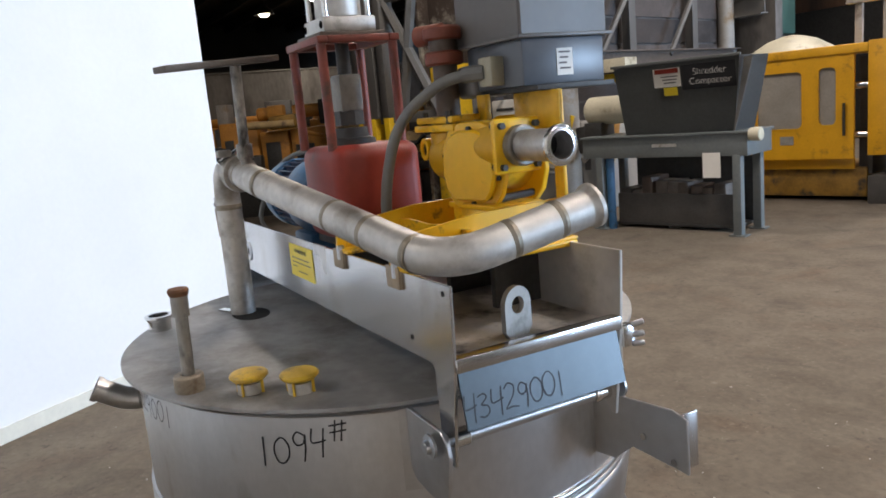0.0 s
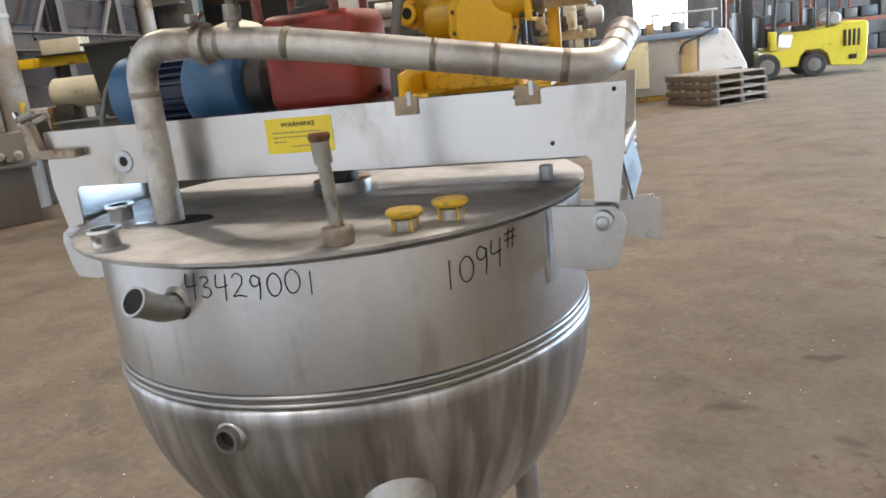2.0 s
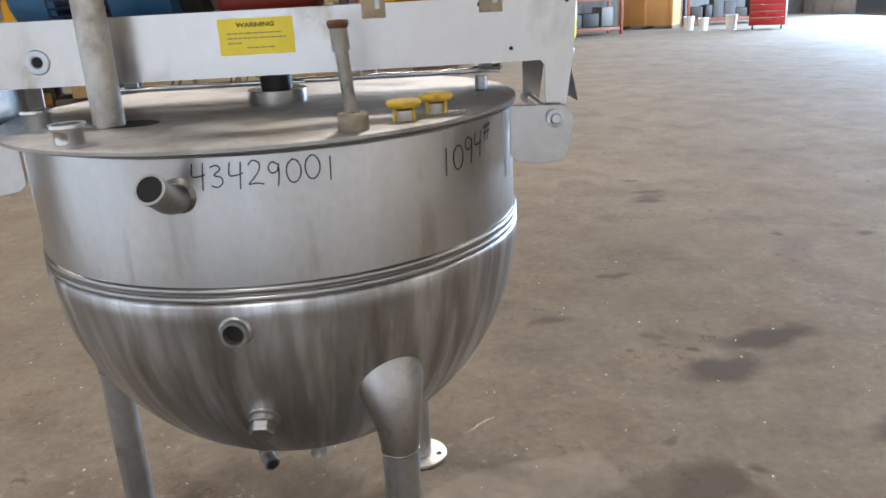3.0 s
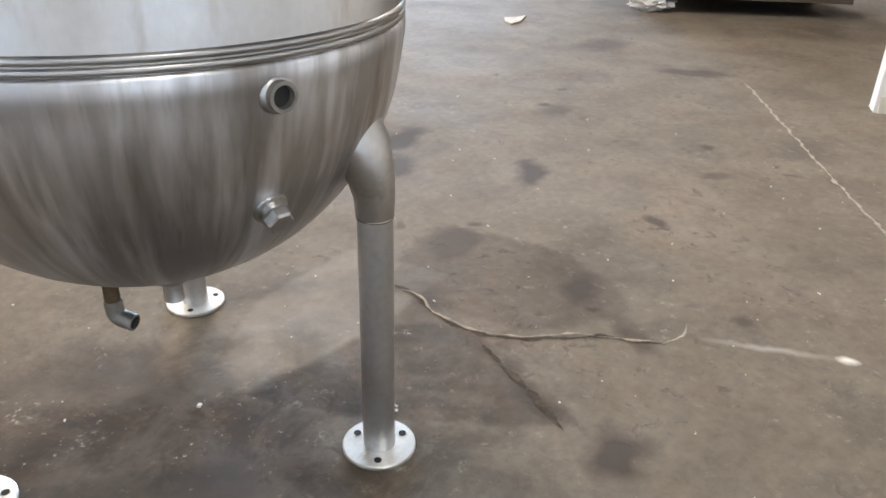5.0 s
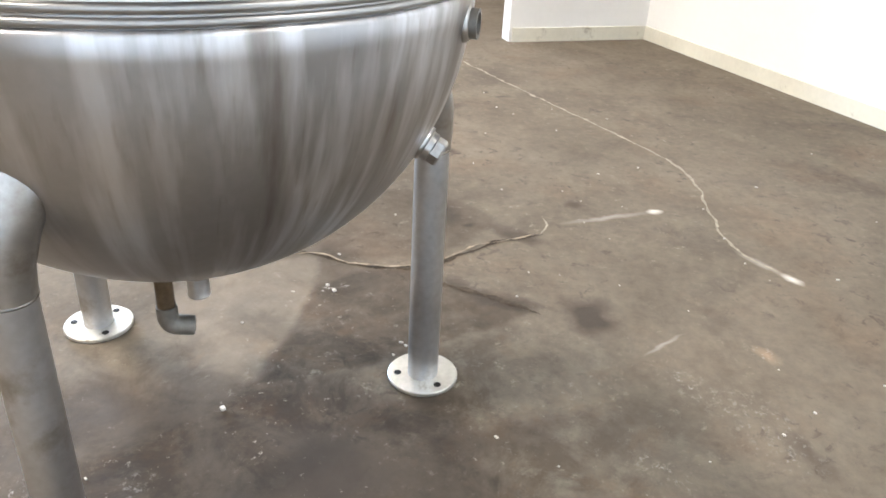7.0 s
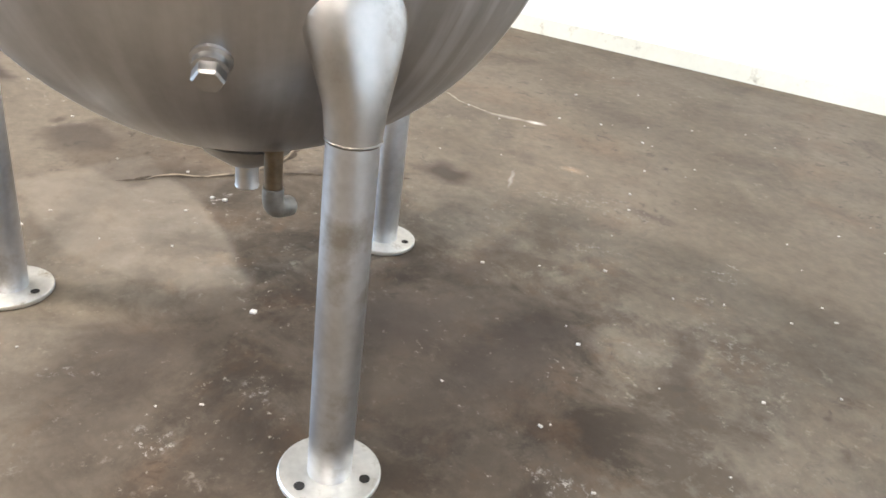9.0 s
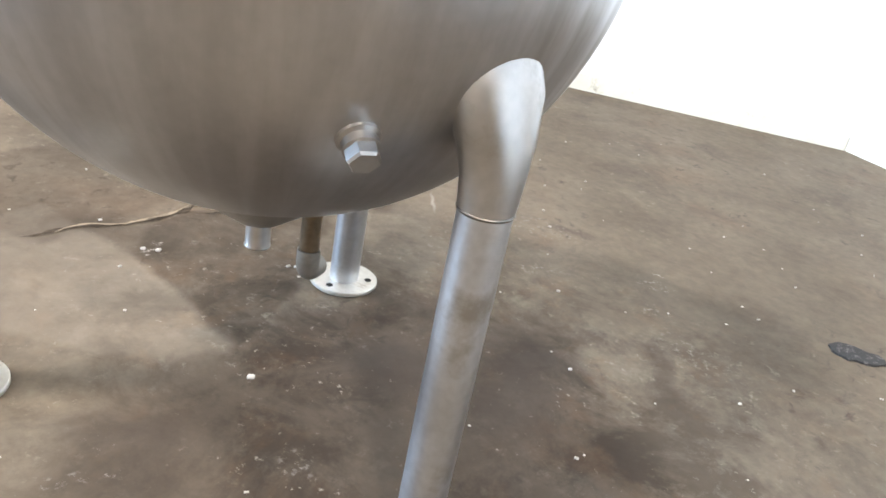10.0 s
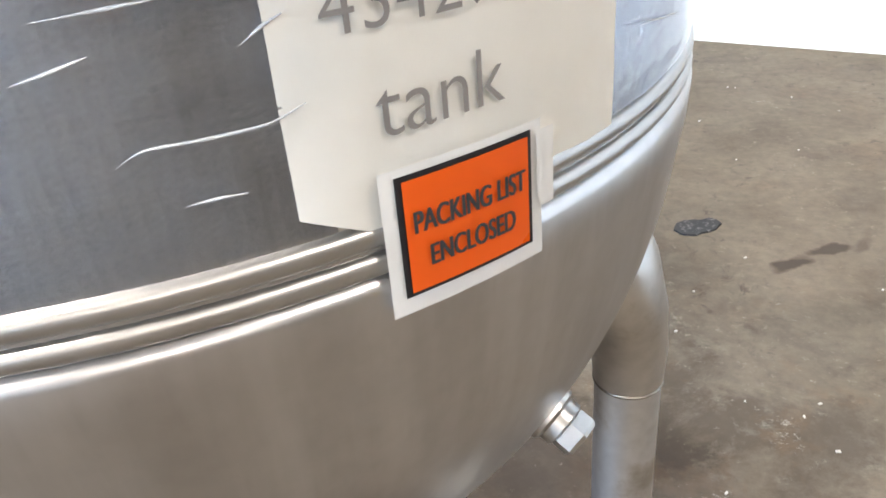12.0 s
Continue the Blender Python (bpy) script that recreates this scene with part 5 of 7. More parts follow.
fine = random.Random(5)
for k, (a, b) in enumerate(((-0.056, 0.05), (-0.056, 0.056), (-0.056, -0.03), (-0.02, 0.032))):
    while a < b:  # short word bars
        w = fine.uniform(0.004, 0.012)
        span((a, SY - 0.0012, 1.3392 - 0.009 * k), (min(b, a + w), SY - 0.0008, 1.3412 - 0.009 * k), bm=bm)
        a += w + 0.0022
part("fine_print", bm, GREYTEXT, sticker)
part("plate_grommet", lathe([(0.010, 0.001), (0.012, 0.003), (0.022, 0.003), (0.024, 0)], 28, m=pose(-0.420, -0.165, 1.307, 90, 0, 0)), LEGSTEEL, kettle, "round steel grommet in the side plate")
part("grommet_hole", lathe([(0, 0.0012), (0.0125, 0.0012), (0.0125, 0), (0, 0)], 24, m=pose(-0.420, -0.165, 1.307, 90, 0, 0)), BLACKIN, kettle)
bkt = part("pipe_bracket", slab([(-0.64, 1.325), (-0.52, 1.325), (-0.52, 1.343), (-0.615, 1.343), (-0.628, 1.405), (-0.652, 1.405)], 0.022, pose(0, -0.166, 0) @ XZ, bevel=0.002), RUSTY, kettle, "bent bracket with small fittings")
for x, z, r in ((-0.64, 1.412, 0.009), (-0.60, 1.405, 0.007)):
    part("fitting", rod((x - 0.02, -0.178, z), (x + 0.025, -0.178, z + 0.012), r, seg=10, bevel=0.002), SOOT, bkt)
part("fitting_stem", rod((-0.652, -0.178, 1.40), (-0.665, -0.178, 1.43), 0.006, seg=10), BRIGHT, bkt)
lat = part("toggle_latch", box((0.592, 0.160, 1.238), (0.022, 0.024, 0.036), 0.004), BRIGHT, kettle, "small chrome toggle latch")
for dz in (-0.014, 0.0, 0.016):
    part("latch_pin", rod((0.60, 0.167, 1.238 + dz), (0.609, 0.184, 1.24 + dz * 1.2), 0.0045, seg=10, bevel=0.001), LEGSTEEL, lat)
for x, z in ((0.49, 1.285), (0.43, 1.37), (0.46, 1.372), (0.60, 1.37)):
    part("screw_hole", lathe([(0, 0.0008), (0.004, 0.0008), (0.004, 0), (0, 0)], 12, m=pose(x, -0.165, z, 90, 0, 0)), BLACKIN, bridge)
# drain elbow
brass = part("drain_pipe", rod((-0.134, -0.004, 0.335), (-0.134, -0.004, 0.43), 0.016, seg=20), BRASS, kettle, "brown brass drain nipple under the bowl")
part("drain_elbow", sweep(bend([(-0.134, -0.004, 0.352), (-0.134, -0.004, 0.312), (-0.112, -0.042, 0.303)], 0.02), 0.0188, 18), CASTGREY, brass, "dull grey threaded elbow")
part("elbow_mouth", rod((-0.1125, -0.0415, 0.3032), (-0.1115, -0.0432, 0.3028), 0.014, seg=16), BLACKIN, brass)
part("drain_outlet", lathe([(0.016, 0.006), (0.0165, 0.0), (0.0215, 0.0), (0.023, 0.003), (0.0215, 0.007), (0.0215, 0.062), (0, 0.062)], 28, m=pose(0.0, 0.0, 0.297)), LEGTOP, kettle, "short round drain outlet")
part("drain_pad", lathe([(0.094, 0.052), (0.080, 0.032), (0.040, 0.004), (0.030, 0.0), (0.0, 0.0)], 40, m=pose(0, 0, 0.346)), LEGTOP, kettle)

# paper sheet and packing pouch on the far side of the shell
sheet = thing("paper_sheet", "white printed paper sheet taped to the shell of the kettle", "paper")
def sheet_bm(a0, a1, z0, z1, off, cut=0.0, steps=18, wave=0.0, thick=0.0006):
    bm = bmesh.new()
    grid = []
    for i in range(steps + 1):
        a = a0 + (a1 - a0) * i / steps
        zb = z0 + max(0.0, cut * (1 - i / (steps * 0.22)))
        col = []
        for j in range(9):
            z = zb + (z1 - zb) * j / 8
            o = off + wave * noise.noise(Vector((a * 0.25, z * 25, 1.3)))
            col.append(bm.verts.new(polar(R + max(0.0012, o), a, z)))
        grid.append(col)
    for i in range(steps):
        for j in range(8):
            bm.faces.new((grid[i][j], grid[i + 1][j], grid[i + 1][j + 1], grid[i][j + 1]))
    bmesh.ops.solidify(bm, geom=bm.faces[:], thickness=thick)
    return bm


SH = 0.0045
part("sheet", sheet_bm(127.7, 150.6, 0.941, 1.165, SH, 0.022, wave=0.002), PAPER, sheet)
part("number_print", mapped(text_bm("43429001", 0.034, 0, -0.0003), lambda u, v, w: polar(R + SH + 0.0032, 137.7 + math.degrees(u / R), 1.048 + v)), GREYTEXT, sheet, "grey printed number")
part("word_print", mapped(text_bm("tank", 0.038, 0, -0.0003), lambda u, v, w: polar(R + SH + 0.0032, 136.1 + math.degrees(u * 1.05 / R), 1.003 + v * 1.05)), GREYTEXT, sheet, "grey printed word tank")
pouch = thing("packing_pouch", "orange packing list pouch with a black border below the sheet", "pouch")
PO = 0.0115
part("film", sheet_bm(131.6, 142.2, 0.901, 0.977, PO, 0.0), POUCHWHITE, pouch, "white clear-edged film")
part("border", sheet_bm(132.4, 141.3, 0.9105, 0.9735, PO + 0.001), INK, pouch, "black printed border")
part("face", sheet_bm(132.75, 140.95, 0.9130, 0.9710, PO + 0.002), POUCHORANGE, pouch, "bright orange face")
def on_pouch(z):
    return lambda u, v, w: polar(R + PO + 0.0036, 136.8 + math.degrees(u * 0.80 / R), z + v * 1.25)
for words, z in (("PACKING LIST", 0.9495), ("ENCLOSED", 0.9305)):
    bm = text_bm(words, 0.0128)
    solid = bmesh.new()
    for shift in (-0.0005, 0.0, 0.0005):  # doubled strokes for a heavy face
        copy = bpy.data.meshes.new("letters")
        bm.to_mesh(copy)
        copy.transform(Matrix.Translation((shift, 0, shift * 0.2 + 0.0002)))
        solid.from_mesh(copy)
        bpy.data.meshes.remove(copy)
    bm.free()
    fn = on_pouch(z)
    for v in solid.verts:
        lift = v.co.z
        v.co = fn(v.co.x, v.co.y, 0)
        v.co += Vector((v.co.x, v.co.y, 0)).normalized() * lift
    part("print", solid, INK, pouch, "heavy black lettering", smooth=False)
part("fold", sheet_bm(141.6, 143.0, 0.930, 0.972, PO + 0.002, 0.01), POUCHWHITE, pouch)

# clear wrap round the shell beside the sheet, with creases running across
def wrap_bm(a0, a1, z0, z1, seed):
    bm = bmesh.new()
    rows = []
    for i in range(49):
        a = a0 + (a1 - a0) * i / 48
        row = []
        for j in range(61):
            z = z0 + (z1 - z0) * j / 60
            drift = z - 0.0035 * (a - a0) * 0.35
            n1 = noise.noise(Vector((a * 0.06, drift * 42, seed)))
            n2 = noise.noise(Vector((a * 0.22, drift * 110, seed + 4)))
            row.append(bm.verts.new(polar(R + 0.0026 + 0.0014 * n1 + 0.0005 * n2, a, z)))
        rows.append(row)
    for i in range(48):
        for j in range(60):
            bm.faces.new((rows[i][j], rows[i + 1][j], rows[i + 1][j + 1], rows[i][j + 1]))
    bmesh.ops.solidify(bm, geom=bm.faces[:], thickness=0.0003)
    return bm


wrap = thing("plastic_wrap", "creased clear plastic wrap taped round the kettle shell", "wrap")
fob = part("film", wrap_bm(88.0, 129.6, 0.951, 1.172, 2.0), FILM, wrap)
fob.visible_shadow = False
fob = part("film_end", wrap_bm(151.0, 176.0, 0.951, 1.172, 7.0), FILM, wrap)
fob.visible_shadow = False
# pale ridges along the wrinkles put the film's glints into shape and colour
for run in (((119.0, 1.060), (121.8, 1.0612), (124.7, 1.0625)), ((126.6, 1.041), (127.6, 1.0465), (128.6, 1.050)), ((117.6, 1.040), (119.2, 1.043), (120.7, 1.0462)),
            ((120.5, 1.004), (121.6, 1.0091), (124.4, 1.0082), (127.3, 1.0085), (129.0, 1.0140)), ((122.8, 0.9826), (124.2, 0.9832), (125.6, 0.9822)),
            ((112.0, 1.09), (116.0, 1.094), (120.0, 1.092)), ((106.0, 1.03), (110.0, 1.034), (114.0, 1.030)), ((152.5, 0.999), (157.0, 0.994), (162.0, 0.988)), ((152.5, 1.03), (156.0, 1.036), (161.0, 1.033))):
    pts = bend([polar(R + 0.0052, a, z) for a, z in run], 0.01, 4)
    n = len(pts)
    part("crease", sweep(pts, [0.0001 + 0.0006 * math.sin(math.pi * (k + 0.3) / n) for k in range(n)], 6), CREASE, wrap, "shiny folded crease")

# cream machine further back
wm = thing("cream_machine", "cream and white forming machine with a blue-grey top", "machine", 0.37, 14.2, 0, 16)
part("dark_end", span((-1.15, 0.1, 0.0), (-0.78, 1.0, 1.20), 0.01), MACHDARK, wm)
part("cream_door", span((-0.76, -0.03, 0.28), (-0.33, 0.02, 1.17), 0.008), CREAMPANEL, wm)
part("body", span((-0.78, 0.0, 0.12), (0.55, 1.1, 1.18), 0.01), WHITEGRIME, wm)
part("base_skid", span((-0.7, 0.02, 0.0), (0.5, 1.0, 0.14), 0.01), DARKYEL, wm)
part("wood_panel", span((0.30, -0.02, 0.22), (0.60, 0.0, 1.1), 0.004), TAN, wm)
part("top_plate", span((-1.2, -0.06, 1.17), (1.0, 1.1, 1.27), 0.008), BLUEGREY, wm)
part("top_clutter", span((-1.0, 0.1, 1.27), (-0.45, 0.5, 1.40), 0.03), REDBROWN, wm)
part("top_tray", span((-0.4, 0.15, 1.27), (0.8, 0.6, 1.31), 0.01), PALEGREY, wm)
for k in range(9):
    part("bench_part", box((-1.05 + 0.16 * k, 0.12, 1.31 + 0.03 * (k % 3)), (0.10, 0.16, 0.09 + 0.06 * (k % 3)), 0.015, (0, 0, 13 * k)), (IRON, BEIGE, BLUEGREY, MACHDARK2)[k % 4], wm)
part("rail", rod((-0.2, 0.3, 1.62), (1.1, 0.3, 1.62), 0.02, seg=8), PALEGREY, wm)
for x in (-0.15, 0.45, 1.0):
    part("rail_post", rod((x, 0.3, 1.27), (x, 0.3, 1.62), 0.018, seg=8), PALEGREY, wm)
for k in range(5):
    part("top_tool", span((-0.1 + 0.22 * k, 0.2, 1.31), (0.02 + 0.22 * k, 0.42, 1.36 + 0.04 * (k % 3)), 0.015), (IRON, BLUEGREY, PALEGREY)[k % 3], wm)
bm = slab([(0.62, 0.0), (1.62, 0.0), (1.55, 0.55), (1.22, 1.20), (1.12, 1.26), (0.64, 1.20)], 0.8, pose(0, 0.8, 0) @ XZ, bevel=0.02)
part("white_cabinet", bm, WHITEMET, wm, "white sloping cabinet")
part("vent_panel", span((1.05, -0.012, 0.15), (1.45, -0.002, 0.50), 0.004), MACHDARK, wm)
part("hose", sweep(bend([(0.25, -0.1, 0.85), (0.3, -0.12, 1.05), (0.75, -0.1, 1.2), (1.0, 0.0, 1.30)], 0.12), 0.028, 8), IRON, wm)

# stack of wooden pallets
PX, PY, PT = 1.21, 12.3, 41.0
def pallet(level):
    p = thing("pallet", "weathered grey wooden pallet in a stack of four", "pallet", PX, PY, 0.134 * level, PT + (-1.5, 0.8, -0.4, 1.2)[level], group="stack of pallets")
    for k in range(7):
        part("deck_board", span((0.0, 0.02 + 0.185 * k, 0.112), (1.15, 0.13 + 0.185 * k, 0.131), 0.003), PALLETWOOD, p)
    for k in range(3):
        x = (0.0, 0.54, 1.08)[k]
        part("stringer", span((x, 0.0, 0.018), (x + 0.07, 1.25, 0.112), 0.003), PALLETDARK, p)
    for k in range(4):
        part("bottom_board", span((0.0, 0.02 + 0.37 * k, 0.0), (1.15, 0.13 + 0.37 * k, 0.018), 0.002), PALLETWOOD, p)
    return p
for k in range(4):
    pallet(k)

# forklift
fk = thing("forklift", "yellow counterweight forklift parked with its mast down", "forklift", 3.4, 17.1, 0, 8)
bm = slab([(-1.05, 0.24), (-0.34, 0.24), (-0.32, 0.46), (-0.20, 0.60), (0.12, 0.60), (0.28, 0.48), (0.32, 0.20), (0.95, 0.15), (1.04, 0.27), (1.06, 1.02), (0.98, 1.08), (0.50, 1.07), (0.46, 0.99), (-0.38, 0.97), (-0.46, 0.90), (-0.48, 0.62), (-1.0, 0.60), (-1.05, 0.55)], 1.1, pose(0, 1.1, 0) @ XZ, bevel=0.02)
part("body", bm, FORKYEL, fk, "glossy light yellow body and counterweight")
part("grille", span((0.56, -0.012, 0.58), (0.92, -0.002, 0.92), 0.01), IRON, fk)
for k in range(4):
    part("grille_bar", span((0.62 + 0.09 * k, -0.02, 0.58), (0.65 + 0.09 * k, -0.012, 0.92)), FORKYEL, fk)
part("tow_slot", span((0.68, -0.012, 0.30), (0.84, -0.002, 0.40), 0.004), BLACKIN, fk)
for x, r in ((-0.01, 0.255), (-0.98, 0.29)):
    for y in (-0.02, 0.92):
        wh = part("wheel", lathe([(0, 0), (r * 0.55, 0), (r * 0.6, 0.02), (r * 0.92, 0.0), (r, 0.03), (r, 0.17), (r * 0.92, 0.2), (0, 0.2)], 28, m=pose(x, y + 0.2, r, 90, 0, 0)), RUBBER, fk, "black tyre")
        part("rim", lathe([(0, 0.012), (r * 0.35, 0.012), (r * 0.52, 0.0), (r * 0.55, -0.002)], 20, m=pose(x, y - 0.003, r, 90, 0, 0)), MACHDARK2, wh)
part("seat", span((-0.35, 0.3, 0.965), (0.0, 0.8, 1.10), 0.04), IRON, fk)
part("seat_back", span((-0.05, 0.3, 1.0), (0.06, 0.8, 1.45), 0.04), IRON, fk)
part("dash", span((-0.95, 0.2, 0.70), (-0.72, 0.9, 1.12), 0.04), IRON, fk)
part("steering_wheel", lathe([(0.15, 0), (0.165, 0.015), (0.18, 0), (0.165, -0.015)], 20, m=pose(-0.62, 0.5, 1.18, 0, -30, 0), close=True), IRON, fk)
for x, y in ((-0.85, 0.08), (-0.85, 1.02), (0.28, 0.08), (0.28, 1.02)):
    part("guard_post", rod((x, y, 0.70), (x + (0.1 if x < 0 else -0.02), y, 2.05), 0.03, seg=8), IRON, fk)
part("roof_guard", span((-0.8, 0.05, 2.03), (0.3, 1.05, 2.08), 0.01), IRON, fk)
part("gas_bottle", rod((0.45, 0.2, 1.17), (0.45, 0.9, 1.17), 0.14, seg=18, bevel=0.04), PALEGREY, fk)
for y in (0.25, 0.80):
    part("mast_rail", span((-1.46, y, 0.1), (-1.22, y + 0.14, 2.4), 0.005), IRON, fk)
part("load_backrest", span((-1.50, 0.10, 0.55), (-1.46, 1.05, 1.5), 0.01), IRON, fk)
part("cowl", span((-1.10, 0.12, 0.70), (-0.98, 1.0, 1.35), 0.03), IRON, fk)
part("front_fender", span((-0.92, -0.01, 0.62), (-0.78, 1.1, 1.02), 0.02), FORKYEL, fk)
part("carriage", span((-1.52, 0.15, 0.1), (-1.42, 1.0, 0.55), 0.01), IRON, fk)
for y in (0.3, 0.75):
    part("fork", span((-2.4, y, 0.03), (-1.45, y + 0.12, 0.07), 0.005), IRON, fk)

# rear storage: racks, crates, bins and a tool chest
def rack(x, y, turn, width, levels, label, seed):
    r = thing("storage_rack", label, "rack", x, y, 0, turn)
    rn = random.Random(seed)
    h = levels * 0.85 + 0.2
    for px in (0, width):
        for py in (0, 0.9):
            part("upright", span((px - 0.04, py - 0.04, 0), (px + 0.04, py + 0.04, h), 0.003), RACKORANGE, r)
    for k in range(levels):
        z = 0.85 * k + 0.12
        for py in (-0.02, 0.88):
            part("beam", span((0, py, z), (width, py + 0.05, z + 0.09), 0.003), RACKORANGE, r)
        part("shelf", span((0.02, 0.03, z + 0.092), (width - 0.02, 0.86, z + 0.11)), PALLETDARK, r)
        xx = 0.1
        while xx < width - 0.45:
            w, hh = rn.uniform(0.25, 0.6), rn.uniform(0.2, 0.6)
            part("stored_item", box((xx + w / 2, 0.4, z + 0.11 + hh / 2), (w * 0.92, 0.6, hh), 0.03, (0, 0, rn.uniform(-8, 8))), rn.choice((IRON, MACHDARK, MACHDARK2, IRON, RUSTDARK, MACHDARK)), r)
            xx += w
    return r
rack(3.9, 21.2, 10, 2.9, 3, "steel pallet rack loaded with dark machine parts", 2)
rack(2.0, 24.2, 6, 3.4, 4, "orange pallet rack loaded with mixed equipment", 5)
rack(9.6, 24.0, -10, 2.6, 3, "steel pallet rack loaded with small boxes", 9)
cr = thing("plywood_crate", "tall orange-brown plywood crate standing on runners", "crate", 7.25, 23.9, 0, -30)
part("front_panel", span((0.0, 0.0, 0.10), (1.75, 0.03, 1.75), 0.004), CRATE, cr)
part("side_panel", span((0.0, 0.03, 0.10), (0.03, 1.2, 1.75), 0.004), CRATE, cr)
part("side_panel", span((1.72, 0.03, 0.10), (1.75, 1.2, 1.75), 0.004), CRATE, cr)
part("lid", span((-0.02, -0.02, 1.75), (1.77, 1.22, 1.78), 0.004), CRATE, cr)
for x in (0.0, 0.8, 1.62):
    part("runner", span((x, 0.0, 0.0), (x + 0.12, 1.2, 0.10), 0.004), PALLETDARK, cr)
    part("batten", span((x, -0.022, 0.12), (x + 0.10, 0.0, 1.74), 0.003), CRATE, cr)
for x, y, s in ((8.75, 21.6, 1.0), (9.05, 21.2, 0.9), (9.75, 20.9, 1.05)):
    bk = thing("bucket", "white plastic bucket standing on the floor", "bucket", x, y, 0, 0, group="white buckets")
    part("shell", lathe([(0.13 * s, 0), (0.16 * s, 0.40 * s), (0.17 * s, 0.40 * s), (0.17 * s, 0.37 * s), (0.155 * s, 0.39 * s), (0.125 * s, 0.02), (0, 0.02)], 24), WHITEMET, bk)
    part("rim", lathe([(0.16 * s, 0.36 * s), (0.175 * s, 0.37 * s), (0.175 * s, 0.39 * s), (0.16 * s, 0.4 * s)], 24), WHITEMET, bk)
tc = thing("tool_chest", "tall red steel tool chest with bright drawer edges", "chest", 10.0, 20.3, 0, -28)
part("body", span((0, 0, 0.12), (0.95, 0.5, 1.45), 0.01), REDPAINT, tc)
for k in range(7):
    dr = part("drawer", span((0.03, -0.018, 0.18 + 0.175 * k), (0.92, 0.0, 0.335 + 0.175 * k), 0.004), REDGLOSS, tc)
    part("drawer_edge", span((0.03, -0.032, 0.318 + 0.175 * k), (0.92, -0.018, 0.336 + 0.175 * k), 0.002), BRIGHT, dr)
for x in (0.1, 0.85):
    part("caster", rod((x - 0.02, 0.1, 0.06), (x + 0.02, 0.1, 0.06), 0.06, seg=12), RUBBER, tc)

# machine on a skid beside the aisle, wrapped foot
cm = thing("cabinet_machine", "pale green-cream machine cabinet on a timber skid with plastic wrap", "machine", 5.66, 2.28, 0, -52)
part("skid_beam", span((-0.05, -0.06, 0.13), (1.9, 0.05, 0.26), 0.006), PALLETWOOD, cm)
part("skid_beam", span((-0.05, 0.9, 0.0), (1.9, 1.0, 0.26), 0.006), PALLETWOOD, cm)
part("blue_base", span((-0.02, -0.02, 0.262), (1.85, 1.0, 0.315), 0.004), BLUEPAINT, cm)
part("lower_panel", span((0.04, 0.0, 0.315), (1.85, 0.95, 0.66), 0.006), MACHDARK2, cm)
part("upper_cabinet", span((0.0, -0.02, 0.66), (1.9, 1.0, 1.75), 0.012), PALEGREEN, cm)
part("side_pipe", rod((-0.06, 0.06, 0.26), (-0.06, 0.06, 1.6), 0.03, seg=12), PALEGREY, cm)
for z in (0.42, 0.75, 1.1):
    part("side_fitting", rod((-0.10, 0.03, z), (-0.02, 0.09, z), 0.045, seg=10, bevel=0.01), PALEGREY, cm)
wr = bmesh.new()
bmesh.ops.create_icosphere(wr, subdivisions=3, radius=1.0)
for v in wr.verts:
    k = 0.75 + 0.5 * noise.noise(v.co * 2.3)
    v.co = Vector((0.20 + v.co.x * 0.24 * k, -0.0 + v.co.y * 0.13 * k, max(0.0, 0.065 + v.co.z * 0.085 * k)))
part("plastic_wrap", wr, WRAP, cm, "crumpled clear plastic wrap")
mat_ob = thing("steel_plate", "flat steel plate lying on the floor near the door", "plate", 9.9, 9.9, 0, -54)
part("plate", span((0, 0, 0), (1.5, 3.6, 0.06), 0.004), PALEGREY, mat_ob)

# brown column with a yellow guard, and a grey lattice column
bc = thing("brown_column", "rust-brown steel column with peeling paint and a yellow base guard", "column", -7.65, 4.76, 0, 16)
part("web", span((-0.60, 0.08, 0.0), (0.30, 0.14, ROOF), 0.004), PEEL, bc)
part("flange", span((-0.64, -0.12, 0.0), (-0.58, 0.34, ROOF), 0.004), PEEL, bc)
part("flange", span((0.28, -0.12, 0.0), (0.34, 0.34, ROOF), 0.004), PEEL, bc)
gd = part("yellow_guard", span((-0.40, -0.16, 0.0), (0.33, -0.13, 2.18), 0.004), SAFEYEL, bc, "yellow painted guard plate")
part("guard_angle", span((0.33, -0.16, 0.0), (0.36, 0.10, 2.18), 0.004), SAFEYEL, bc)
part("pole", rod((0.60, -0.25, 0.0), (0.60, -0.25, ROOF), 0.045, seg=12), WHITEGRIME, bc, "thin white pipe beside the column")
part("pole_sleeve", rod((0.60, -0.25, 0.0), (0.60, -0.25, 2.6), 0.055, seg=12), SAFEYEL, bc)
for k in range(2):
    part("stencil_mark", span((-0.20 + 0.14 * k, -0.1645, 2.02), (-0.14 + 0.14 * k, -0.1605, 2.10)), INK, bc)
lc = thing("lattice_column", "grey lattice steel column with yellow painted feet", "column", -8.4, 3.8, 0, 16)
for x0, x1 in ((-0.42, 0.05), (0.13, 0.27)):
    part("post", span((x0, 0.0, 1.56), (x1, 0.25, 5.2), 0.006), BEAM, lc)
    part("yellow_foot", span((x0 + 0.03, -0.004, 0.0), (x1 if x0 > 0 else -0.02, 0.254, 1.56), 0.006), SAFEYEL, lc)
for z in (3.15, 1.55):
    part("tie", span((0.0, 0.08, z - 0.07), (1.25, 0.16, z + 0.07), 0.004), BEAM, lc)
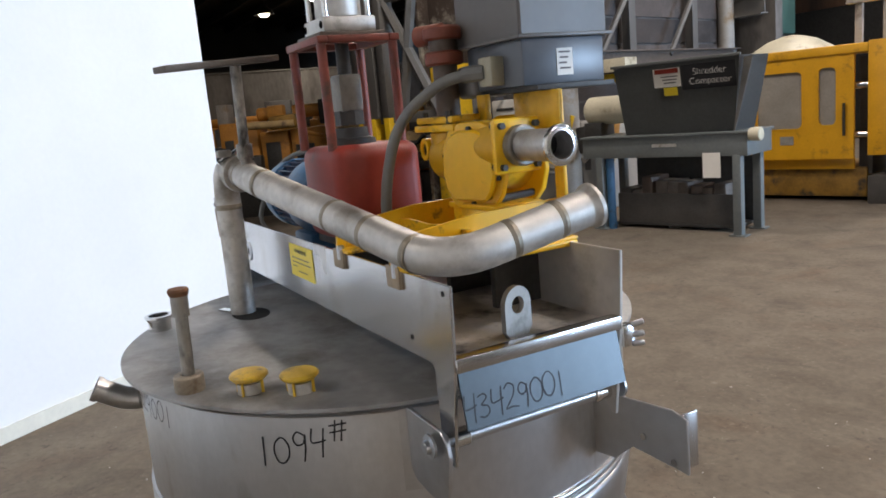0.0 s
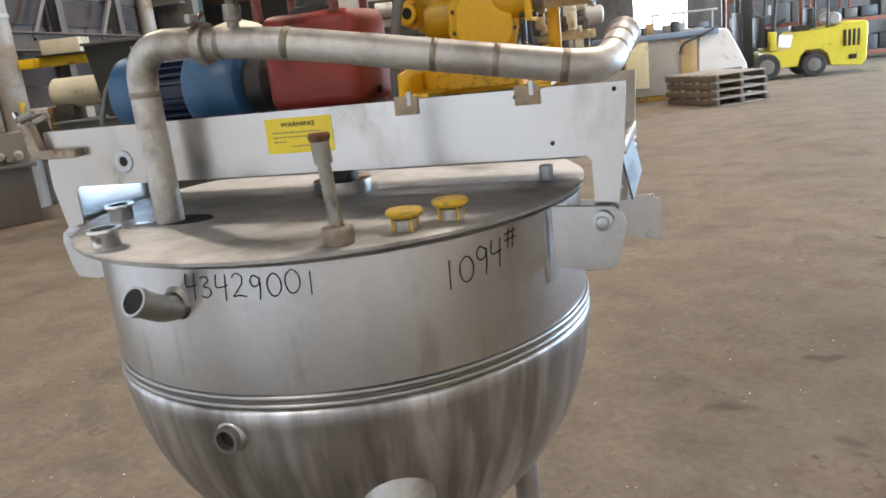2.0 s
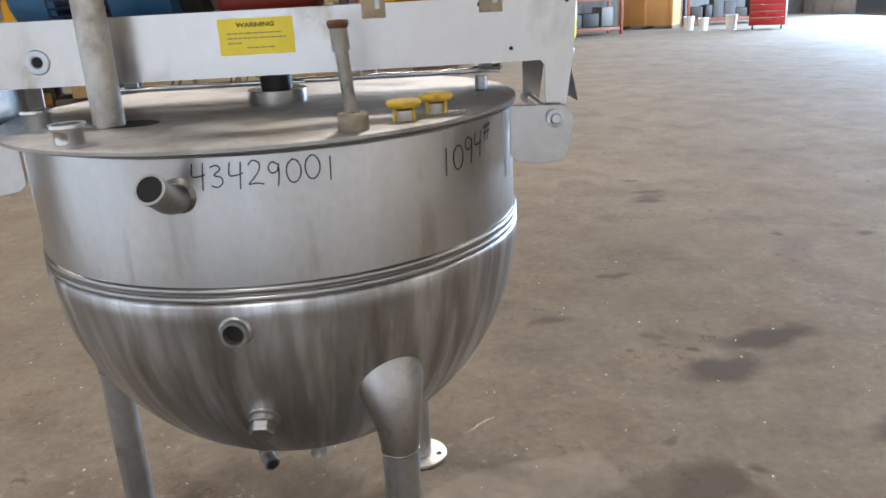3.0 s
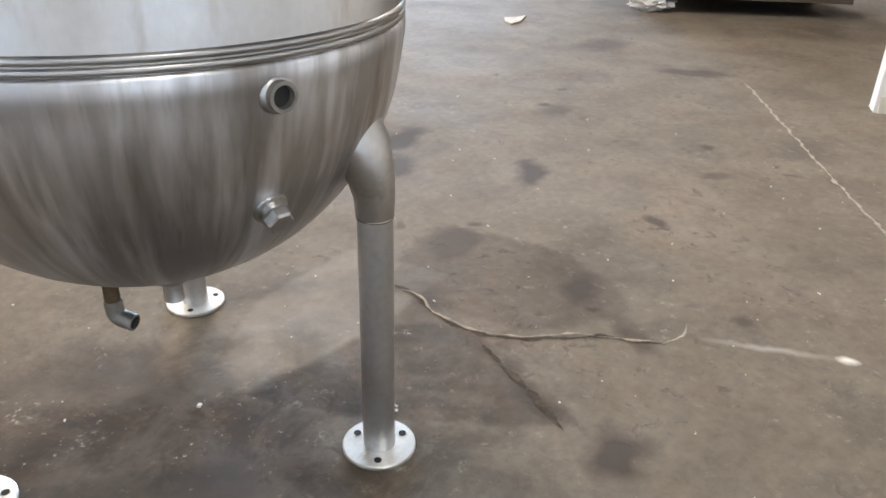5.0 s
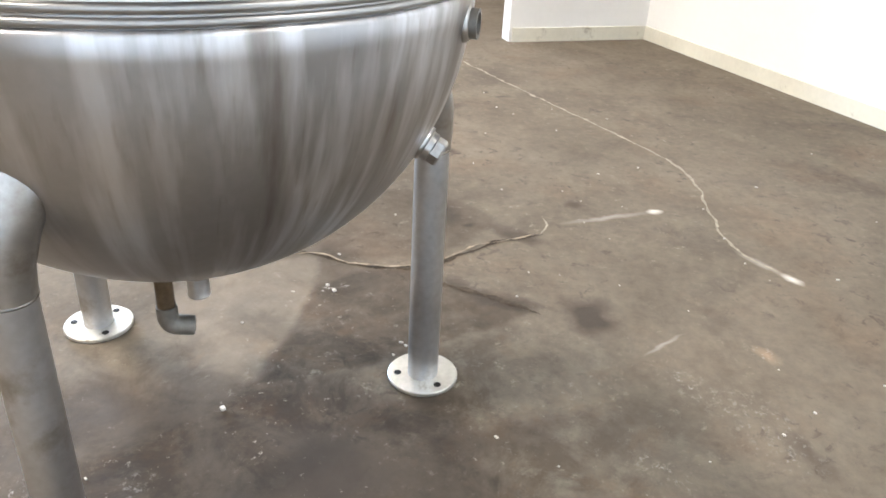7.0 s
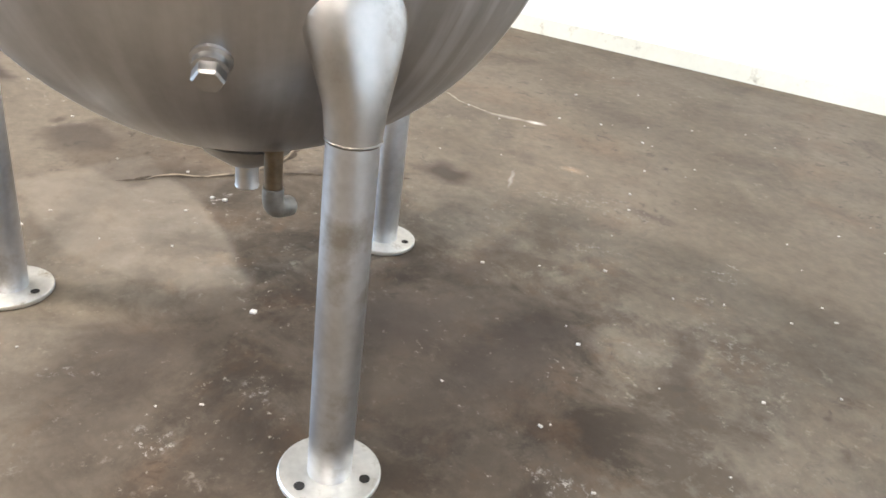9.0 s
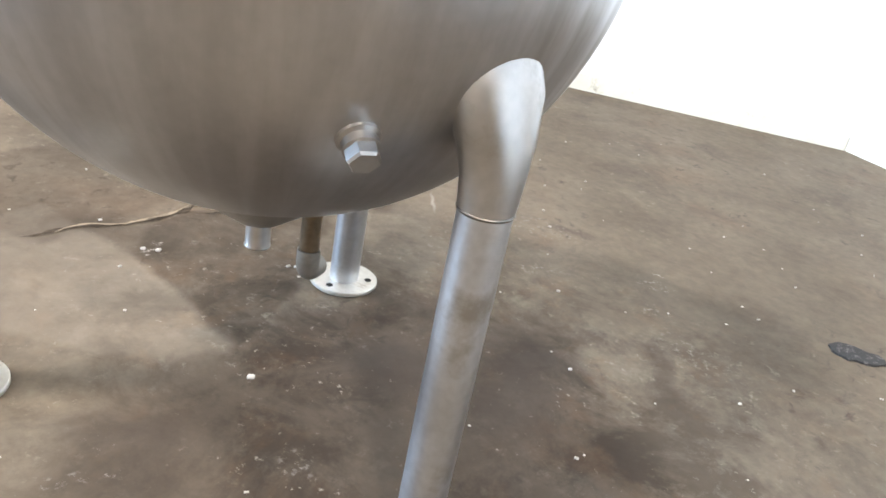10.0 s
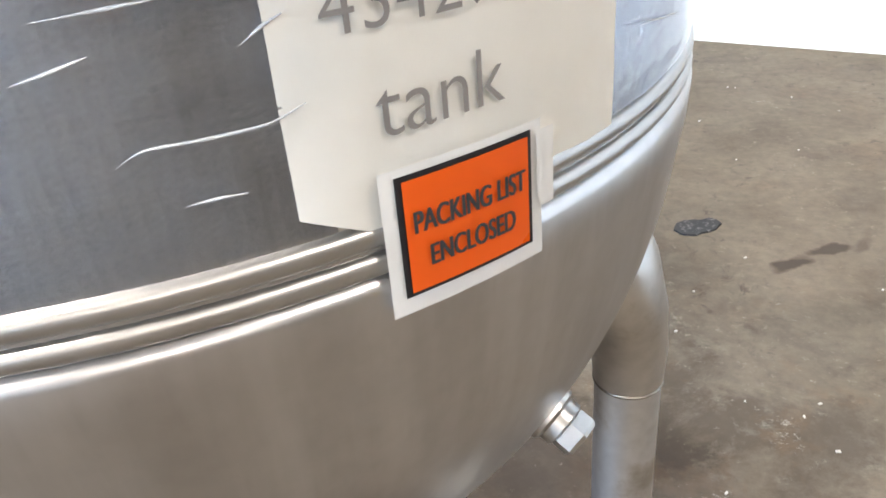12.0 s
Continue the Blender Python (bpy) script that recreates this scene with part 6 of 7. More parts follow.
part("diagonal", rod((0.25, 0.12, 3.1), (1.15, 0.12, 1.6), 0.07, seg=6), BEAM, lc)
part("diagonal", rod((0.80, 0.12, 3.1), (0.45, 0.12, 1.6), 0.07, seg=6), BEAM, lc)
part("head_beam", span((-0.15, -6.0, 3.70), (0.15, 0.0, 4.10), 0.006), BEAM, lc)

# low dark bay to the west: partition, joists and orange machines
structure("wall_5", span((-21.2, -6.0, 0), (-21.0, 16.0, 3.15)), NORTHWALL, "low grey partition wall")
structure("trim_1", span((-21.25, -6.0, 3.15), (-20.95, 16.0, 3.19)), BEAM)
structure("ceiling_2", span((-26.0, -11.0, 5.1), (-9.2, 29.0, 5.3)), ROOFMAT, "low dark roof deck over the side bay")
for k in range(30):
    y = -8.0 + 1.1 * k
    structure("trim_%d" % (k + 2), span((-25.9, y, 4.8), (-9.3, y + 0.12, 5.098)), ROOFMAT)
for k, (x, y, l, turn, h) in enumerate(((-15.4, 4.9, 3.2, 30, 1.5), (-17.0, 7.6, 3.6, 24, 1.7), (-14.2, 8.0, 2.6, 20, 1.35), (-18.5, 5.0, 3.0, 40, 1.6), (-13.0, 10.2, 2.6, 18, 1.5), (-19.3, 2.6, 3.0, 62, 1.7), (-16.2, 2.2, 2.6, 70, 1.3), (-12.7, 2.0, 3.1, 62, 1.75), (-11.2, 5.0, 2.3, 62, 1.7))):
    om = thing("orange_machine", "old orange and cream moulding machine on a dark base", "machine", x, y, 0, turn, group="old orange machines")
    rn = random.Random(k)
    part("base", span((0, 0, 0), (l, 1.0, 0.55), 0.02), IRON, om)
    xx = 0.0
    while xx < l - 0.3:
        w = rn.uniform(0.4, 0.95)
        hh = h * rn.uniform(0.68, 1.0)
        part("guard_panel", box((xx + w / 2, 0.5, 0.55 + (hh - 0.55) / 2), (w * 0.95, 0.9, hh - 0.55), 0.04), rn.choice((OLDORANGE, OLDORANGE, TAN, DARKYEL)), om)
        part("guard_window", span((xx + 0.10, 0.03, 0.80), (xx + w * rn.uniform(0.35, 0.75), 0.048, hh - rn.uniform(0.15, 0.5)), 0.01), rn.choice((IRON, MACHDARK)), om)
        xx += w
    part("barrel", rod((l * 0.4, 0.4, h + 0.06), (l * 0.95, 0.4, h + 0.06), 0.12, seg=14, bevel=0.03), OLDORANGE, om)
    part("motor", rod((0.3, -0.1, 0.3), (0.75, -0.1, 0.3), 0.17, seg=14, bevel=0.03), MACHDARK, om)
    for j in range(6):  # hoppers, tanks and pipes standing on the guards
        x0, w = rn.uniform(0.1, l - 0.5), rn.uniform(0.12, 0.4)
        part("top_part", box((x0 + w / 2, rn.uniform(0.15, 0.6), h + rn.uniform(0.0, 0.12)), (w, 0.3, rn.uniform(0.2, 0.5)), 0.03, (0, 0, rn.uniform(-15, 15))), rn.choice((OLDORANGE, DARKYEL, IRON, MACHDARK2, WHITEGRIME, RUSTYEL)), om)
    if k > 6:  # the near ones carry rams, tie bars and a hopper
        for j in range(5):
            x0, z0 = rn.uniform(0.1, l - 0.7), rn.uniform(0.7, h - 0.1)
            part("front_block", box((x0 + 0.2, -0.08, z0), (rn.uniform(0.2, 0.55), 0.3, rn.uniform(0.15, 0.45)), 0.05, (0, rn.uniform(-14, 14), 0), seg=2), rn.choice((OLDORANGE, TAN, DARKYEL, IRON, OLDORANGE)), om)
        for j in range(4):
            x0, z0 = rn.uniform(0.2, l - 0.9), rn.uniform(0.75, h)
            part("tie_bar", rod((x0, -0.22, z0), (x0 + rn.uniform(0.4, 0.9), -0.22, z0 + rn.uniform(-0.25, 0.1)), rn.uniform(0.03, 0.09), seg=12, bevel=0.01), rn.choice((IRON, OLDORANGE, MACHDARK, TAN)), om)
        part("hose", sweep(bend([(0.4, -0.2, 0.3), (0.5, -0.35, 0.9), (1.0, -0.3, 1.3), (1.4, -0.1, 0.8)], 0.2), 0.03, 8), IRON, om)
    for j in range(3):
        x0 = rn.uniform(0.1, l - 0.6)
        part("front_pipe", rod((x0, -0.06, rn.uniform(0.4, 0.9)), (x0 + rn.uniform(0.2, 0.6), -0.06, rn.uniform(0.5, 1.2)), 0.035, seg=8), rn.choice((IRON, OLDORANGE, MACHDARK)), om)
# grimy inner wall behind the yellow machines with ducts, brown sheets above
gw = structure("wall_6", span((-14.5, 12.6, 0), (-8.75, 12.8, ROOF)), NORTHWALL, "grimy grey inner wall with pipes")
structure("wall_7", span((-15.5, 19.0, 3.35), (3.5, 19.2, ROOF)), BROWNWALL, "brown sheet cladding above the machines")
structure("wall_8", span((-15.5, 19.02, 0.0), (-1.6, 19.18, 3.348)), IRON, "dark lower wall")
for k, (x, r, mat) in enumerate(((-13.2, 0.22, PALEGREY), (-12.1, 0.30, BEAM), (-11.2, 0.32, PALEGREY), (-10.3, 0.18, MACHDARK), (-9.6, 0.16, WHITEGRIME))):
    dt = thing("duct", "grimy vertical sheet metal duct against the wall", "duct", x, 12.2, 0, 0, group="vertical ducts")
    part("tube", rod((0, 0, 0.0), (0, 0, ROOF - 0.02), r, seg=18), mat, dt)
    for z in (2.2, 4.4, 6.6):
        part("joint_ring", rod((0, 0, z), (0, 0, z + 0.06), r + 0.02, seg=18), mat, dt)
for k, (z, d) in enumerate(((2.9, 0.3), (4.6, 0.25), (6.2, 0.3))):
    bmx = thing("wall_beam", "grey horizontal steel beam across the grimy wall", "beam", -14.4, 12.35, z, 0, group="wall beams")
    part("web", span((0, 0, 0), (5.6, 0.03, d), 0.003), BEAM, bmx)
    part("flange", span((0, -0.1, d), (5.6, 0.1, d + 0.03), 0.003), BEAM, bmx)
    part("flange", span((0, -0.1, -0.03), (5.6, 0.1, 0), 0.003), BEAM, bmx)
for k in range(2):
    br = thing("wall_brace", "grey diagonal steel brace on the grimy wall", "brace", -13.6 + 2.3 * k, 12.05, 0, 0, group="wall braces")
    part("bar", rod((0, 0, 3.0), (1.9, 0, 6.1), 0.07, seg=6), BEAM, br)
# cladding wall running back from the brown column
WX, WY, WT = -7.75, 5.25, 106.0
wm9 = pose(WX, WY, 0, 0, 0, WT)
bm = bmesh.new()
bmesh.ops.create_cube(bm, size=1, matrix=wm9 @ pose(3.8, 0.1, ROOF / 2) @ Matrix.Diagonal((7.6, 0.12, ROOF, 1)))
w9 = structure("wall_9", bm, NORTHWALL, "grimy boarded inner wall")
rn = random.Random(12)
for k in range(16):
    z0 = 0.45 * k + 0.2
    bm = bmesh.new()
    bmesh.ops.create_cube(bm, size=1, matrix=wm9 @ pose(3.8, 0.02, z0 + 0.2, rn.uniform(-1.5, 1.5), 0, 0) @ Matrix.Diagonal((7.5, 0.03, 0.41, 1)))
    part("board", bm, CLADDING, w9, smooth=False)
for k in range(3):
    st = thing("wall_stud", "grey steel stud standing against the boarded wall", "stud", *(wm9 @ Vector((1.3 + 2.2 * k, -0.10, 0)))[:], WT, group="wall studs")
    part("web", span((-0.03, -0.12, 0), (0.03, 0.05, ROOF - 0.01), 0.004), BEAM, st)
    part("flange", span((-0.10, -0.14, 0), (0.10, -0.12, ROOF - 0.01), 0.003), BEAM, st)
for k in range(3):
    br = thing("wall_brace", "grey diagonal steel brace across the boarded wall", "brace", *(wm9 @ Vector((0.2 + 2.2 * k, -0.30, 0)))[:], WT, group="wall braces")
    part("bar", rod((0, 0, 2.2), (2.0, 0, 4.5), 0.05, seg=6), BEAM, br)
for k, z in enumerate((2.05, 4.5)):
    gb = thing("wall_girt", "brown steel beam fixed along the boarded wall", "beam", *(wm9 @ Vector((0.1, -0.30, z)))[:], WT, group="wall girts")
    part("web", span((0, -0.01, 0), (7.2, 0.02, 0.22), 0.003), RUSTDARK, gb)
    part("flange", span((0, -0.09, 0.22), (7.2, 0.10, 0.245), 0.003), RUSTDARK, gb)
    part("flange", span((0, -0.09, -0.025), (7.2, 0.10, 0), 0.003), RUSTDARK, gb)
sd = thing("stack_duct", "pale grimy round duct standing against the boarded wall", "duct", *(wm9 @ Vector((1.05, -0.55, 0)))[:], WT)
part("tube", rod((0, 0, 0), (0, 0, ROOF - 0.01), 0.19, seg=20), WHITEGRIME, sd)
for z in (2.4, 4.2, 6.0):
    part("joint_ring", rod((0, 0, z), (0, 0, z + 0.05), 0.205, seg=20), PALEGREY, sd)
bcol = thing("wall_column", "dark brown steel column before the boarded wall", "column", *(wm9 @ Vector((0.62, -0.40, 0)))[:], WT)
part("web", span((-0.15, -0.02, 0), (0.15, 0.02, ROOF - 0.01), 0.003), RUSTDARK, bcol)
for x in (-0.17, 0.15):
    part("flange", span((x, -0.14, 0), (x + 0.02, 0.14, ROOF - 0.01), 0.003), RUSTDARK, bcol)
gp = thing("grey_press", "grey press with pale slotted plates and shiny fittings by the wall", "machine", -7.25, 4.62, 0, 50)
part("body", span((0.0, 0.0, 0.0), (1.15, 0.45, 1.05), 0.02), MACHDARK2, gp)
part("head", span((0.30, 0.02, 1.05), (0.98, 0.40, 1.66), 0.03), PALEGREY, gp, "pale grey press head")
part("side_column", span((0.04, 0.05, 1.05), (0.22, 0.35, 1.78), 0.02), BEAM, gp)
rn = random.Random(21)
for j in range(2):
    for k in range(5):
        z = 1.14 + 0.095 * k
        part("slot", span((0.36 + 0.32 * j, 0.008, z), (0.58 + 0.32 * j, 0.021, z + 0.035), 0.003), BLACKIN if (j + k) % 3 else WHITEMET, gp)
for k in range(12):
    x, z = 0.02 + 0.093 * k, rn.uniform(0.8, 1.25) if k < 4 else rn.uniform(0.75, 1.02)
    part("fitting", rod((x, -0.10, z), (x + rn.uniform(-0.03, 0.05), 0.01, z + 0.02), rn.uniform(0.02, 0.055), seg=10, bevel=0.006), rn.choice((BRIGHT, ALU, IRON, WHITEMET)), gp)
part("tray", span((-0.05, -0.18, 0.66), (1.2, 0.0, 0.70), 0.004), BEAM, gp)
part("top_motor", rod((0.45, 0.2, 1.74), (0.85, 0.2, 1.74), 0.10, seg=16, bevel=0.02), MACHDARK, gp)
part("pipe", sweep(bend([(0.12, 0.0, 1.1), (0.12, -0.05, 1.6), (0.4, -0.05, 1.72), (0.5, 0.1, 1.72)], 0.08), 0.02, 8), IRON, gp)
gt = thing("green_tank", "dark green sheet metal tank on a frame by the wall", "tank", -10.85, 13.7, 0, 16)
part("tank", span((0, 0, 2.55), (1.15, 0.9, 3.45), 0.05), DARKGREEN, gt)
for k in range(3):
    part("tank_rib", span((-0.01, -0.02, 2.72 + 0.25 * k), (1.16, 0.0, 2.75 + 0.25 * k), 0.004), DARKGREEN, gt)
for x in (0.1, 1.05):
    part("leg", span((x - 0.05, 0.3, 0), (x + 0.05, 0.4, 2.56), 0.004), IRON, gt)
mk = thing("old_press", "grey machine with small plates and pipes behind the kettle", "machine", -7.15, 6.45, 0, 16)
part("body", span((-0.9, 0.2, 0.0), (0.3, 0.9, 1.25), 0.02), PALEGREY, mk)
for k in range(5):
    part("fin_plate", span((-0.8 + 0.16 * k, 0.18, 0.55), (-0.70 + 0.16 * k, 0.2, 1.1), 0.004), WHITEMET if k % 2 else MACHDARK, mk)
part("cross_beam", span((-0.6, 0.1, 1.76), (1.0, 0.2, 1.88), 0.006), SAFEYEL, mk)
part("beam_leg", span((-0.58, 0.1, 0.0), (-0.44, 0.2, 1.76), 0.004), SAFEYEL, mk)
for k in range(6):
    part("yellow_link", box((-0.75 + 0.24 * k, 0.02, 1.0 + 0.11 * (k % 3)), (0.16, 0.14, 0.30 + 0.08 * (k % 2)), 0.02, (0, 8 * (k % 3) - 8, 0)), (DARKYEL, RUSTYEL, SAFEYEL, IRON)[k % 4], mk)
    part("valve", rod((-0.72 + 0.24 * k, -0.09, 0.72), (-0.70 + 0.24 * k, 0.05, 0.80), 0.05, seg=10, bevel=0.01), (ALU, IRON, CREAM)[k % 3], mk)
part("cream_box", span((0.2, 0.0, 1.90), (0.7, 0.3, 2.08), 0.01), CREAM, mk)
part("box_shelf", span((0.1, 0.02, 1.88), (0.8, 0.28, 1.90), 0.003), IRON, mk)
for lx, ly in LAMPS:
    if ly > 3 and lx > -9:
        fx = thing("bay_light", "high bay light hanging from the roof", "light", lx, ly, ROOF - 0.9, 0, group="bay lights")
        part("housing", lathe([(0.10, 0.4), (0.14, 0.25), (0.34, 0.06), (0.36, 0.0), (0.34, 0.01), (0.1, 0.3)], 20), PALEGREY, fx)
        part("cord", rod((0, 0, 0.4), (0, 0, 0.9), 0.012, seg=6), IRON, fx)
for x, y, z in LOW_LAMPS:
    lp = thing("low_lamp", "glowing round lamp under the low dark roof", "lamp", x, y, z, 0, group="lamps under the low roof")
    part("shade", lathe([(0.05, 0.25), (0.1, 0.2), (0.26, 0.0), (0.24, 0.01), (0.05, 0.18)], 20), IRON, lp)
    part("bulb", lathe([(0, -0.05), (0.09, -0.04), (0.13, 0.02), (0, 0.03)], 20), GLOW, lp, "bright glowing lens")
    part("cord", rod((0, 0, 0.25), (0, 0, 5.12 - z), 0.012, seg=6), IRON, lp)
ch = thing("chain_hook", "steel lifting ring hanging on a chain", "hook", -1.11, 0.35, 2.17, 0)
part("ring", lathe([(0.026, 0), (0.033, 0.007), (0.040, 0), (0.033, -0.007)], 20, m=pose(0, 0, 0, 60, 0, 20), close=True), BRIGHT, ch)
part("chain", rod((0, 0, 0.035), (0, 0, ROOF - 2.17), 0.007, seg=8), LEGSTEEL, ch)
part("shackle", sweep(bend([(-0.02, 0, 0.03), (-0.022, 0, 0.085), (0.022, 0, 0.085), (0.02, 0, 0.03)], 0.02), 0.007, 8), BRIGHT, ch)

# bright daylight outside the north door
DAYGLOW = bpy.data.materials.new("outdoor_daylight")
DAYGLOW.use_nodes = True
DAYGLOW.node_tree.nodes["Principled BSDF"].inputs["Emission Color"].default_value = (1.0, 1.0, 0.95, 1)
DAYGLOW.node_tree.nodes["Principled BSDF"].inputs["Emission Strength"].default_value = 5.0
structure("backdrop", span((-3.5, NORTH_Y + 3.0, 0.0), (3.5, NORTH_Y + 3.1, 5.0)), DAYGLOW, "white daylight outside the open door")

# floor marks: pale scratches and cracks as thin uneven ribbons
def ribbon(points, w0, w1, seed, z=0.0015):
    rnd = random.Random(seed)
    pts = bend([(x, y, z) for x, y in points], 0.25, 5)
    full = []
    for a, b in zip(pts, pts[1:]):
        k = max(1, int((b - a).length / 0.009))
        full += [a.lerp(b, j / k) for j in range(k)]
    full.append(pts[-1])
    bm = bmesh.new()
    rows = []
    for k, p in enumerate(full):
        d = (full[min(k + 1, len(full) - 1)] - full[max(k - 1, 0)]).normalized()
        ends = min(1.0, (k + 0.3) * 0.009 / 0.06, (len(full) - k - 0.7) * 0.009 / 0.06)
        w = (w0 + (w1 - w0) * k / len(full)) * ends * max(0.15, 0.75 + 1.1 * noise.noise(p * 24 + Vector((0, 0, seed))) + rnd.uniform(-0.25, 0.25))
        q = p + Vector((-d.y, d.x, 0)) * (0.012 * noise.noise(p * 14 + Vector((0, 0, seed + 5))) + rnd.uniform(-0.0015, 0.0015))
        rows.append((bm.verts.new((q.x - d.y * w, q.y + d.x * w, z)), bm.verts.new((q.x + d.y * w, q.y - d.x * w, z))))
    for a, b in zip(rows, rows[1:]):
        bm.faces.new((a[0], a[1], b[1], b[0]))
    return bm


floor_ob = bpy.data.objects["floor"]
for name, pts, w0, w1, mat in (
    ("scratch", [(3.97, 0.42), (3.24, -0.14), (2.66, -0.58), (2.26, -0.90), (1.98, -1.11), (1.83, -1.205), (1.62, -1.25), (1.35, -1.258), (1.18, -1.27), (1.06, -1.325), (0.96, -1.415)], 0.008, 0.006, SCRATCH),
    ("crack", [(0.74, 0.13), (0.75, 0.01), (0.718, -0.09), (0.708, -0.185), (0.738, -0.31), (0.81, -0.395), (0.87, -0.44), (0.96, -0.525), (1.065, -0.67)], 0.010, 0.008, CRACKDIRT),
    ("crack", [(0.70, -0.29), (0.665, -0.40), (0.635, -0.50), (0.605, -0.59), (0.565, -0.69)], 0.006, 0.016, CRACKDIRT),
    ("crack", [(1.05, -0.66), (1.11, -0.685), (1.16, -0.68), (1.20, -0.672)], 0.005, 0.003, SCRATCH),
    ("scratch", [(0.40, 0.515), (0.513, 0.614)], 0.004, 0.008, SCRATCH),
):
    tagged(part(name, ribbon(pts, w0, w1, len(pts)), mat, floor_ob, smooth=False))
for pts in ([(0.735, 0.06), (0.752, 0.0), (0.722, -0.085), (0.714, -0.185), (0.745, -0.305), (0.815, -0.385), (0.875, -0.432), (0.965, -0.515)], [(0.95, -0.515), (1.06, -0.662)]):
    tagged(part("crack_edge", ribbon(pts, 0.006, 0.004, 4 + len(pts), 0.003), CRACKEDGE, floor_ob, smooth=False))
rubber = thing("floor_scrap", "flattened dark rubber scrap on the concrete floor", "scrap", -0.727, -1.379, 0, 30)
rnd = random.Random(3)
part("scrap", slab([(0.075 * rnd.uniform(0.75, 1.2) * math.cos(a), 0.042 * rnd.uniform(0.75, 1.2) * math.sin(a)) for a in (2 * math.pi * k / 18 for k in range(18))], 0.006, pose(0, 0, 0.0)), RUBBER, rubber)
card = thing("floor_scrap", "crumpled pale cardboard scrap lying on the floor", "scrap", 4.45, 2.62, 0, 20)
part("scrap", slab([(-0.2, -0.04), (-0.05, -0.07), (0.2, -0.03), (0.08, 0.03), (0.03, 0.10), (-0.1, 0.05)], 0.012, pose(0, 0, 0)), CARD, card)
bits = bmesh.new()
rnd = random.Random(8)
for x, y, s in ((0.011, -0.018, 0.011), (0.576, -0.086, 0.009), (0.552, -0.113, 0.010), (-0.63, -0.86, 0.006), (0.335, -0.36, 0.007), (-0.33, -0.62, 0.007)):
    box((x, y, s * 0.3), (s * 1.3, s, s * 0.7), s * 0.2, (0, 8, 40), bm=bits, seg=1)
for k in range(260):
    a, d = rnd.uniform(0, 6.283), 0.25 + 2.6 * rnd.random() ** 0.7
    s = rnd.uniform(0.002, 0.0055)
    box((d * math.cos(a), d * math.sin(a), s * 0.3), (s * rnd.uniform(1, 2.4), s, s * 0.6), 0, (0, 0, rnd.uniform(0, 90)), bm=bits)
tagged(part("floor_grit", bits, GRIT, None, "pale chips of grit scattered on the floor", smooth=False), "pale chips of grit scattered on the floor", "grit", kind="stuff")

# shredder on a table
sh = thing("shredder", "dark grey shredder hopper on a steel table with a black sign", "shredder", -5.72, 5.49, 0, 16)
bm = bmesh.new()
lo = [(0.36, 0.02), (1.66, 0.02), (1.66, 0.52), (0.36, 0.52)]
hi = [(0.30, -0.10), (1.78, -0.10), (1.78, 0.62), (0.30, 0.62)]
vl = [bm.verts.new((x, y, 1.12)) for x, y in lo]
vh = [bm.verts.new((x, y, 1.89)) for x, y in hi]
for k in range(4):
    bm.faces.new((vl[k], vl[(k + 1) % 4], vh[(k + 1) % 4], vh[k]))
bmesh.ops.solidify(bm, geom=bm.faces[:], thickness=0.02)
part("hopper", bm, SHRED, sh, "flared dark grey sheet hopper")
part("hopper_rim", span((0.28, -0.13, 1.885), (1.8, -0.10, 1.915), 0.004), SHRED, sh)
part("gusset", slab([(0, 0), (0.02, 0), (0.22, 0.75), (0.13, 0.75)], 0.015, pose(1.67, -0.02, 1.12) @ XZ), BEAM, sh)
part("table_frame", span((-0.22, -0.04, 0.86), (1.82, 0.58, 1.10), 0.006), SHRED2, sh)
part("table_edge", span((-0.24, -0.07, 1.095), (1.84, 0.60, 1.118), 0.004), SHRED2, sh)
for x, y in ((0.0, 0.0), (1.70, 0.0), (0.0, 0.5), (1.70, 0.5)):
    leg = part("leg", span((x - 0.045, y - 0.045, 0.0), (x + 0.045, y + 0.045, 0.87), 0.004), SHRED2, sh)
    part("foot", span((x - 0.09, y - 0.07, 0.0), (x + 0.09, y + 0.07, 0.015), 0.002), SHRED2, leg)
part("end_roller", rod((1.84, -0.02, 1.08), (1.96, -0.02, 1.08), 0.07, seg=20, bevel=0.01), CREAM, sh)
tilt = lambda z: 0.02 - 0.12 * (z - 1.12) / 0.77
def on_hopper(cx, cz, lift):
    return lambda u, v, w: Vector((cx + u, tilt(cz + v) - 0.022 - lift, cz + v))
def panel(cx, cz, sx, sz, lift):
    b = bmesh.new()
    vs = [b.verts.new(on_hopper(cx, cz, lift)(u * sx / 2, v * sz / 2, 0)) for u, v in ((-1, -1), (1, -1), (1, 1), (-1, 1))]
    b.faces.new(vs)
    bmesh.ops.solidify(b, geom=b.faces[:], thickness=0.003)
    return b
sign = part("name_sign", panel(1.44, 1.715, 0.60, 0.26, 0.006), INK, sh, "black sign lettered Shredder Compactor")
part("letters", mapped(text_bm("Shredder", 0.10, 0, -0.002), on_hopper(1.46, 1.765, 0.012)), PAPER, sign)
part("letters", mapped(text_bm("Compactor", 0.10, 0, -0.002), on_hopper(1.46, 1.665, 0.012)), PAPER, sign)
danger = part("danger_sign", panel(0.97, 1.73, 0.32, 0.20, 0.006), PAPER, sh, "white sign with a red band")
part("red_band", panel(0.97, 1.80, 0.28, 0.05, 0.010), REDPAINT, danger)
for k in range(3):
    part("print_bar", panel(1.0, 1.74 - 0.033 * k, 0.2 - 0.03 * k, 0.012, 0.010), GREYTEXT, danger)
part("yellow_note", panel(1.0, 1.58, 0.16, 0.09, 0.006), STICKER, sh)
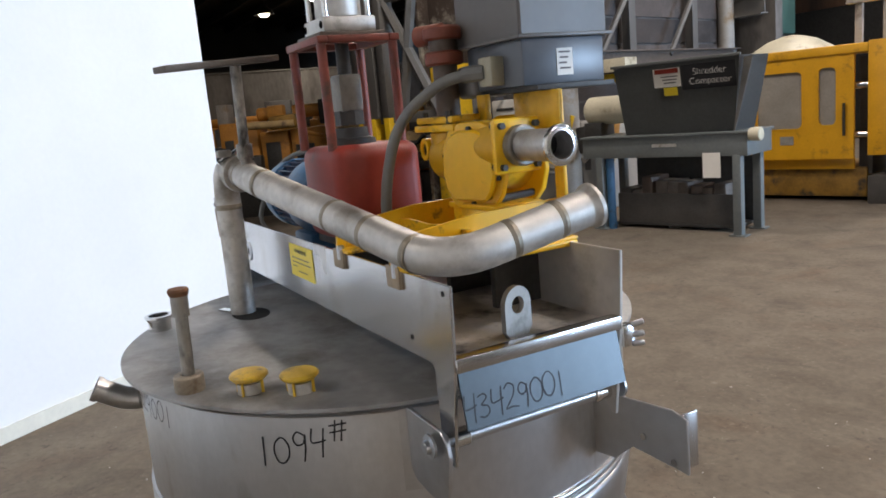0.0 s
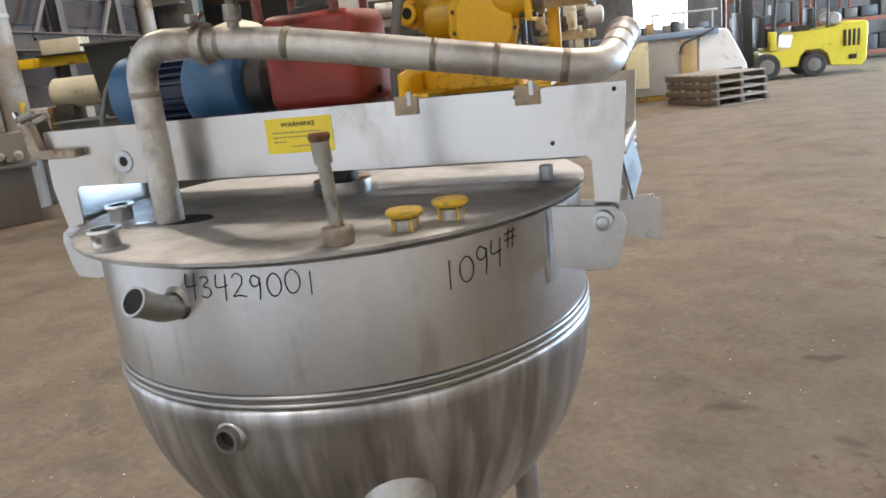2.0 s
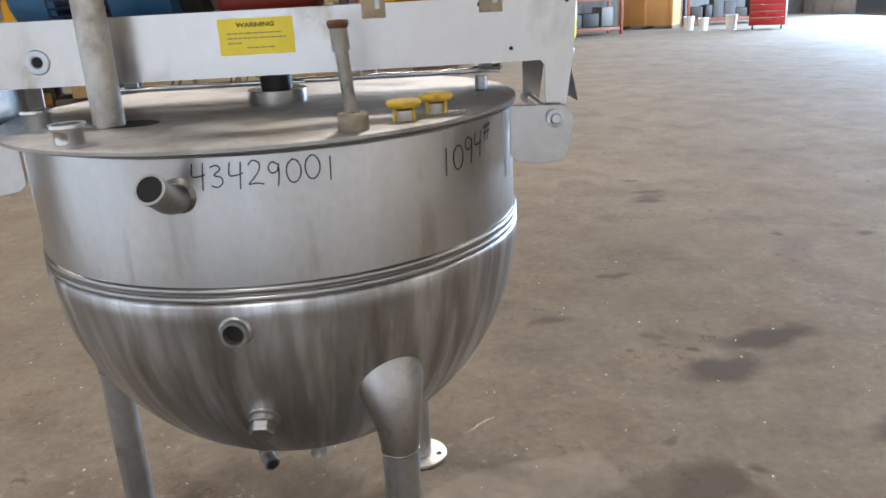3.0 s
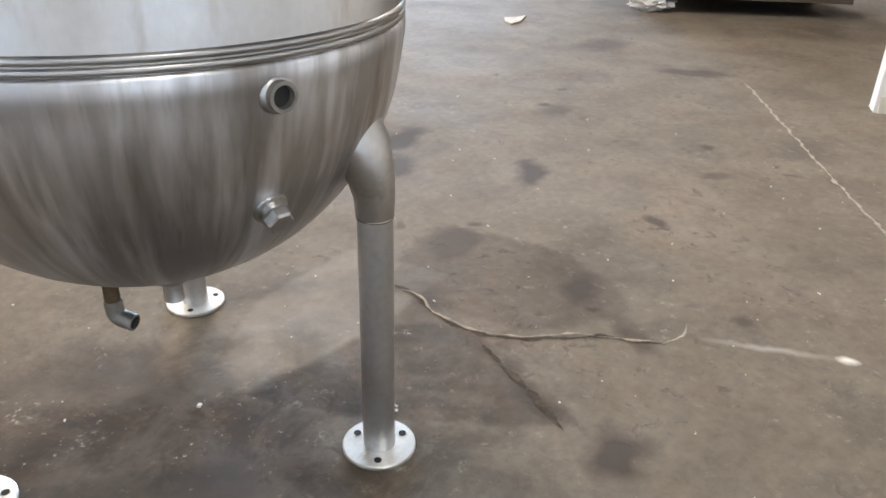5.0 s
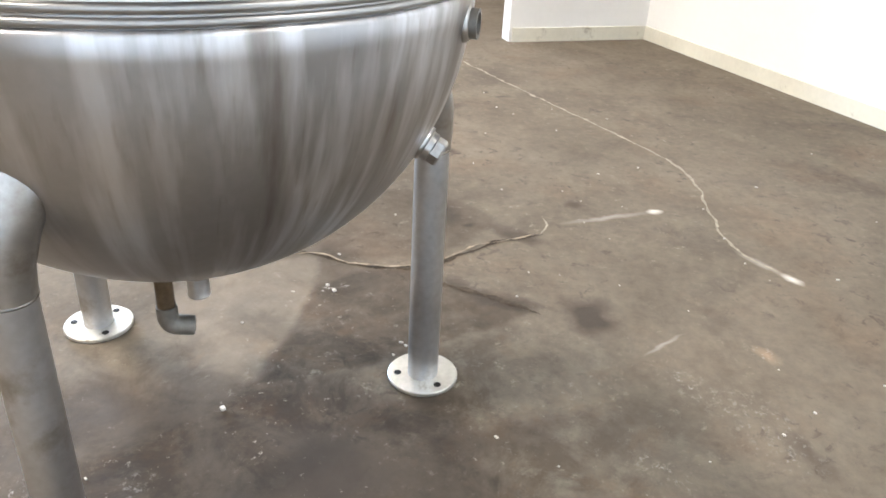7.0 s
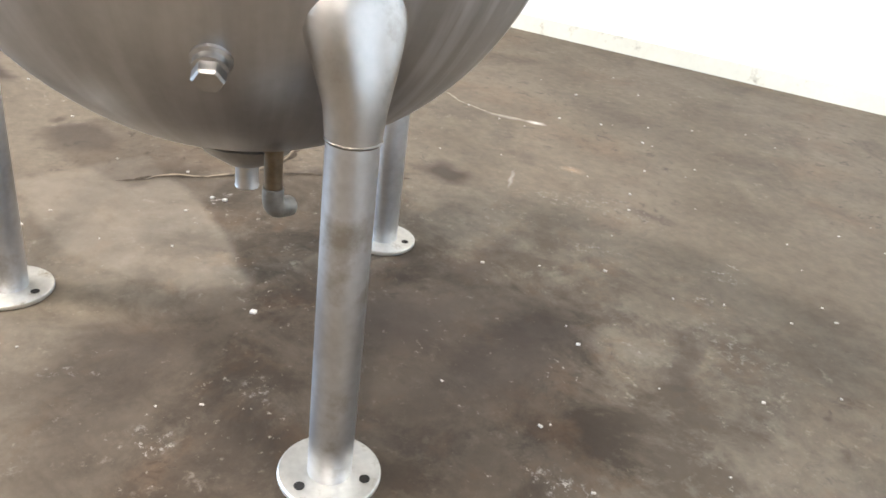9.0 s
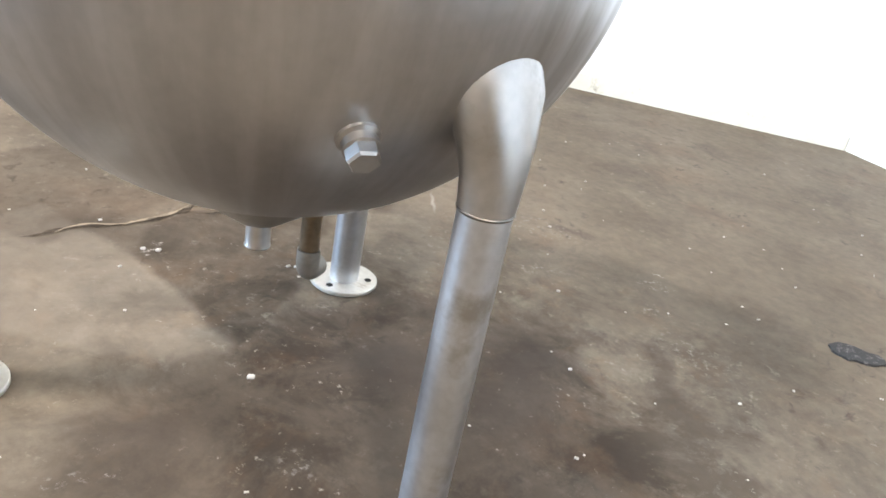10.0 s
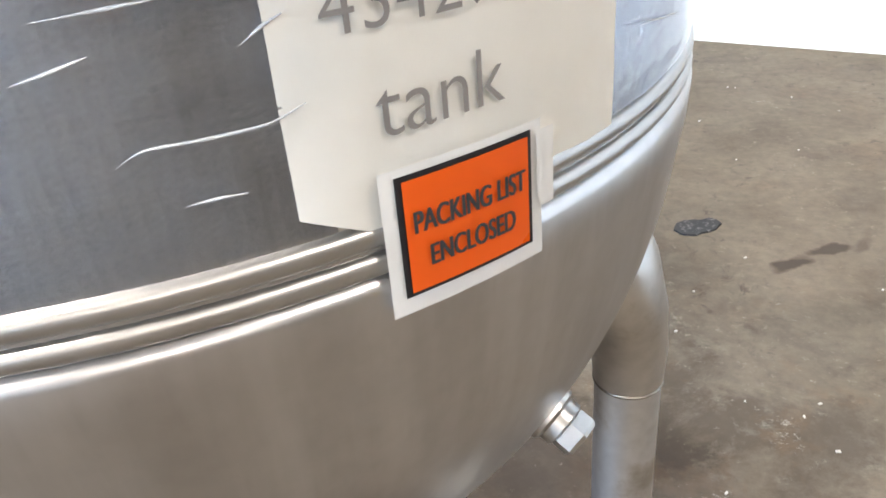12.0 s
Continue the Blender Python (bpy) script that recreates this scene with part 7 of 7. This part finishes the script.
part("rating_plate", span((0.72, -0.046, 0.975), (1.02, -0.041, 1.01)), ALU, sh)
part("hung_paper", span((1.33, -0.055, 0.63), (1.53, -0.05, 0.90)), PAPER, sh, "white paper taped to the table")
part("blue_pipe", rod((0.10, 0.05, 0.0), (0.10, 0.05, 0.85), 0.05, seg=14), BLUEPAINT, sh)
part("gear_motor", rod((-0.35, 0.35, 1.42), (0.25, 0.35, 1.42), 0.17, seg=24, bevel=0.03), CREAM, sh)
part("motor_stand", span((-0.35, 0.2, 1.1), (-0.1, 0.5, 1.28), 0.01), IRON, sh)

# yellow injection machine
im = thing("injection_machine", "yellow injection moulding machine with windowed sliding guard", "machine", -5.0, 8.2, 0, 16)
def guard(name, x0, z0, x1, z1, wins, parent, mat, thick=0.05, y=0.0):
    """A sheet guard built round its windows, each window with a pane set back."""
    xs = sorted({x0, x1, *[w[0] for w in wins], *[w[2] for w in wins]})
    bm = bmesh.new()
    for a, b in zip(xs, xs[1:]):
        cut = [w for w in wins if w[0] <= a and w[2] >= b]
        spans_z = [(z0, z1)] if not cut else [(z0, cut[0][1]), (cut[0][3], z1)]
        for c, d in spans_z:
            span((a, y, c), (b, y + thick, d), bm=bm)
    bmesh.ops.remove_doubles(bm, verts=bm.verts[:], dist=0.0005)
    ob = part(name, bm, mat, parent, smooth=False)
    for w in wins:
        frame_bm = bmesh.new()
        cx, cz, hx, hz = (w[0] + w[2]) / 2, (w[1] + w[3]) / 2, (w[2] - w[0]) / 2, (w[3] - w[1]) / 2
        rr = 0.07
        loop_o, loop_i = [], []
        for sx, sz, a0 in ((1, 1, 0), (-1, 1, 90), (-1, -1, 180), (1, -1, 270)):
            for k in range(5):
                a = radians(a0 + 22.5 * k)
                loop_i.append((cx + sx * (hx - rr) + rr * math.cos(a) * 0.9, cz + sz * (hz - rr) + rr * math.sin(a) * 0.9))
                loop_o.append((cx + sx * (hx + 0.015), cz + sz * (hz + 0.015)))
        vo = [frame_bm.verts.new((x, y - 0.006, z)) for x, z in loop_o]
        vi = [frame_bm.verts.new((x, y - 0.006, z)) for x, z in loop_i]
        vj = [frame_bm.verts.new((x, y + 0.03, z)) for x, z in loop_i]
        for k in range(len(vo)):
            j = (k + 1) % len(vo)
            for q in ((vo[k], vo[j], vi[j], vi[k]), (vi[k], vi[j], vj[j], vj[k])):
                if len({v.co.to_tuple(5) for v in q}) >= 3:
                    try:
                        frame_bm.faces.new(q)
                    except ValueError:
                        pass
        bmesh.ops.remove_doubles(frame_bm, verts=frame_bm.verts[:], dist=0.0005)
        part("window_frame", frame_bm, mat, ob)
        part("pane", span((w[0], y + 0.032, w[1]), (w[2], y + 0.04, w[3])), SMOKEGLASS, ob, "smoky scratched window pane")
    return ob
guard("sliding_guard", -1.05, 0.56, 0.64, 1.84, [(-0.56, 0.95, 0.03, 1.68), (0.22, 0.98, 0.44, 1.70)], im, IMMYEL)
part("handle", rod((0.535, -0.03, 0.85), (0.535, -0.03, 1.25), 0.018, seg=10), IRON, im)
part("data_plate", span((-0.25, -0.006, 0.75), (-0.08, -0.002, 0.86)), ALU, im)
part("top_cover", span((-1.1, -0.03, 1.84), (0.80, 1.0, 1.95), 0.015), IMMYEL, im)
part("lower_guard", span((-0.95, 0.10, 0.42), (0.62, 0.14, 0.56), 0.004), IMMYEL, im)
part("base", span((-1.2, 0.16, 0.06), (0.75, 1.2, 0.44), 0.02), DARKYEL, im, "dark grimy yellow base")
part("platen", span((0.64, 0.20, 0.35), (0.80, 0.95, 1.8), 0.01), MACHDARK, im)
for z in (0.85, 1.45):
    part("tie_bar", rod((0.45, 0.10, z), (1.0, 0.10, z), 0.045, seg=16), BRIGHT, im)
part("narrow_guard", span((0.80, -0.02, 0.60), (1.03, 0.9, 1.97), 0.01), IMMYEL, im)
tan = part("tan_panel", span((1.03, -0.07, 0.36), (1.22, 0.1, 1.72), 0.01), TAN, im, "tan control panel")
part("tan_window", span((1.07, -0.076, 1.18), (1.17, -0.071, 1.58)), BLACKIN, tan)
guard("small_guard", 1.26, 1.20, 1.64, 1.64, [(1.38, 1.26, 1.56, 1.55)], im, IMMYEL, y=-0.03)
part("upper_box", span((1.24, 0.05, 1.64), (1.60, 0.6, 1.95), 0.01), RUSTYEL, im)
part("grey_cabinet", span((1.24, 0.04, 0.33), (1.86, 0.8, 1.20), 0.008), MACHDARK, im, "dark grey side cabinet")
part("foot_block", span((0.80, 0.0, 0.0), (1.22, 0.9, 0.35), 0.01), MACHDARK, im)
part("skid", span((1.2, 0.05, 0.08), (1.95, 0.6, 0.2), 0.006), TAN, im)
part("hopper_cone", lathe([(0.55, 1.95), (0.30, 2.10), (0.10, 2.16), (0, 2.17)], 28, m=pose(-0.30, 0.55, 0)), CREAM, im, "pale cone hopper lid")
rk = part("light_tower", span((0.52, 0.4, 1.95), (0.60, 0.48, 2.50)), PALEGREY, im)
part("light_tower_post", span((0.84, 0.4, 1.95), (0.92, 0.48, 2.50)), PALEGREY, rk)
part("tower_head", slab([(0.42, 2.45), (0.98, 2.45), (0.98, 2.56), (0.85, 2.66), (0.5, 2.66)], 0.16, pose(0, 0.52, 0) @ XZ), PALEGREY, rk)

# beige injection machine behind
be = thing("beige_machine", "long beige injection moulding machine with cream panels and grimy rails", "machine", -3.9, 10.5, 0, 16)
part("bed", span((-0.15, 0.05, 0.16), (3.50, 1.2, 1.20), 0.015), BEIGE, be)
part("plinth", span((-0.1, 0.12, 0.0), (3.45, 1.1, 0.16)), IRON, be)
for a, b, z0, z1 in ((0.05, 0.85, 0.25, 0.95), (1.60, 2.12, 0.18, 0.90), (2.36, 3.06, 0.25, 1.02), (0.92, 1.5, 0.25, 0.95)):
    part("cream_panel", span((a, 0.035, z0), (b, 0.05, z1), 0.004), CREAMPANEL, be)
part("bed_rail", span((-0.15, 0.0, 1.165), (3.50, 0.10, 1.215), 0.004), TAN, be)
part("rear_rail", span((-0.6, 0.9, 1.70), (3.4, 1.0, 1.80), 0.004), IRON, be)
rn = random.Random(17)
for k in range(14):
    x = -0.1 + 0.25 * k
    part("top_block", box((x, rn.uniform(0.15, 0.45), 1.215 + 0.09), (rn.uniform(0.08, 0.2), 0.2, 0.18 + 0.2 * rn.random() ** 2), 0.012), rn.choice((BEIGE, TAN, IRON, MACHDARK2, CREAM, RUSTDARK)), be)
for k in range(9):
    x = -0.1 + 0.28 * k
    part("cross_pipe", rod((x, 0.06, rn.uniform(1.25, 1.5)), (x + rn.uniform(0.2, 0.6), 0.08, rn.uniform(1.25, 1.55)), 0.02, seg=8), rn.choice((IRON, TAN, MACHDARK2, PALEGREY)), be)
for z in (1.55, 1.66):
    part("guide_rail", rod((-0.5, 0.55, z), (2.3, 0.55, z), 0.022, seg=8), MACHDARK2, be)
for k in range(5):
    part("rail_post", rod((-0.4 + 0.62 * k, 0.56, 1.2), (-0.4 + 0.62 * k, 0.56, 1.72), 0.02, seg=8), IRON, be)
for k in range(8):
    x = 2.5 + 0.11 * k
    part("unit_fitting", box((x, 0.06, 1.52 + 0.05 * (k % 3)), (0.06, 0.1, 0.10 + 0.03 * (k % 2)), 0.012), (IRON, TAN, CREAM, MACHDARK)[k % 4], be)
for x in (0.35, 0.95):
    part("small_block", span((x, 0.1, 1.21), (x + 0.42, 0.5, 1.38), 0.01), BEIGE, be)
part("moving_platen", span((1.50, 0.12, 1.21), (1.66, 0.9, 1.62), 0.01), BEIGE, be)
part("fixed_platen", span((1.10, 0.15, 1.21), (1.22, 0.9, 1.55), 0.01), BEIGE, be)
for y in (0.2, 0.7):
    part("tie_bar", rod((0.6, y, 1.42), (2.3, y, 1.42), 0.05, seg=14), TAN, be)
part("blue_toggle", span((1.72, 0.15, 1.22), (2.28, 0.7, 1.50), 0.02), BLUEGREY, be)
part("hose_bundle", span((2.22, 0.05, 1.15), (2.46, 0.5, 1.75), 0.05), IRON, be)
for k in range(7):
    rr = random.Random(k)
    part("hose", sweep(bend([(1.9 + 0.08 * k, 0.1, 1.25), (1.85 + 0.1 * k, -0.05, 1.75 + rr.uniform(-0.1, 0.2)), (2.35, 0.0, 1.7), (2.38 + 0.02 * k, -0.03, 0.5)], 0.2), 0.022, 8), IRON, be)
inj = part("injection_unit", span((2.45, 0.1, 1.36), (3.42, 0.9, 1.50), 0.02), BEIGE, be, "beige injection unit")
part("unit_head", span((2.45, 0.1, 1.50), (2.62, 0.9, 1.92), 0.03), BEIGE, inj)
part("barrel", rod((2.6, 0.45, 1.66), (3.35, 0.45, 1.66), 0.09, seg=18), MACHDARK, inj)
part("unit_tail", span((3.0, 0.2, 1.50), (3.15, 0.8, 1.98), 0.05), CREAM, inj)
part("unit_cap", rod((3.12, 0.45, 1.95), (3.34, 0.45, 1.95), 0.14, seg=20, bevel=0.03), CREAM, inj)
part("end_motor", rod((3.3, 0.5, 1.72), (3.62, 0.5, 1.72), 0.15, seg=20, bevel=0.03), PALEGREY, inj)
gan = part("gantry_beam", span((-0.9, 1.3, 1.92), (1.35, 1.5, 2.52), 0.01), PALEGREY, be, "pale grey gantry box")
part("gantry_window", span((-0.35, 1.28, 2.05), (0.55, 1.295, 2.38)), IRON, gan)
part("gantry_tank", rod((-0.2, 1.27, 2.2), (0.1, 1.27, 2.2), 0.13, seg=18), PALEGREY, gan)
part("gantry_post", span((-0.8, 1.3, 0.0), (-0.65, 1.45, 1.92)), PALEGREY, gan)
part("gantry_post", span((3.2, 1.6, 0.0), (3.35, 1.75, 2.6)), PALEGREY, gan)
part("blue_sheet", span((1.40, 1.55, 1.98), (3.32, 1.58, 2.55), 0.004), SKYSHEET, be, "light blue sheet panel behind the unit")
part("white_rail", span((0.58, 0.9, 2.56), (3.3, 1.0, 2.62), 0.006), WHITEMET, be, "long white overhead rail")
part("rail_hook", sweep(bend([(0.9, 0.95, 2.60), (0.55, 0.95, 2.55), (0.62, 0.95, 2.42), (1.5, 0.95, 2.5)], 0.08), 0.02, 8), IRON, be)
part("sack", lathe([(0.36, 2.58), (0.34, 2.72), (0.22, 2.92), (0, 2.98)], 20, m=pose(1.75, 1.2, 0)), WHITEMET, be, "white sack on top")
step = thing("step_stool", "small grey two-step tubular stool on the floor", "stool", -0.75, 11.0, 0, 32)
for x in (0.0, 0.62):
    part("side_frame", sweep(bend([(x, 0, 0.0), (x, 0, 0.28), (x, 0.25, 0.28), (x, 0.25, 0.55), (x, 0.5, 0.55), (x, 0.5, 0.0)], 0.03), 0.018, 8), PALEGREY, step)
for y, z in ((0.12, 0.28), (0.37, 0.55)):
    part("tread", span((0.0, y - 0.13, z - 0.012), (0.62, y + 0.13, z + 0.012), 0.004), PALEGREY, step)
part("foot_bar", rod((0, 0, 0.03), (0.62, 0, 0.03), 0.018, seg=8), PALEGREY, step)

# rolling ladder
ld = thing("rolling_ladder", "black tubular rolling ladder with narrow treads and a handrail", "ladder", -2.85, 8.15, 0, 22)
for y in (0.0, 0.62):
    part("base_rail", rod((0, y, 0.10), (1.85, y, 0.10), 0.018, seg=8), LADDERTUBE, ld)
    part("stringer", rod((0.12, y, 0.12), (1.25, y, 2.55), 0.018, seg=8), LADDERTUBE, ld)
    part("back_post", rod((1.75, y, 0.10), (1.45, y, 2.6), 0.016, seg=8), LADDERTUBE, ld)
    part("mid_post", rod((1.0, y, 0.10), (1.28, y, 2.5), 0.013, seg=8), LADDERTUBE, ld)
    part("handrail", sweep(bend([(0.25, y, 1.0), (1.1, y, 3.1), (1.6, y, 3.45), (1.6, y, 2.5)], 0.2), 0.014, 8), LADDERTUBE, ld)
    part("diagonal_brace", rod((0.55, y, 1.05), (1.72, y, 0.2), 0.011, seg=8), LADDERTUBE, ld)
    part("second_brace", rod((1.0, y, 0.2), (1.6, y, 1.4), 0.011, seg=8), LADDERTUBE, ld)
for x in (0.05, 1.8):
    part("cross_bar", rod((x, 0.0, 0.10), (x, 0.62, 0.10), 0.020, seg=8), LADDERTUBE, ld)
    for y in (0.0, 0.62):
        wheel = part("caster", rod((x, y - 0.02, 0.055), (x, y + 0.02, 0.055), 0.055, seg=14), RUBBER, ld)
for k in range(9):
    t = (k + 1) / 9.6
    x, z = 0.12 + 1.13 * t, 0.12 + 2.43 * t
    part("tread", span((x - 0.07, 0.02, z - 0.01), (x + 0.07, 0.60, z + 0.012), 0.003), LADDERTUBE, ld)
for k in range(4):  # thin side ties between stringer and back post
    t = 0.25 + 0.18 * k
    for y in (0.0, 0.62):
        part("side_tie", rod((0.12 + 1.13 * t, y, 0.12 + 2.43 * t), (1.75 - 0.30 * t, y, 0.10 + 2.5 * t), 0.009, seg=6), LADDERTUBE, ld)
part("chain_loop", sweep(bend([(1.60, 0.0, 2.9), (1.72, -0.06, 2.2), (1.70, -0.08, 1.2), (1.55, -0.05, 0.7)], 0.4), 0.012, 6), LADDERTUBE, ld)
part("platform", span((1.22, 0.0, 2.52), (1.62, 0.62, 2.55), 0.004), LADDERTUBE, ld)
part("notice", box((0.44, -0.032, 1.0), (0.11, 0.004, 0.32), 0, (0, 25, 0)), PAPER, ld, "white notice on the stringer")

# dark parts bin under the shredder table
pb = thing("parts_bin", "dark steel bin of worn machine parts under the shredder table", "bin", -5.72, 5.49, 0, 16)
part("bin_wall", span((0.12, 0.62, 0.05), (1.6, 0.66, 0.80), 0.006), IRON, pb)
part("bin_floor", span((0.12, 0.16, 0.04), (1.6, 0.62, 0.07), 0.004), IRON, pb)
part("bin_front", span((0.12, 0.16, 0.07), (1.6, 0.19, 0.42), 0.006), MACHDARK, pb)
rn = random.Random(4)
for k in range(9):
    x = 0.2 + 0.15 * k
    part("stored_part", box((x, 0.40, 0.07 + rn.uniform(0.18, 0.3)), (0.15, 0.36, rn.uniform(0.36, 0.58)), 0.02, (0, 0, rn.uniform(-12, 12))), rn.choice((IRON, MACHDARK, RUSTDARK, BRASS, VALVEDARK)), pb)
